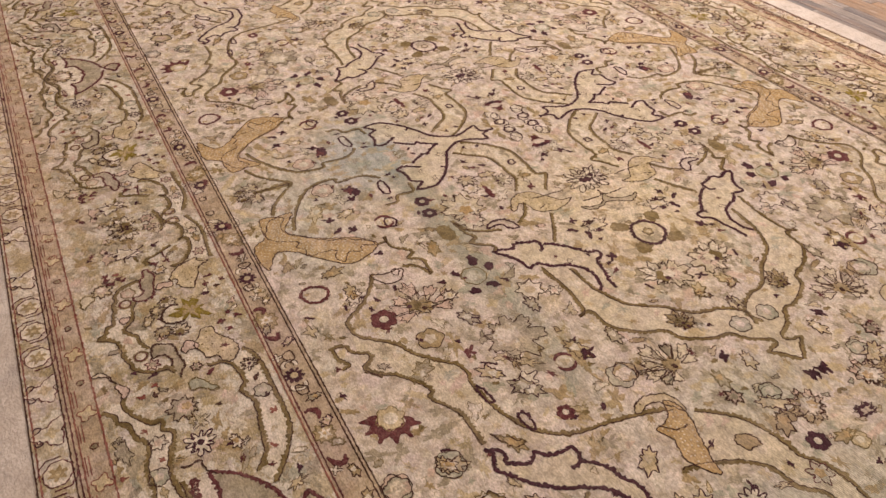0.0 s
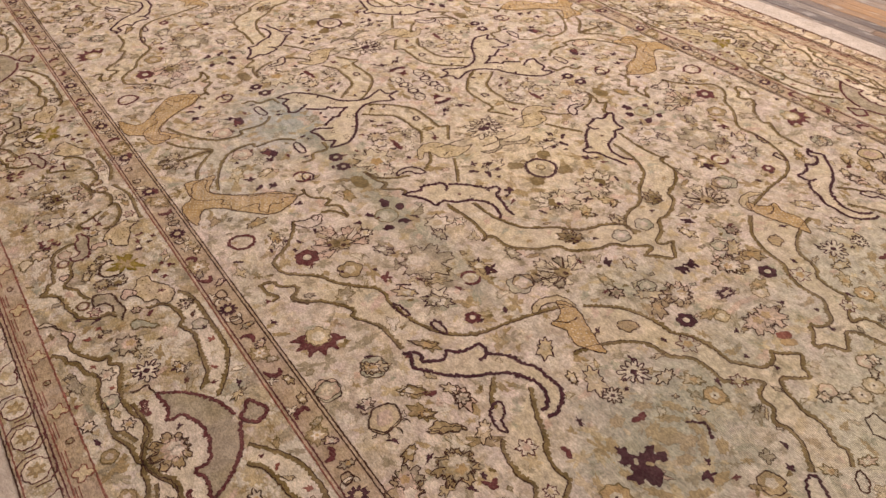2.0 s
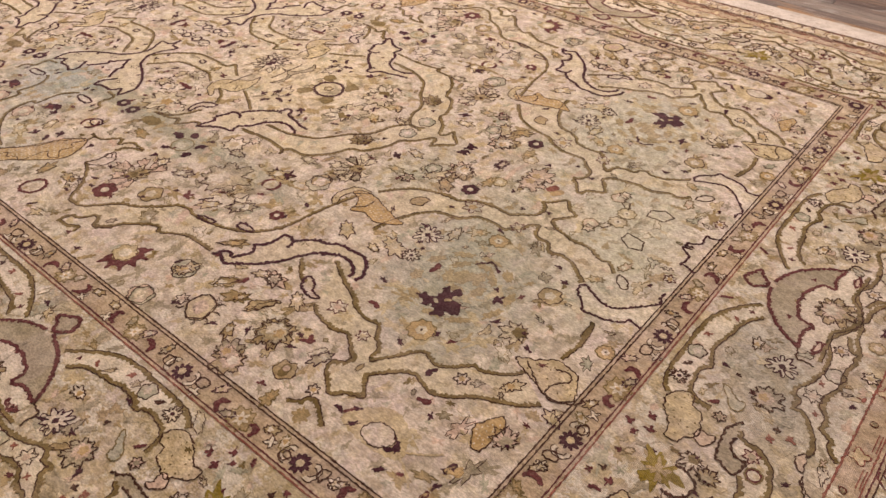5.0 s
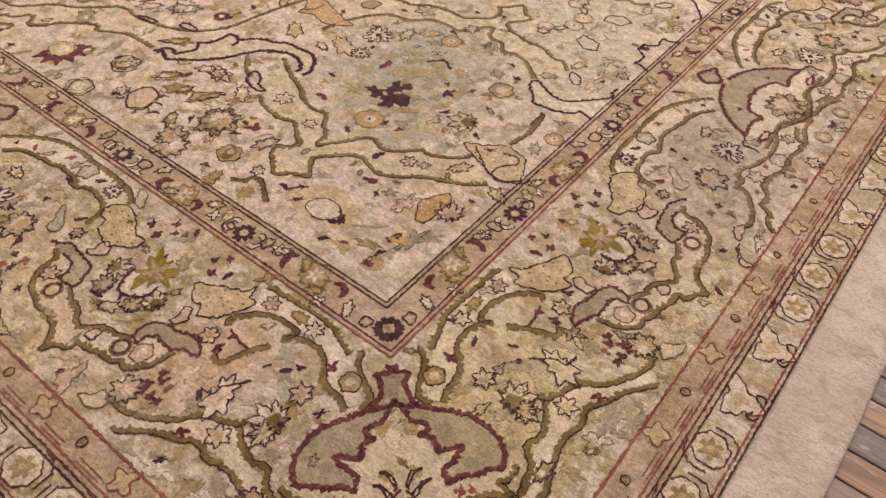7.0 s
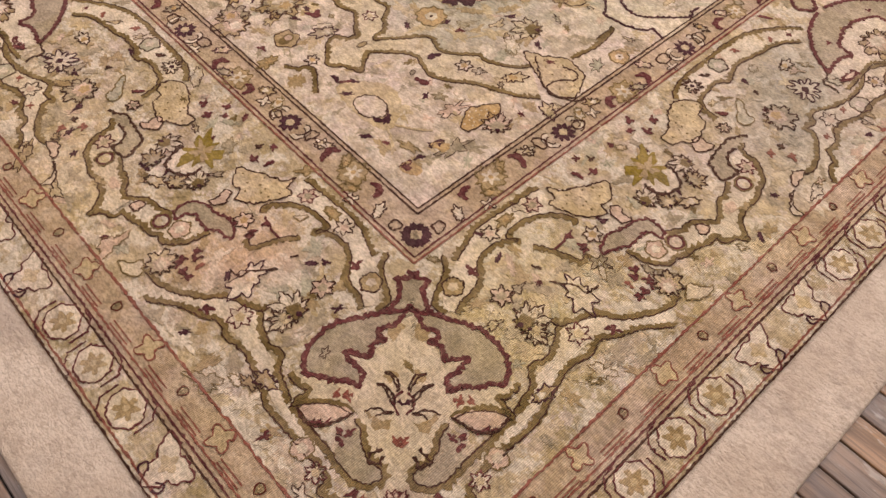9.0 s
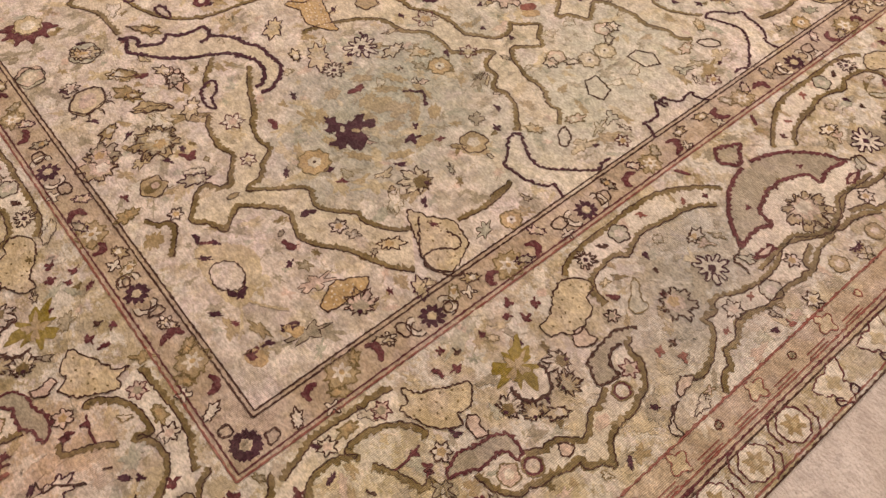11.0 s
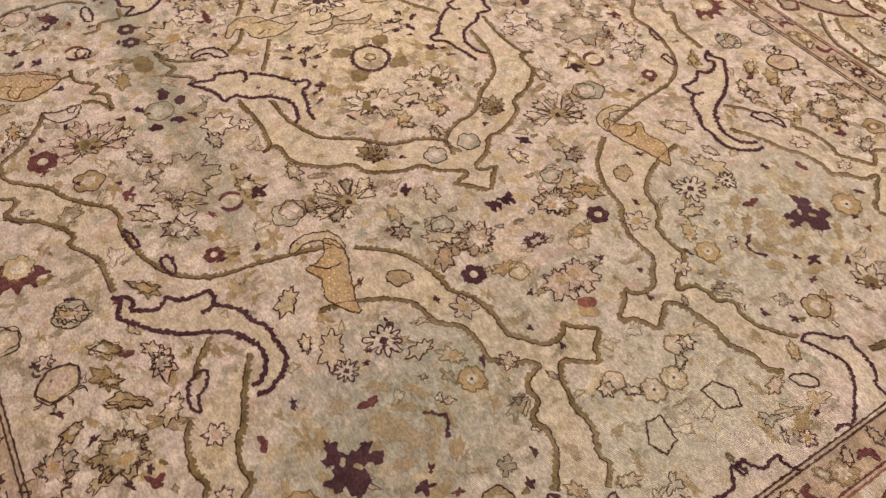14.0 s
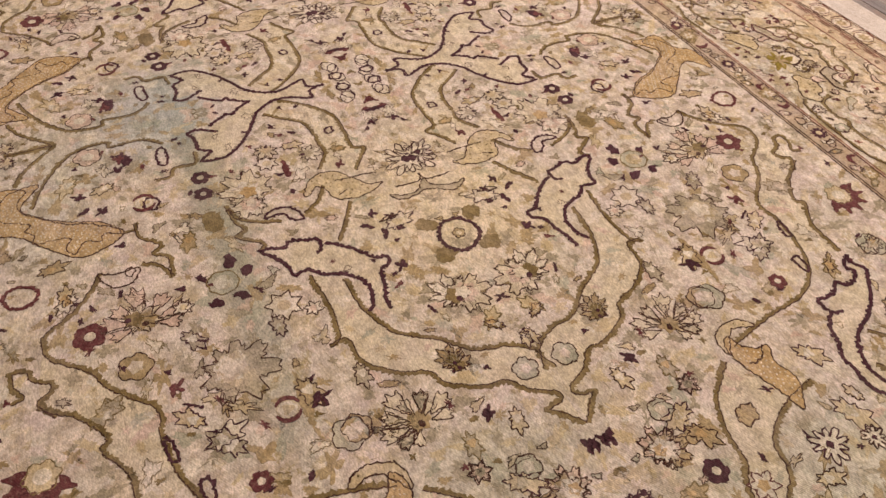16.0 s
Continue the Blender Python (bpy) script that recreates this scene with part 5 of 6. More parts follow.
bloom_palm(FIELD, 8.0, 76.0, 200.7, FAWN)
bloom_spike(FIELD, 5.0, 85.6, 217.3, FAWN)
bloom_spike(FIELD, 5.0, 96.2, 210.8, IVORY)
bloom_lily(FIELD, 8.5, 122.8, 197.1)
bloom_flower(FIELD, 3.2, 65.0, 212.0, PLUM)
bloom_cee(FIELD, 3.6, 48.4, 207.4)
leaflet(FIELD, PLUM, 2.4, 32.4, 216.3)
leaflet(FIELD, PLUM, 2.2, 33.1, 209.8)
leaflet(FIELD, PLUM, 2.4, 37.6, 208.3)
leaflet(FIELD, MAROON, 2.6, 45.0, 229.1)
leaflet(FIELD, PLUM, 2.4, 43.9, 224.5)
bloom_spike(FIELD, 6.5, 39.0, 166.6, FAWN)
bloom_palm(FIELD, 5.5, 75.6, 195.9, IVORY)
bloom_star(FIELD, 4.0, 84.1, 211.0)
bloom_flower(FIELD, 3.0, 64.2, 204.8, PLUM)
patch(FIELD, IVORY, PLUM, 119.5, 232.5, 120.2, 236.2, 117.4, 238.4, 116.7, 234.7)
patch(FIELD, IVORY, PLUM, 116.4, 230.6, 115.4, 234.5, 118.7, 236.6, 119.8, 232.7)
patch(FIELD, IVORY, PLUM, 119.8, 243.4, 120.9, 239.7, 117.8, 237.8, 116.7, 241.5)
leaflet(FIELD, MAROON, 2.6, 123.4, 229.7)
leaflet(FIELD, MAROON, 2.2, 120.9, 225.3)
leaflet(FIELD, PLUM, 2.4, 120.1, 218.1)
leaflet(FIELD, PLUM, 2.4, 122.6, 224.5)
patch(FIELD, SAND, BROWN, 90.1, 192.9, 92.1, 197.5, 95.9, 200.3, 101.0, 200.0, 104.8, 195.9, 108.1, 191.0, 112.5, 190.2, 107.5, 187.3, 102.3, 186.9, 97.5, 189.0, 96.5, 193.3, 94.0, 195.4, 91.7, 192.7)
cord(FIELD, MAROON, 9, 11.4, 183.7, 11.6, 186.6, 13.8, 188.0, 17.0, 187.2, 19.1, 184.7, 17.9, 181.9, 15.2, 180.5, 12.8, 181.6, closed=True)
bloom_palm(FIELD, 5.2, 121.8, 65.4, PINK)
bloom_palm(FIELD, 4.8, 113.0, 85.9, PINK)
bloom_spike(FIELD, 5.5, 62.3, 27.5, FAWN)
bloom_gold(FIELD, 4.0, 46.8, 47.3)

# guard
bloom_rosette(BORDER, 3.1, 42.4, -0.5)
bloom_rosette(BORDER, 3.1, 85.5, -1.1)
bloom_rosette(CORNER, 3.4, 0.1, -0.1)
bloom_oct(BORDER, 3.3, 21.4, 0.8)
bloom_oct(BORDER, 3.3, 62.4, -1.1)
bloom_oct(BORDER, 2.8, 106.7, -0.9)
for place in (9.6, 18.4, 24.6, 31.4, 49.4, 54.6, 65.6, 73.2, 94.6, 103.0, 110.6, 119.4):
    bloom_leaf(BORDER, 1.9, place, 1.3 if round(place) % 2 else -2.0)
crescent(BORDER, MAROON, 17, 26.1, 1.2, 27.9, 2.4, 29.6, 1.5, 29.5, -0.5, 28.4, -2.2)
crescent(BORDER, MAROON, 17, 14.7, -1.5, 13.5, -0.5, 13.6, 1.5, 15.1, 2.2, 16.4, 1.6)
crescent(BORDER, MAROON, 17, 66.0, -0.4, 68.3, 0.4, 70.3, -0.5, 70.0, -2.3, 68.4, -3.4)
crescent(BORDER, MAROON, 17, 59.0, -3.7, 57.2, -3.1, 56.9, -1.1, 58.3, -0.5, 59.6, -1.0)
crescent(BORDER, MAROON, 17, 111.7, 0.4, 114.6, 1.3, 116.7, 0.1, 115.8, -2.0, 113.7, -3.0)
crescent(BORDER, MAROON, 17, 100.5, -3.5, 98.3, -3.2, 98.3, -1.0, 100.3, -0.1, 102.0, -0.6)
cross(BORDER, 16.0, -3.9)
cross(BORDER, 32.8, 0.8)
cross(BORDER, 51.7, -0.9)
cross(BORDER, 77.7, -3.2)
cross(BORDER, 117.6, -2.5)
line(BORDER, BROWN, 3.4, 35.2, 2.1, 37.1, 1.8, 37.2, -0.4, 35.4, -1.0, closed=True)
line(BORDER, BROWN, 3.4, 45.4, -0.4, 47.8, -0.2, 48.2, -1.9, 45.9, -2.5, closed=True)
line(BORDER, BROWN, 3.4, 76.5, 0.7, 79.5, 1.2, 80.2, -0.8, 77.5, -1.7, closed=True)
line(BORDER, BROWN, 3.4, 90.3, 0.5, 92.7, 0.1, 92.2, -2.0, 89.4, -2.2, closed=True)
line(BORDER, BROWN, 3.4, 3.7, -0.6, 5.6, -0.5, 5.6, -2.4, 3.6, -2.6, closed=True)

# border
cord(CORNER, MAROON, 9, -11.9, -11.0, -11.1, -13.6, -9.2, -16.2, -7.9, -18.5, -5.5, -23.4, -5.1, -27.2, -5.9, -30.6, -7.2, -32.6, -9.6, -33.9, -11.2, -32.7, -13.8, -31.0, -15.5, -29.2, -17.7, -28.7)
cord(CORNER, MAROON, 9, -11.9, -11.0, -11.9, -13.7, -12.6, -16.5, -11.5, -18.4, -12.0, -19.6, -14.0, -19.4, -13.0, -21.2, -13.9, -22.8, -14.3, -24.0, -10.8, -26.2, -14.2, -26.6, -16.5, -26.7, -17.7, -28.7)
patch(CORNER, TAUPE, None, -11.8, -11.2, -9.4, -16.3, -6.3, -22.7, -5.7, -28.4, -7.5, -32.3, -9.6, -33.2, -13.6, -30.8, -17.1, -28.5, -15.9, -26.9, -10.9, -26.3, -14.0, -24.1, -12.7, -21.0, -11.5, -18.4, -12.4, -16.4, -11.9, -13.4)
patch(CORNER, TAUPE, None, -6.7, -5.5, -6.5, -8.1, -5.2, -9.3, -7.3, -10.2, -8.8, -12.3, -9.8, -14.8, -11.5, -12.5, -11.8, -10.8)
cord(CORNER, MAROON, 9, -6.7, -5.5, -6.5, -8.1, -5.2, -9.3, -7.3, -10.2, -8.8, -12.3, -9.8, -15.2)
patch(CORNER, FAWN, None, -12.6, -11.4, -12.5, -14.0, -13.0, -17.0, -13.7, -20.5, -14.7, -24.0, -11.4, -26.1, -16.5, -27.0, -18.1, -29.1, -21.6, -31.7, -24.8, -32.8, -27.0, -34.3, -31.1, -35.1, -35.0, -34.5)
vine(CORNER, 1, 6.4, -32.4, 3.1, -34.4, -0.8, -35.6, -3.7, -34.8, -5.8, -37.2, -8.4, -38.1, -12.0, -39.2)
vine(CORNER, 1, 5.7, -30.9, 6.4, -32.4, 9.6, -33.9, 12.9, -35.3, 15.5, -38.7, 19.1, -41.3, 23.8, -43.2, 27.6, -43.2)
vine(CORNER, -1, 22.1, -46.9, 17.0, -42.8, 12.4, -41.0, 9.6, -39.1, 5.2, -39.9, 1.2, -39.2, -3.2, -40.1, -6.7, -41.1, -10.4, -42.3, -16.3, -42.3, -21.8, -42.2, -26.6, -42.8, -27.4, -44.7, -30.1, -43.6, -33.5, -41.9, -36.4, -41.1)
patch(CORNER, IVORY, None, 6.2, -33.2, 12.1, -35.9, 17.8, -40.9, 24.1, -44.3, 21.6, -45.9, 12.7, -40.7, 9.3, -38.8, 1.6, -38.9, -7.0, -40.7, -16.5, -41.8, -22.5, -41.5, -18.8, -39.5, -11.1, -39.7, -4.6, -36.8, 1.2, -36.0)
vine(CORNER, 1, 0.6, -7.3, -1.5, -10.2, -5.2, -12.2, -7.9, -14.1, -7.7, -16.9)
vine(BORDER, 1, 1.6, -9.3, 5.4, -8.0, 9.3, -6.7, 14.5, -6.5, 19.3, -6.9, 24.3, -7.2, 26.8, -7.6)
vine(BORDER, -1, -6.2, -18.4, -3.6, -17.3, 1.2, -16.5, 5.2, -12.8, 8.5, -12.0, 12.5, -12.9, 14.2, -14.5, 13.6, -11.9, 19.0, -11.9, 23.5, -14.1, 26.2, -17.8, 25.5, -19.3)
patch(BORDER, IVORY, None, -7.2, -15.6, -2.3, -11.3, 2.0, -9.7, 9.7, -7.1, 17.3, -7.1, 26.2, -7.9, 25.5, -11.7, 24.1, -14.3, 18.5, -11.5, 13.2, -11.5, 9.0, -11.5, 5.0, -12.6, 0.8, -16.1, -4.0, -17.0, -5.9, -17.8)
leaflet(BORDER, MAROON, 1.4, 22.6, -20.0)
vine(BORDER, -1, 15.4, -17.1, 16.4, -19.3, 17.6, -21.2, 18.7, -23.9, 19.7, -25.9, 22.0, -25.5)
bloom_six(BORDER, 2.5, 11.0, -9.4)
bloom_leaf(BORDER, 2.0, 16.0, -9.0)
bloom_six(BORDER, 2.5, 22.6, -10.0)
leaflet(BORDER, MAROON, 1.8, 2.3, -13.5)
bloom_five(BORDER, 2.2, -2.8, -13.6)
bloom_six(BORDER, 2.9, 2.5, -21.1)
line(BORDER, BROWN, 3.4, 11.8, -20.2, 12.5, -21.8)
bloom_spike(BORDER, 5, 1.8, -28.0)
bloom_leaf(BORDER, 4.2, 13.9, -29.8)
bloom_six(CORNER, 2.9, 7.3, -36.0)
leaflet(CORNER, MAROON, 1.8, 12.7, -39.5)
bloom_leaf(CORNER, 2.2, -6.5, -39.7)
cord(BORDER, MAROON, 9, 122.3, -14.9, 115.8, -16.8, 110.3, -20.6, 106.7, -24.6, 104.2, -28.9)
cord(BORDER, MAROON, 9, 124.1, -23.5, 122.0, -22.8, 118.3, -24.0, 114.8, -25.8, 114.4, -29.3, 110.9, -28.0, 104.2, -28.9)
patch(BORDER, TAUPE, None, 122.2, -15.5, 115.8, -17.2, 110.4, -21.1, 106.9, -24.8, 105.2, -28.2, 111.3, -27.7, 114.2, -28.5, 115.0, -25.4, 119.0, -23.5, 124.1, -23.1, 124.1, -17.9)
patch(SHIELD, TAUPE, None, 122.1, -7.9, 120.0, -10.5, 121.2, -12.5, 123.1, -13.6, 125.2, -11.7, 127.4, -10.3, 125.2, -9.0)
cord(SHIELD, MAROON, 9, 121.9, -7.5, 119.6, -10.5, 120.9, -12.7, 123.3, -14.2, 125.4, -11.9, 127.9, -10.3, 125.5, -8.8, closed=True)
patch(BORDER, IVORY, None, 124.1, -23.7, 121.6, -23.1, 115.5, -25.8, 114.7, -29.7, 110.3, -28.5, 104.6, -29.6, 107.1, -35.3, 115.5, -36.5, 123.9, -33.5)
bloom_palm(BORDER, 5.4, 124.4, -30.9)
vine(BORDER, -1, 124.1, -38.2, 121.5, -39.5, 117.1, -39.7, 111.2, -42.3)

# border, short unit: the upper band from the shield down to a dotted leaf
fill(BORDER, IVORY, ((114.2, -15.8, 107.9, -11.1, 101.8, -8.0, 97.6, -7.2, 91.3, -7.0, 87.0, -7.2, 80.6, -7.2, 73.1, -8.1, 69.4, -10.3)), (109.3, -18.5, 105.7, -15.7, 101.9, -14.6, 97.3, -14.0, 92.1, -13.0, 87.6, -13.3, 81.3, -13.2, 77.1, -13.5, 73.7, -14.5))
vine(BORDER, 1, 114.2, -15.8, 107.9, -11.1, 101.8, -8.0, 97.6, -7.2, 91.3, -7.0, 87.0, -7.2, 80.6, -7.2, 73.1, -8.1, 69.4, -10.3)
vine(BORDER, -1, 109.3, -18.5, 105.7, -15.7, 101.9, -14.6, 97.3, -14.0, 92.1, -13.0, 87.6, -13.3, 84.0, -14.9, 81.3, -13.2, 77.1, -13.5, 73.7, -14.5, 71.8, -17.1, 71.5, -20.4)
leaflet(BORDER, MAROON, 1.1, 109.2, -15.0)
leaflet(BORDER, RUST, 1.2, 104.2, -12.9)
leaflet(BORDER, RUST, 1.4, 93.9, -9.5)
bloom_five(BORDER, 2.4, 86.4, -10.0)
leaflet(BORDER, BROWN, 1.5, 81.2, -10.1)
bloom_lily(BORDER, 2.8, 75.9, -10.3)
patch(BORDER, SAND, BROWN, 68.7, -11.0, 71.1, -12.3, 72.6, -14.3, 71.9, -16.1, 69.2, -17.0, 68.5, -19.4, 64.9, -20.9, 62.1, -21.5, 59.5, -19.5, 57.4, -18.2, 57.5, -15.5, 60.5, -15.3, 63.6, -12.9, 66.3, -11.5)
patch(BORDER, PINK, BROWN, 61.8, -20.7, 63.8, -21.2, 63.6, -23.5, 64.7, -24.6, 62.5, -25.0, 60.2, -23.5, 60.4, -21.9)
leaflet(BORDER, MAROON, 1.5, 73.8, -20.2)
bloom_six(BORDER, 2.0, 70.4, -23.1)
patch(BORDER, GREY, OLIVE, 80.4, -19.6, 80.0, -21.7, 78.1, -23.8, 77.7, -26.2, 74.8, -26.0, 74.5, -24.1, 77.1, -22.0)
# scrolls and the lower band
patch(BORDER, TAUPE, None, 72.0, -27.6, 70.2, -26.6, 68.3, -25.5, 65.1, -26.0, 59.4, -27.0, 58.4, -29.0, 57.3, -31.1, 58.5, -32.5, 61.6, -32.8, 61.9, -30.5, 64.0, -28.5, 67.2, -28.6, 69.8, -28.3)
cord(BORDER, BROWN, 5, 72.5, -27.8, 70.2, -26.6, 68.3, -25.5, 65.1, -26.0, 59.4, -27.0, 58.4, -29.0, 57.3, -31.1, 58.5, -32.5, 62.1, -32.9, 62.1, -30.6, 64.1, -28.6, 67.2, -28.6)
fill(BORDER, IVORY, (67.9, -29.8, 67.2, -33.4, 65.6, -36.1, 62.7, -37.6, 59.3, -39.0, 55.5, -39.4, 52.3, -40.1, 48.4, -44.9, 47.2, -42.7, 44.7, -41.5), (66.8, -29.2, 63.8, -29.9, 62.1, -32.6, 58.4, -32.9, 54.8, -34.5, 51.9, -35.1, 48.5, -37.4, 46.3, -36.5, 43.3, -34.9, 39.0, -38.4))
fill(BORDER, IVORY, (48.4, -38.6, 46.3, -36.5, 43.9, -34.6, 40.6, -34.0, 37.0, -32.6, 35.0, -30.5, 31.8, -29.9, 28.5, -29.1), (45.6, -41.9, 44.3, -39.8, 41.7, -39.4, 38.8, -38.5, 36.0, -38.3, 33.2, -37.1, 30.4, -35.9, 29.1, -33.4))
vine(BORDER, -1, 69.7, -28.4, 67.4, -30.3, 67.3, -33.3, 66.0, -35.5, 63.7, -37.9, 61.1, -38.4, 58.6, -39.4, 55.1, -39.4, 51.9, -40.3, 49.6, -42.5, 48.4, -44.9)
vine(BORDER, 1, 58.1, -33.0, 54.8, -34.5, 52.2, -34.8, 48.2, -37.5, 46.3, -36.5, 44.0, -34.5, 40.6, -34.0, 37.2, -32.5)
vine(BORDER, -1, 48.4, -44.9, 47.3, -42.6, 44.7, -41.5, 44.4, -39.7, 41.7, -39.4, 38.8, -38.5, 36.0, -38.3, 34.0, -37.1, 32.8, -37.7, 30.4, -35.9, 29.0, -33.5, 28.4, -29.8)
bloom_ring(BORDER, 2.2, 60.0, -35.4, MAROON)
bloom_six(BORDER, 2.6, 64.5, -33.2)
patch(BORDER, PINK, None, 52.9, -36.2, 54.2, -36.8, 52.9, -38.4, 51.0, -38.1, 51.2, -36.9)
leaflet(BORDER, OCHRE, 1.9, 55.1, -39.4)
bloom_ring(BORDER, 2.2, 37.1, -35.2, MAROON)
bloom_five(BORDER, 2.2, 32.8, -33.6)
patch(BORDER, PINK, BROWN, 43.5, -35.1, 44.9, -36.0, 45.0, -37.7, 43.2, -38.0, 42.6, -36.8)
patch(BORDER, TAUPE, None, 24.5, -26.5, 26.6, -25.5, 28.4, -25.0, 31.6, -26.1, 34.8, -26.7, 37.1, -27.9, 37.9, -29.5, 37.4, -31.8, 35.6, -32.0, 35.4, -30.5, 33.9, -29.4, 31.6, -29.7, 29.1, -29.3, 26.9, -28.1, 24.8, -27.5)
cord(BORDER, MAROON, 5, 24.3, -26.6, 26.6, -25.5, 28.4, -25.0, 31.6, -26.1, 35.0, -26.6, 37.3, -27.8, 37.9, -29.5, 37.4, -31.9, 35.7, -32.5, 35.4, -30.5, 33.9, -29.4, 31.6, -29.7, 29.1, -29.3, 26.9, -28.1, 24.5, -27.6, closed=True)
# moss leaf with its fruit and four ragged flowers
bloom_moss(BORDER, 5.6, 48.0, -19.2)
patch(BORDER, IVORY, None, 44.5, -22.4, 43.9, -24.0, 45.4, -25.9, 47.6, -27.0, 49.6, -26.8, 51.1, -25.0, 51.7, -22.4, 50.4, -21.1, 47.2, -21.8)
line(BORDER, BROWN, 6, 44.3, -21.8, 43.8, -24.1, 45.2, -26.0, 47.6, -27.0, 49.7, -26.9, 51.2, -25.0, 51.9, -22.5, 51.4, -21.4)
leaflet(BORDER, PLUM, 1.1, 48.0, -27.6)
bloom_spike(BORDER, 3.4, 52.5, -28.0, OCHRE)
bloom_spike(BORDER, 3.8, 55.6, -23.8, IVORY)
bloom_spike(BORDER, 3.0, 43.9, -28.3, OCHRE)
bloom_spike(BORDER, 3.6, 40.8, -24.6, IVORY)
bloom_leaf(BORDER, 2.2, 47.8, -31.0)
patch(BORDER, SAND, BROWN, 28.3, -8.7, 29.6, -11.5, 33.4, -13.1, 36.9, -14.9, 38.8, -15.9, 37.4, -18.5, 34.9, -19.7, 33.1, -19.2, 32.3, -21.3, 29.3, -19.9, 27.4, -17.7, 26.3, -14.9, 25.2, -12.0, 27.5, -11.6)
patch(BORDER, PINK, BROWN, 34.0, -20.8, 35.5, -21.6, 34.8, -23.8, 35.0, -25.8, 32.9, -24.9, 32.7, -22.8)
bloom_six(BORDER, 2.6, 26.2, -23.0)
leaflet(BORDER, MAROON, 1.2, 22.2, -24.3)
leaflet(BORDER, MAROON, 1.5, 25.9, -34.0)
leaflet(BORDER, MAROON, 1.2, 26.2, -36.9)
leaflet(BORDER, RUST, 1.2, 22.5, -35.3)
leaflet(BORDER, MAROON, 1.5, 23.5, -38.3)
leaflet(BORDER, MAROON, 1.5, 56.1, -7.8)
leaflet(BORDER, MAROON, 1.5, 60.4, -11.1)
leaflet(BORDER, MAROON, 1.2, 53.9, -9.9)
leaflet(BORDER, MAROON, 1.6, 56.7, -12.6)
leaflet(BORDER, MAROON, 1.2, 38.7, -7.4)
leaflet(BORDER, BROWN, 1.2, 41.1, -9.5)
leaflet(BORDER, MAROON, 1.6, 38.8, -12.3)
leaflet(BORDER, MAROON, 1.4, 35.5, -10.7)
# band below the shield
fill(BORDER, IVORY, (123.3, -38.4, 118.8, -37.2, 114.1, -34.9, 110.3, -34.6, 107.8, -35.9, 104.1, -36.7, 99.5, -36.7, 94.7, -35.5, 90.7, -33.9, 86.8, -35.6, 84.3, -37.2, 81.5, -39.7, 78.3, -41.8, 75.1, -42.9, 73.0, -45.3), (121.4, -41.3, 118.3, -39.2, 115.8, -38.1, 111.8, -39.7, 110.6, -41.6, 106.1, -41.6, 102.6, -41.1, 97.4, -41.7, 94.4, -40.8, 91.8, -39.9, 88.8, -40.2, 85.5, -42.3, 82.0, -42.8, 80.1, -44.9, 77.0, -46.8))
vine(BORDER, -1, 144.4, -35.0, 138.4, -34.5, 132.0, -34.2, 128.4, -36.8, 123.3, -38.4, 118.8, -37.2, 114.1, -34.9, 110.7, -34.4, 107.8, -35.9, 104.1, -36.7, 99.5, -36.7, 94.7, -35.5, 91.1, -33.7, 88.8, -33.7, 86.8, -35.6, 84.1, -35.2, 84.1, -37.5, 81.5, -39.7, 78.3, -41.8, 75.0, -42.8, 72.4, -42.3)
vine(BORDER, 1, 116.3, -37.9, 111.8, -39.7, 110.7, -41.7, 106.1, -41.6, 102.6, -41.1, 97.4, -41.7, 94.4, -40.8, 91.8, -39.9, 88.8, -40.2, 85.5, -42.3, 81.9, -42.7, 80.2, -45.0, 77.7, -45.5, 75.0, -47.8)
bloom_six(BORDER, 2.4, 109.9, -37.9)
bloom_five(BORDER, 2.6, 100.4, -39.5)
leaflet(BORDER, RUST, 1.2, 95.9, -37.8)
bloom_six(BORDER, 3.0, 90.6, -37.6)
leaflet(BORDER, RUST, 1.2, 85.6, -39.8)
patch(BORDER, PINK, BROWN, 70.6, -40.5, 72.9, -42.3, 70.4, -42.8, 67.7, -43.4, 67.6, -42.4)
patch(BORDER, IVORY, BROWN, 66.7, -43.4, 63.9, -44.7, 62.6, -46.4, 62.3, -48.4, 60.9, -47.0, 62.5, -44.9)
patch(BORDER, MAROON, None, 104.2, -32.1, 107.3, -31.8, 109.9, -32.3, 110.2, -33.6, 107.5, -34.1, 105.1, -33.5)
patch(BORDER, PINK, None, 105.6, -32.5, 108.0, -32.4, 109.3, -33.1, 107.1, -33.4)
line(BORDER, BROWN, 4, 105.4, -27.4, 103.4, -29.2, 100.2, -30.0, 100.6, -32.5, 100.0, -34.3)
bloom_lily(BORDER, 4.6, 95.1, -28.4)
bloom_palm(BORDER, 4.2, 82.5, -28.7)
bloom_leaf(BORDER, 2.2, 98.4, -20.7)
leaflet(BORDER, BROWN, 1.0, 85.6, -21.2)
leaflet(BORDER, RUST, 1.4, 71.8, -34.4)
leaflet(BORDER, BROWN, 1.2, 75.3, -34.8)
leaflet(BORDER, RUST, 1.5, 74.5, -38.1)
bloom_six(BORDER, 2.6, 105.1, -46.4)
bloom_five(BORDER, 2.2, 116.9, -44.7)
leaflet(BORDER, RUST, 1.2, 97.0, -46.9)
bloom_palm(BORDER, 3.2, 27.6, -40.5)
patch(BORDER, FAWN, OLIVE, 31.1, -42.7, 32.2, -44.6, 34.1, -46.0, 31.9, -46.7, 29.1, -45.9, 28.4, -44.2)
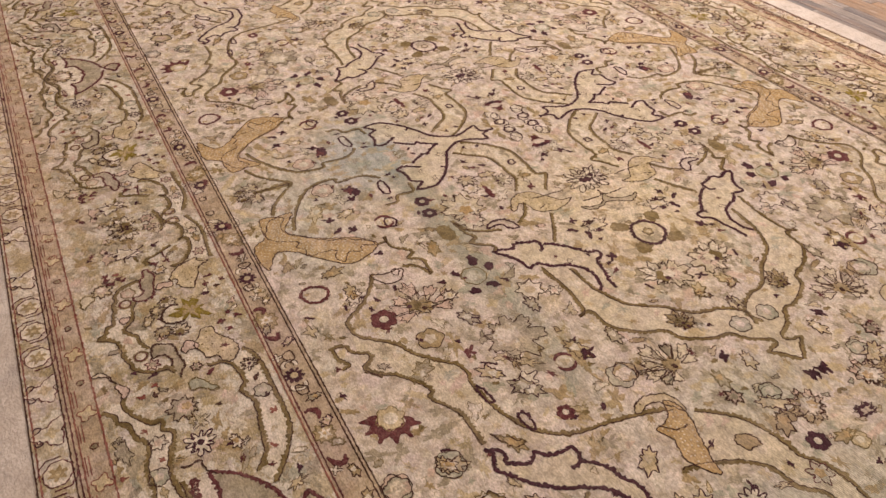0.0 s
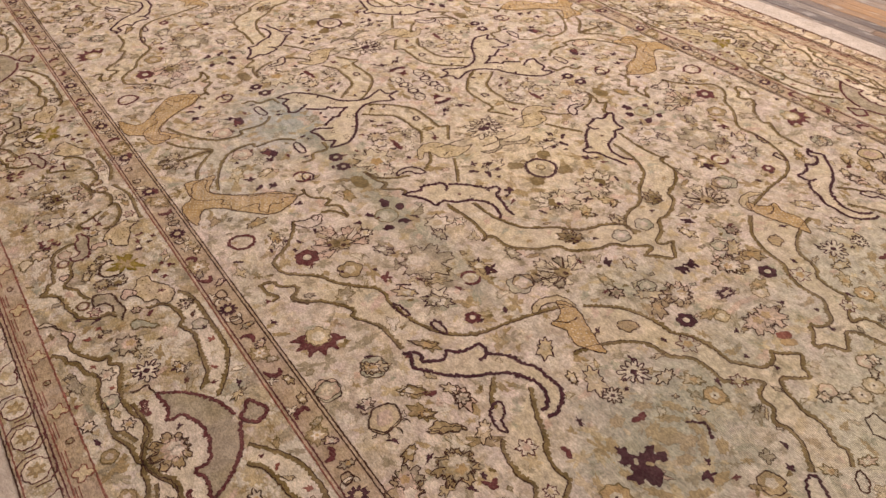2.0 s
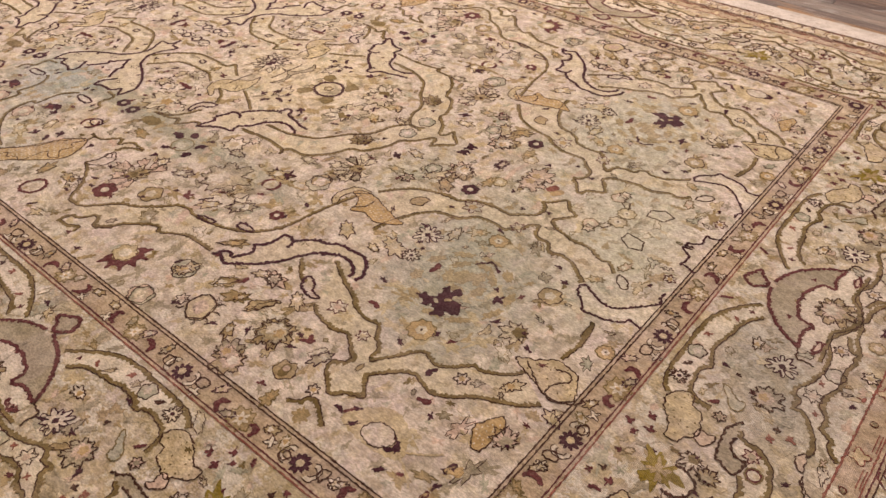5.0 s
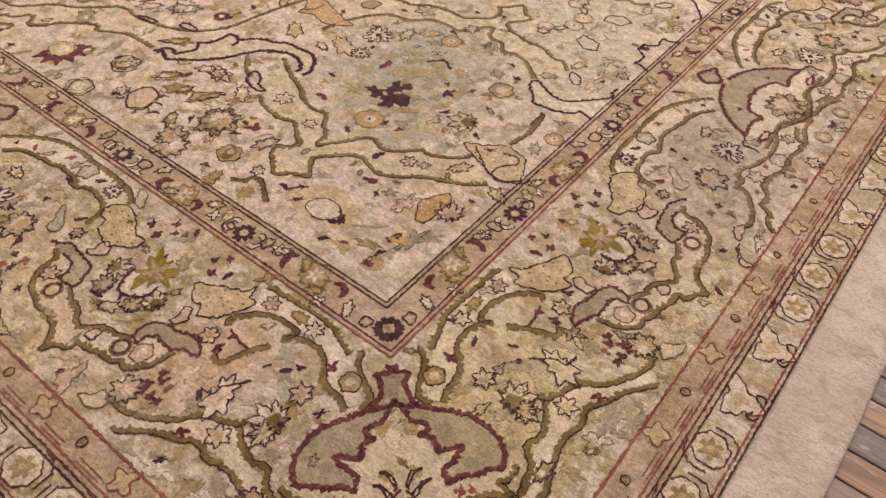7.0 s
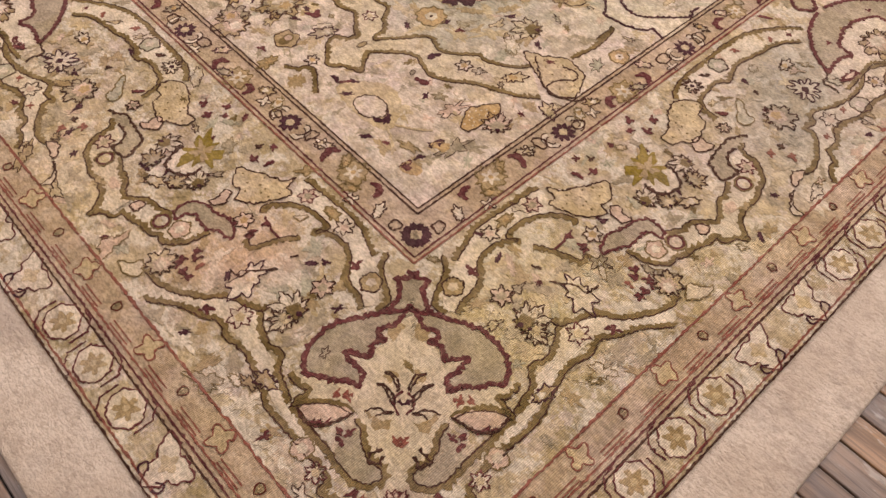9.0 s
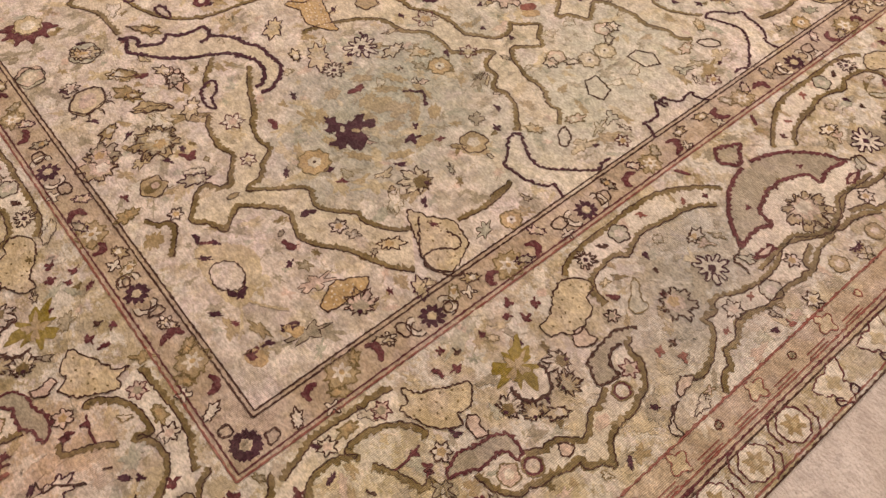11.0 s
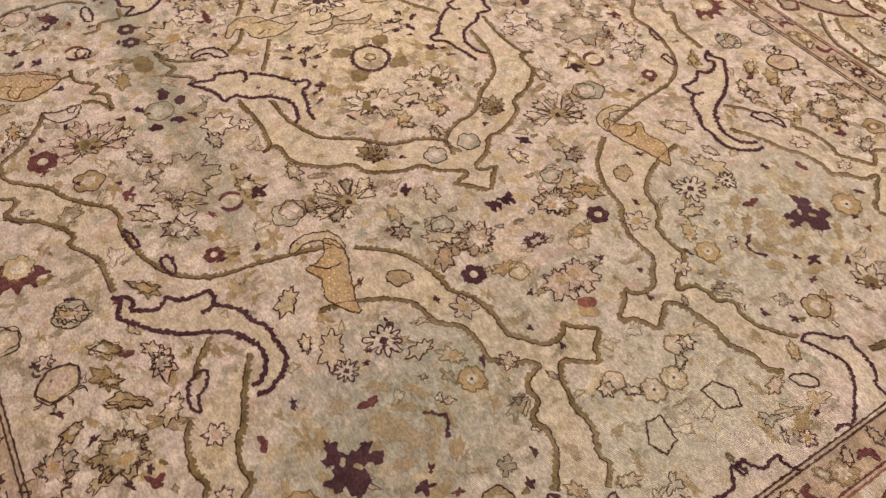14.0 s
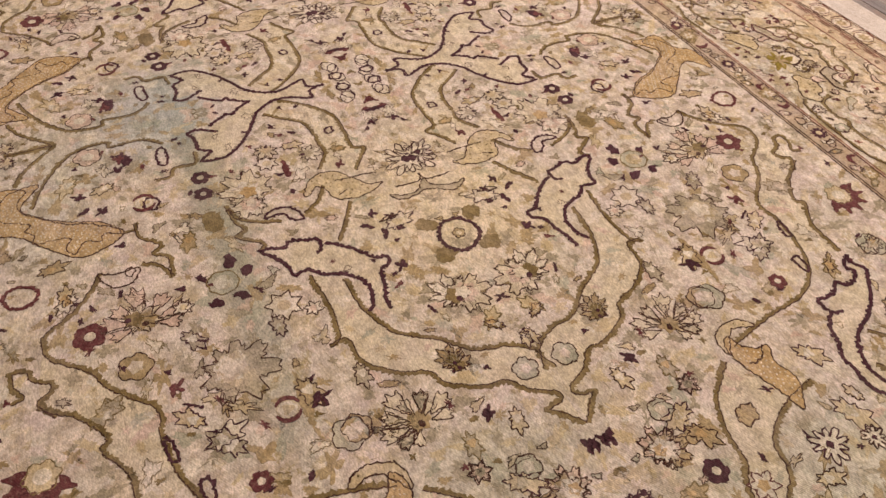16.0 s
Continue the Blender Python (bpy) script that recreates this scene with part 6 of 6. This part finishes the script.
# gold leaf with its curled cap
patch(FIELD, SAND, BROWN, 70.8, 105.3, 73.8, 107.8, 77.5, 108.1, 81.9, 106.1, 83.2, 102.7, 82.5, 99.6, 80.3, 102.6, 77.7, 105.4, 74.4, 105.5, 72.0, 104.3)
patch(FIELD, GOLD, BROWN, 79.8, 104.6, 82.2, 101.7, 81.9, 96.7, 80.1, 91.3, 78.2, 85.6, 77.1, 81.2, 74.6, 84.0, 72.5, 88.0, 73.1, 91.3, 73.9, 94.4, 72.0, 98.4, 75.3, 99.0, 78.1, 101.2)
# heart of the corner shield: a fan of double petals over a small dark diamond
line(CORNER, BROWN, 3, -26.5, -24.4, -26.0, -22.5, -25.7, -20.9, -25.8, -19.1)
line(CORNER, BROWN, 3, -25.9, -24.1, -25.2, -22.4, -25.1, -20.6, -25.8, -19.1)
line(CORNER, BROWN, 3, -24.3, -22.7, -23.6, -21.5, -23.2, -20.0, -23.6, -18.5)
line(CORNER, BROWN, 3, -23.9, -22.8, -23.1, -21.7, -22.6, -20.1, -23.6, -18.5)
line(CORNER, BROWN, 3, -27.4, -25.1, -28.1, -23.7, -29.3, -22.5, -30.8, -21.7)
line(CORNER, BROWN, 3, -27.7, -25.4, -28.2, -24.5, -29.1, -23.8, -30.1, -23.8)
line(CORNER, MAROON, 4, -23.8, -23.1, -25.1, -23.1, -26.3, -23.7, -26.8, -25.0, -26.9, -26.2)
patch(CORNER, PLUM, None, -24.7, -24.0, -25.6, -24.1, -25.8, -25.1, -24.9, -25.0)
cord(CORNER, BROWN, 4, -33.5, -29.7, -35.0, -30.2, -35.3, -29.1, -35.6, -28.5, -34.4, -28.3, -33.0, -28.6)
leaflet(CORNER, RUST, 1.4, -30.2, -29.5)
bloom_six(CORNER, 2.4, -37.1, -36.4)
leaflet(CORNER, RUST, 1.2, -32.3, -16.1)
leaflet(CORNER, MAROON, 1.1, -36.1, -21.7)

# cup under the corner shield, its side wings and ovals
patch(CORNER, FAWN, None, -18.0, -28.5, -15.8, -30.0, -13.3, -31.7, -10.8, -33.5, -8.9, -33.8, -7.9, -35.6, -11.0, -35.6, -12.7, -35.1, -12.7, -37.9, -14.6, -35.4, -17.1, -33.1, -20.0, -31.9, -22.1, -32.3)
vine(CORNER, -1, -7.6, -35.9, -10.8, -35.8, -12.5, -35.3, -12.7, -38.3, -13.3, -39.7)
patch(CORNER, PINK, None, -20.5, -32.4, -18.6, -33.2, -16.2, -34.9, -14.4, -37.2, -14.1, -38.6, -16.1, -38.8, -18.4, -37.5, -19.7, -34.8)
patch(CORNER, MAROON, None, -19.2, -35.0, -18.3, -36.4, -17.0, -37.3, -15.2, -37.5, -15.2, -38.5, -17.1, -38.9, -18.8, -38.0, -19.2, -36.7)
vine(CORNER, 1, -20.7, -32.2, -18.6, -32.8, -16.2, -34.3, -14.2, -36.4, -13.0, -38.5)
line(CORNER, BROWN, 4, -20.7, -32.5, -20.1, -34.6, -19.4, -36.8, -17.7, -38.8, -15.3, -39.2, -13.7, -38.7)
patch(CORNER, TAUPE, None, -22.9, -32.6, -25.0, -33.7, -27.0, -34.9, -29.4, -35.1, -31.6, -35.1, -32.6, -36.1, -32.0, -38.0, -30.3, -39.4, -27.9, -40.0, -24.9, -39.5, -23.2, -37.4, -22.7, -34.3)
vine(CORNER, -1, -21.9, -32.5, -24.1, -33.1, -26.7, -34.8, -28.9, -35.1, -31.1, -34.9, -32.6, -35.4, -32.6, -37.3, -31.2, -39.1, -28.9, -40.0, -26.4, -39.9, -24.1, -39.7, -19.5, -39.7, -15.5, -39.4, -13.0, -39.4)
leaflet(CORNER, MAROON, 1.2, -23.1, -35.1)
leaflet(CORNER, MAROON, 1.1, -23.1, -37.1)
leaflet(CORNER, RUST, 1.5, -17.6, -31.1)
leaflet(CORNER, MAROON, 1.5, -31.3, -41.0)
leaflet(CORNER, RUST, 1.2, -32.9, -40.4)
patch(CORNER, OCHRE, None, -17.7, -12.4, -15.5, -12.4, -15.4, -13.9, -17.4, -15.2, -18.6, -14.5)
patch(CORNER, OCHRE, None, -24.2, -19.0, -22.4, -18.9, -22.2, -20.1, -23.7, -20.8)
patch(CORNER, OCHRE, None, -30.4, -22.0, -29.9, -24.3, -28.9, -25.8, -30.2, -26.6, -31.4, -25.1)
patch(CORNER, TAUPE, None, -31.2, -26.3, -29.5, -26.7, -29.1, -28.1, -30.2, -28.7, -31.4, -27.8)

# more of the drawing between the vines
line(FIELD, BROWN, 3.4, 73.4, 99.1, 76.3, 96.1, 80.0, 95.9)
line(FIELD, BROWN, 3.4, 99.0, 189.6, 102.1, 190.9)
line(FIELD, BROWN, 3.4, 39.3, 182.7, 40.6, 184.0, 42.1, 183.0, 40.6, 181.0, closed=True)
line(FIELD, BROWN, 3.4, 112.2, 194.9, 108.1, 195.6, 100.2, 195.8)
bloom_leaf(FIELD, 4, 28.8, 142.4)
bloom_leaf(FIELD, 3.4, 50.4, 155.4)
bloom_star(FIELD, 3, 50.5, 165.7)
bloom_leaf(FIELD, 3, 70.1, 150.4)
bloom_leaf(FIELD, 3, 98.4, 103.9)
bloom_six(FIELD, 3, 97.1, 97.3)
bloom_leaf(FIELD, 4, 103.9, 91.5)
bloom_leaf(FIELD, 4, 110.0, 173.2)
bloom_leaf(FIELD, 4, 30.2, 222.9)
bloom_five(FIELD, 4, 36.9, 233.7)
bloom_leaf(FIELD, 3, 39.4, 217.7)
bloom_leaf(FIELD, 3.4, 22.6, 191.0)
bloom_palm(FIELD, 4, 9.9, 79.4)
bloom_palm(FIELD, 5, 22.3, 74.2)
bloom_leaf(FIELD, 4, 35.7, 91.8)
patch(FIELD, OCHRE, BROWN, 21.8, 87.5, 25.1, 86.7, 29.1, 84.4, 30.3, 82.6, 26.7, 84.4, 24.1, 85.7)
patch(FIELD, OCHRE, None, 35.4, 87.7, 36.8, 88.0, 36.4, 85.4, 34.9, 83.9)
patch(FIELD, OCHRE, BROWN, 23.7, 102.2, 26.4, 102.6, 28.6, 99.9, 28.6, 98.2, 25.9, 99.4)
patch(FIELD, OCHRE, None, 24.4, 102.6, 27.6, 101.4, 29.3, 98.7, 27.8, 97.3, 25.0, 99.1)
patch(FIELD, OCHRE, BROWN, 22.4, 88.1, 26.4, 88.6, 29.7, 83.5, 25.9, 84.8)
patch(FIELD, OCHRE, BROWN, 35.2, 116.5, 38.8, 113.5, 41.1, 110.6, 37.9, 111.1)
vine(FIELD, -1, 71.6, 14.5, 78.1, 15.1)
bloom_gold(FIELD, 3, 120.9, 32.3)
bloom_leaf(FIELD, 2, 117.2, 34.3)
bloom_six(FIELD, 2.6, 112.4, 37.6)
bloom_leaf(FIELD, 2.2, 93.6, 23.1)
bloom_leaf(FIELD, 2.4, 102.8, 20.0)
bloom_six(CORNER, 2.2, -24.6, -43.2)
bloom_five(CORNER, 2.0, -19.9, -42.4)
vine(FIELD, 1, 10.6, 153.1, 13.2, 153.9, 11.4, 157.2, 11.4, 161.3, 14.7, 160.7, 15.8, 157.8, 19.7, 155.1, 18.4, 152.5, 16.4, 151.0, 19.4, 146.1)
leaflet(BORDER, MAROON, 1.6, 22.6, -23.7)
leaflet(BORDER, MAROON, 1.4, 25.8, -38.2)
leaflet(BORDER, MAROON, 1.4, 24.5, -34.9)
leaflet(BORDER, MAROON, 1.4, 21.9, -38.4)
crescent(BORDER, MAROON, 6, 24.1, -20.1, 21.9, -20.0, 19.6, -20.4, 17.5, -20.3)
line(BORDER, BROWN, 3.4, 18.0, -31.6, 15.1, -31.1, 14.7, -28.8, 11.6, -25.0)
bloom_spike(BORDER, 3.4, 1.6, -30.1)


# ---------------------------------------------------------------- outer guard: octagons and palmettes in a row
LONG = [lambda p, s=s: flip((p[1], p[0]), *s) for s in SIDES]
SHORT = [lambda p, s=s: flip(p, *s) for s in SIDES]


def octagon(to, x):
    """An outlined octagon with an olive flower, and its neck."""
    y = -0.600
    shape = smooth(round_shape(x, y, 0.034, lambda b: 1, 8, 0.39, 1.12), 0.005, True, False)
    flower = round_shape(x, y, 0.020, lambda b: 0.92 + 0.26 * math.cos(6 * b) + 0.10 * math.cos(15 * b), 48, 0.3)
    bloom(to, x, y, "octagon_flower", IVORY, [shape], MAROON, 0.0032, 2.0, [(OCHRE, [flower], 2.8), (SAND, [round_shape(x, y, 0.006, lambda b: 1, 9)], 3.4)])
    for f in to:
        for s in (-1, 1):
            hook = [f((x + s * 0.006, y - s * 0.042)), f((x + s * 0.030, y - s * 0.040)), f((x + s * 0.047, y - s * 0.022)), f((x + s * 0.047, y + s * 0.012))]
            ribbon("fine_line", ragged(smooth(hook, 0.005, soft=False)), 0.0030, MAROON, 2.9, rag=0.8, teeth=0.0020, period=0.010)


def sprig(to, x):
    """A pair of curled leaves with a blossom, between the octagons."""
    y = -0.598
    shape = round_shape(x, y, 0.040, lambda b: (0.8 + 0.25 * math.cos(3 * b)) * (1 + 0.09 * math.cos(9 * b)), 54, 0.6, 1.25)
    bloom(to, x, y, "palmette", IVORY, [shape], MAROON, 0.0030, 2.0, [(SAND, [round_shape(x, y, 0.014, lambda b: 1 + 0.3 * math.cos(4 * b), 24)], 2.8)])
    for s in (-1, 1):
        for f in to:
            curl = [f((x + s * 0.012, y - 0.030)), f((x + s * 0.026, y - 0.022)), f((x + s * 0.030, y - 0.036)), f((x + s * 0.018, y - 0.042))]
            ribbon("crescent", smooth(curl, 0.004), 0.0038, PLUM, 3.0, rag=0.4)


def rail_flower(to, x):
    y = -0.513
    shape = round_shape(x, y, 0.020, lambda b: 1 + 0.28 * math.cos(4 * b), 32, 0.4)
    bloom(to, x, y, "small_blossom", SAND, [shape], RUST, 0.003, 2.0)
    for s in (-1, 1):
        dot = round_shape(x + 0.112 * s, y, 0.009, lambda b: 1, 12)
        bloom(to, x, y, "small_blossom", SAND, [dot], RUST, 0.0028, 2.0)
        for f in to:
            for up in (0.006, 0.014):
                ribbon("fine_line", smooth([f((x + s * 0.03, y - up - 0.012)), f((x + s * 0.09, y - up - 0.012))], 0.01), 0.0028, RUST, 2.4, rag=0.5)


for to, length in ((SHORT, AX), (LONG, CY)):
    x = -0.585 if to is SHORT else -0.47
    k = 0
    while x < length:
        (sprig if k % 5 in (2, 3) and k > 2 else octagon)(to, x)
        x += 0.112 if k % 5 not in (1, 2, 3) else 0.15 if k % 5 == 2 else 0.13
        k += 1
    x = -0.32
    while x < length:
        rail_flower(to, x)
        x += 0.224

# long guard stripes past the first unit: rosettes on both sides of the middle
for f_x, f_y in ((0.0, CY - 0.135),):
    bloom_rosette(FIELD, 3.1, f_x * 100, f_y * 100)

# ---------------------------------------------------------------- small woven filling between the figures
fill_rng = random.Random(11)
cells = {}
for p in taken:
    cells.setdefault((int(p[0] // 0.05), int(p[1] // 0.05)), []).append(p)


def free_at(x, y, gap):
    i, j = int(x // 0.05), int(y // 0.05)
    return all(math.dist((x, y), q) > gap for a in (-1, 0, 1) for b in (-1, 0, 1) for q in cells.get((i + a, j + b), ()))


def add_cell(x, y):
    cells.setdefault((int(x // 0.05), int(y // 0.05)), []).append((x, y))


def petal_shape(x, y, r, t, rng):
    n, b0, b1 = rng.choice((2, 3, 3, 4, 5, 6)), rng.random() * 3, rng.random() * 6
    deep, fine = rng.uniform(0.15, 0.36), rng.uniform(0.04, 0.16)
    return round_shape(x, y, r, lambda b: 0.75 + deep * math.cos(n * b + b0) + fine * math.cos(7 * b + b1) + 0.14 * math.cos(11 * b + b0), 34, t, rng.uniform(1.2, 2.6))


soft, marks, lines, tendrils = {}, {}, {}, []
for region in ("field", "border"):
    x0, y0, x1, y1 = (0.06, 0.06, AX, CY) if region == "field" else (-0.48, -0.48, AX, CY)
    tries = 3000 if region == "field" else 7000
    for _ in range(tries):
        x, y = fill_rng.uniform(x0, x1), fill_rng.uniform(y0, y1)
        if region == "border" and x > -0.06 and y > -0.06:
            continue
        r = fill_rng.choice((0.008, 0.010, 0.013, 0.017, 0.021))
        if not free_at(x, y, 0.011 + r * 0.75):
            continue
        add_cell(x, y)
        t = fill_rng.random() * 6.28
        mat = fill_rng.choice((IVORY, OCHRE, TAUPE, SAND, PINK, TAUPE, TAUPE, SAND, BEIGE, IVORY, OCHRE, BEIGE, GREY))
        shape = petal_shape(x, y, r, t, fill_rng)
        kind = fill_rng.random()
        for s in SIDES:
            copy = [flip(p, *s) for p in shape]
            soft.setdefault((mat, region), []).append(copy)
            if kind < 0.07:
                lines.setdefault((BROWN, region), []).append(copy)
            elif kind < 0.13:
                lines.setdefault((OLIVE, region), []).append(copy)
        if 0.5 < kind < 0.75:
            bend = fill_rng.uniform(-0.8, 0.8)
            arc = [(x + 0.055 * (k / 8 - 0.5) * math.cos(t + bend * k / 8), y + 0.055 * (k / 8 - 0.5) * math.sin(t + bend * k / 8)) for k in range(9)]
            for s in SIDES:
                tendrils.append([flip(p, *s) for p in arc])
        if kind > 0.88:
            shade = fill_rng.choice((MAROON, PLUM, PLUM, OLIVE))
            dark = petal_shape(x + 0.012, y + 0.006, 0.0075, t + 1, fill_rng)
            for s in SIDES:
                marks.setdefault((shade, region), []).append([flip(p, *s) for p in dark])
for (mat, region), shapes in soft.items():
    tagged(islands("woven_filling", shapes, mat, 1.4), kind="stuff")
for (mat, region), shapes in marks.items():
    tagged(islands("woven_speckle", shapes, mat, 2.0), kind="stuff")


def many_lines(name, outlines, width, mat, layer, closed=True):
    """Fine closed outlines, joined into one mesh."""
    verts, faces = [], []
    for pts in outlines:
        k, n = len(verts), len(pts)
        for i, (x, y) in enumerate(pts):
            a, c = pts[i - 1 if i or closed else 0], pts[(i + 1) % n if closed or i + 1 < n else i]
            dx, dy = c[0] - a[0], c[1] - a[1]
            d = math.hypot(dx, dy) or 1
            w = width * (0.5 + 0.35 * noise.noise((x * 190, y * 190, 3)))
            for off in (w, -w):
                verts.append(top(x - dy / d * off, y + dx / d * off, layer))
        faces += [(k + 2 * i, k + 2 * i + 1, k + 2 * ((i + 1) % n) + 1, k + 2 * ((i + 1) % n)) for i in range(n if closed else n - 1)]
    ob = mesh_ob(name, verts, faces, mat, rug)
    bm = bmesh.new()
    bm.from_mesh(ob.data)
    for fc in bm.faces:
        fc.normal_update()
        if fc.normal.z < 0:
            fc.normal_flip()
    bm.to_mesh(ob.data)
    bm.free()
    return tagged(ob, kind="stuff")


for (mat, region), shapes in lines.items():
    many_lines("woven_outline", shapes, 0.0019, mat, 2.1)
many_lines("woven_tendril", tendrils, 0.0024, TAUPE, 1.35, False)


# ---------------------------------------------------------------- floorboards
board_rng = random.Random(5)
BOARD = 0.0665
shared, rest_v, rest_f = {}, [], []
x = ROOM_X0
while x < ROOM_X1:
    y = ROOM_Y0 - board_rng.uniform(0, 1.5)
    while y < ROOM_Y1:
        length = board_rng.choice((0.9, 1.3, 1.7, 2.1))
        y0, y1 = max(y, ROOM_Y0), min(y + length, ROOM_Y1)
        mid = (y0 + y1) / 2
        y += length
        if y1 - y0 < 0.05:
            continue
        under = -0.70 < x < FX1 + 0.62 and y0 > -0.70 and y1 < FY1 + 0.70
        if under:
            continue
        near = (-1.4 < x < 1.3 and -2.2 < mid < 0.2) or (3.1 < x < 4.9 and -0.6 < mid < 4.6)
        if near:
            key = round(y1 - y0, 2)
            if key not in shared:
                v, fc = box_data(0.0018, 0, -0.008, BOARD - 0.0018, key - 0.002, 0.0, 0.0016)
                me = bpy.data.meshes.new("plank")
                me.from_pydata(v, [], fc)
                me.materials.append(WOOD)
                shared[key] = me
            ob = new("plank", shared[key])
            ob.parent = floor
            ob.location = (x, y0, FLOOR_Z + board_rng.uniform(-0.0008, 0.0004))
        else:
            v, fc = box_data(x + 0.0010, y0, FLOOR_Z - 0.008, x + BOARD - 0.0010, y1 - 0.002, FLOOR_Z, 0.0012)
            k = len(rest_v)
            rest_v += v
            rest_f += [tuple(i + k for i in q) for q in fc]
    x += BOARD
tagged(mesh_ob("far_planks", rest_v, rest_f, WOOD, floor), kind="stuff")

# ---------------------------------------------------------------- dark chest at the far side of the room
chest = tagged(new("wooden_chest"), "dark red-brown wooden chest standing on the floorboards", "chest")
chest.location = (4.08, 0.36, FLOOR_Z)
box("body", -0.02, -0.62, 0.06, 0.44, 0.62, 0.60, DARK_WOOD, chest, 0.012)
box("lid", -0.04, -0.65, 0.60, 0.46, 0.65, 0.66, DARK_WOOD, chest, 0.012)
box("plinth", -0.03, -0.63, 0.0, 0.45, 0.63, 0.06, DARK_WOOD, chest, 0.006)
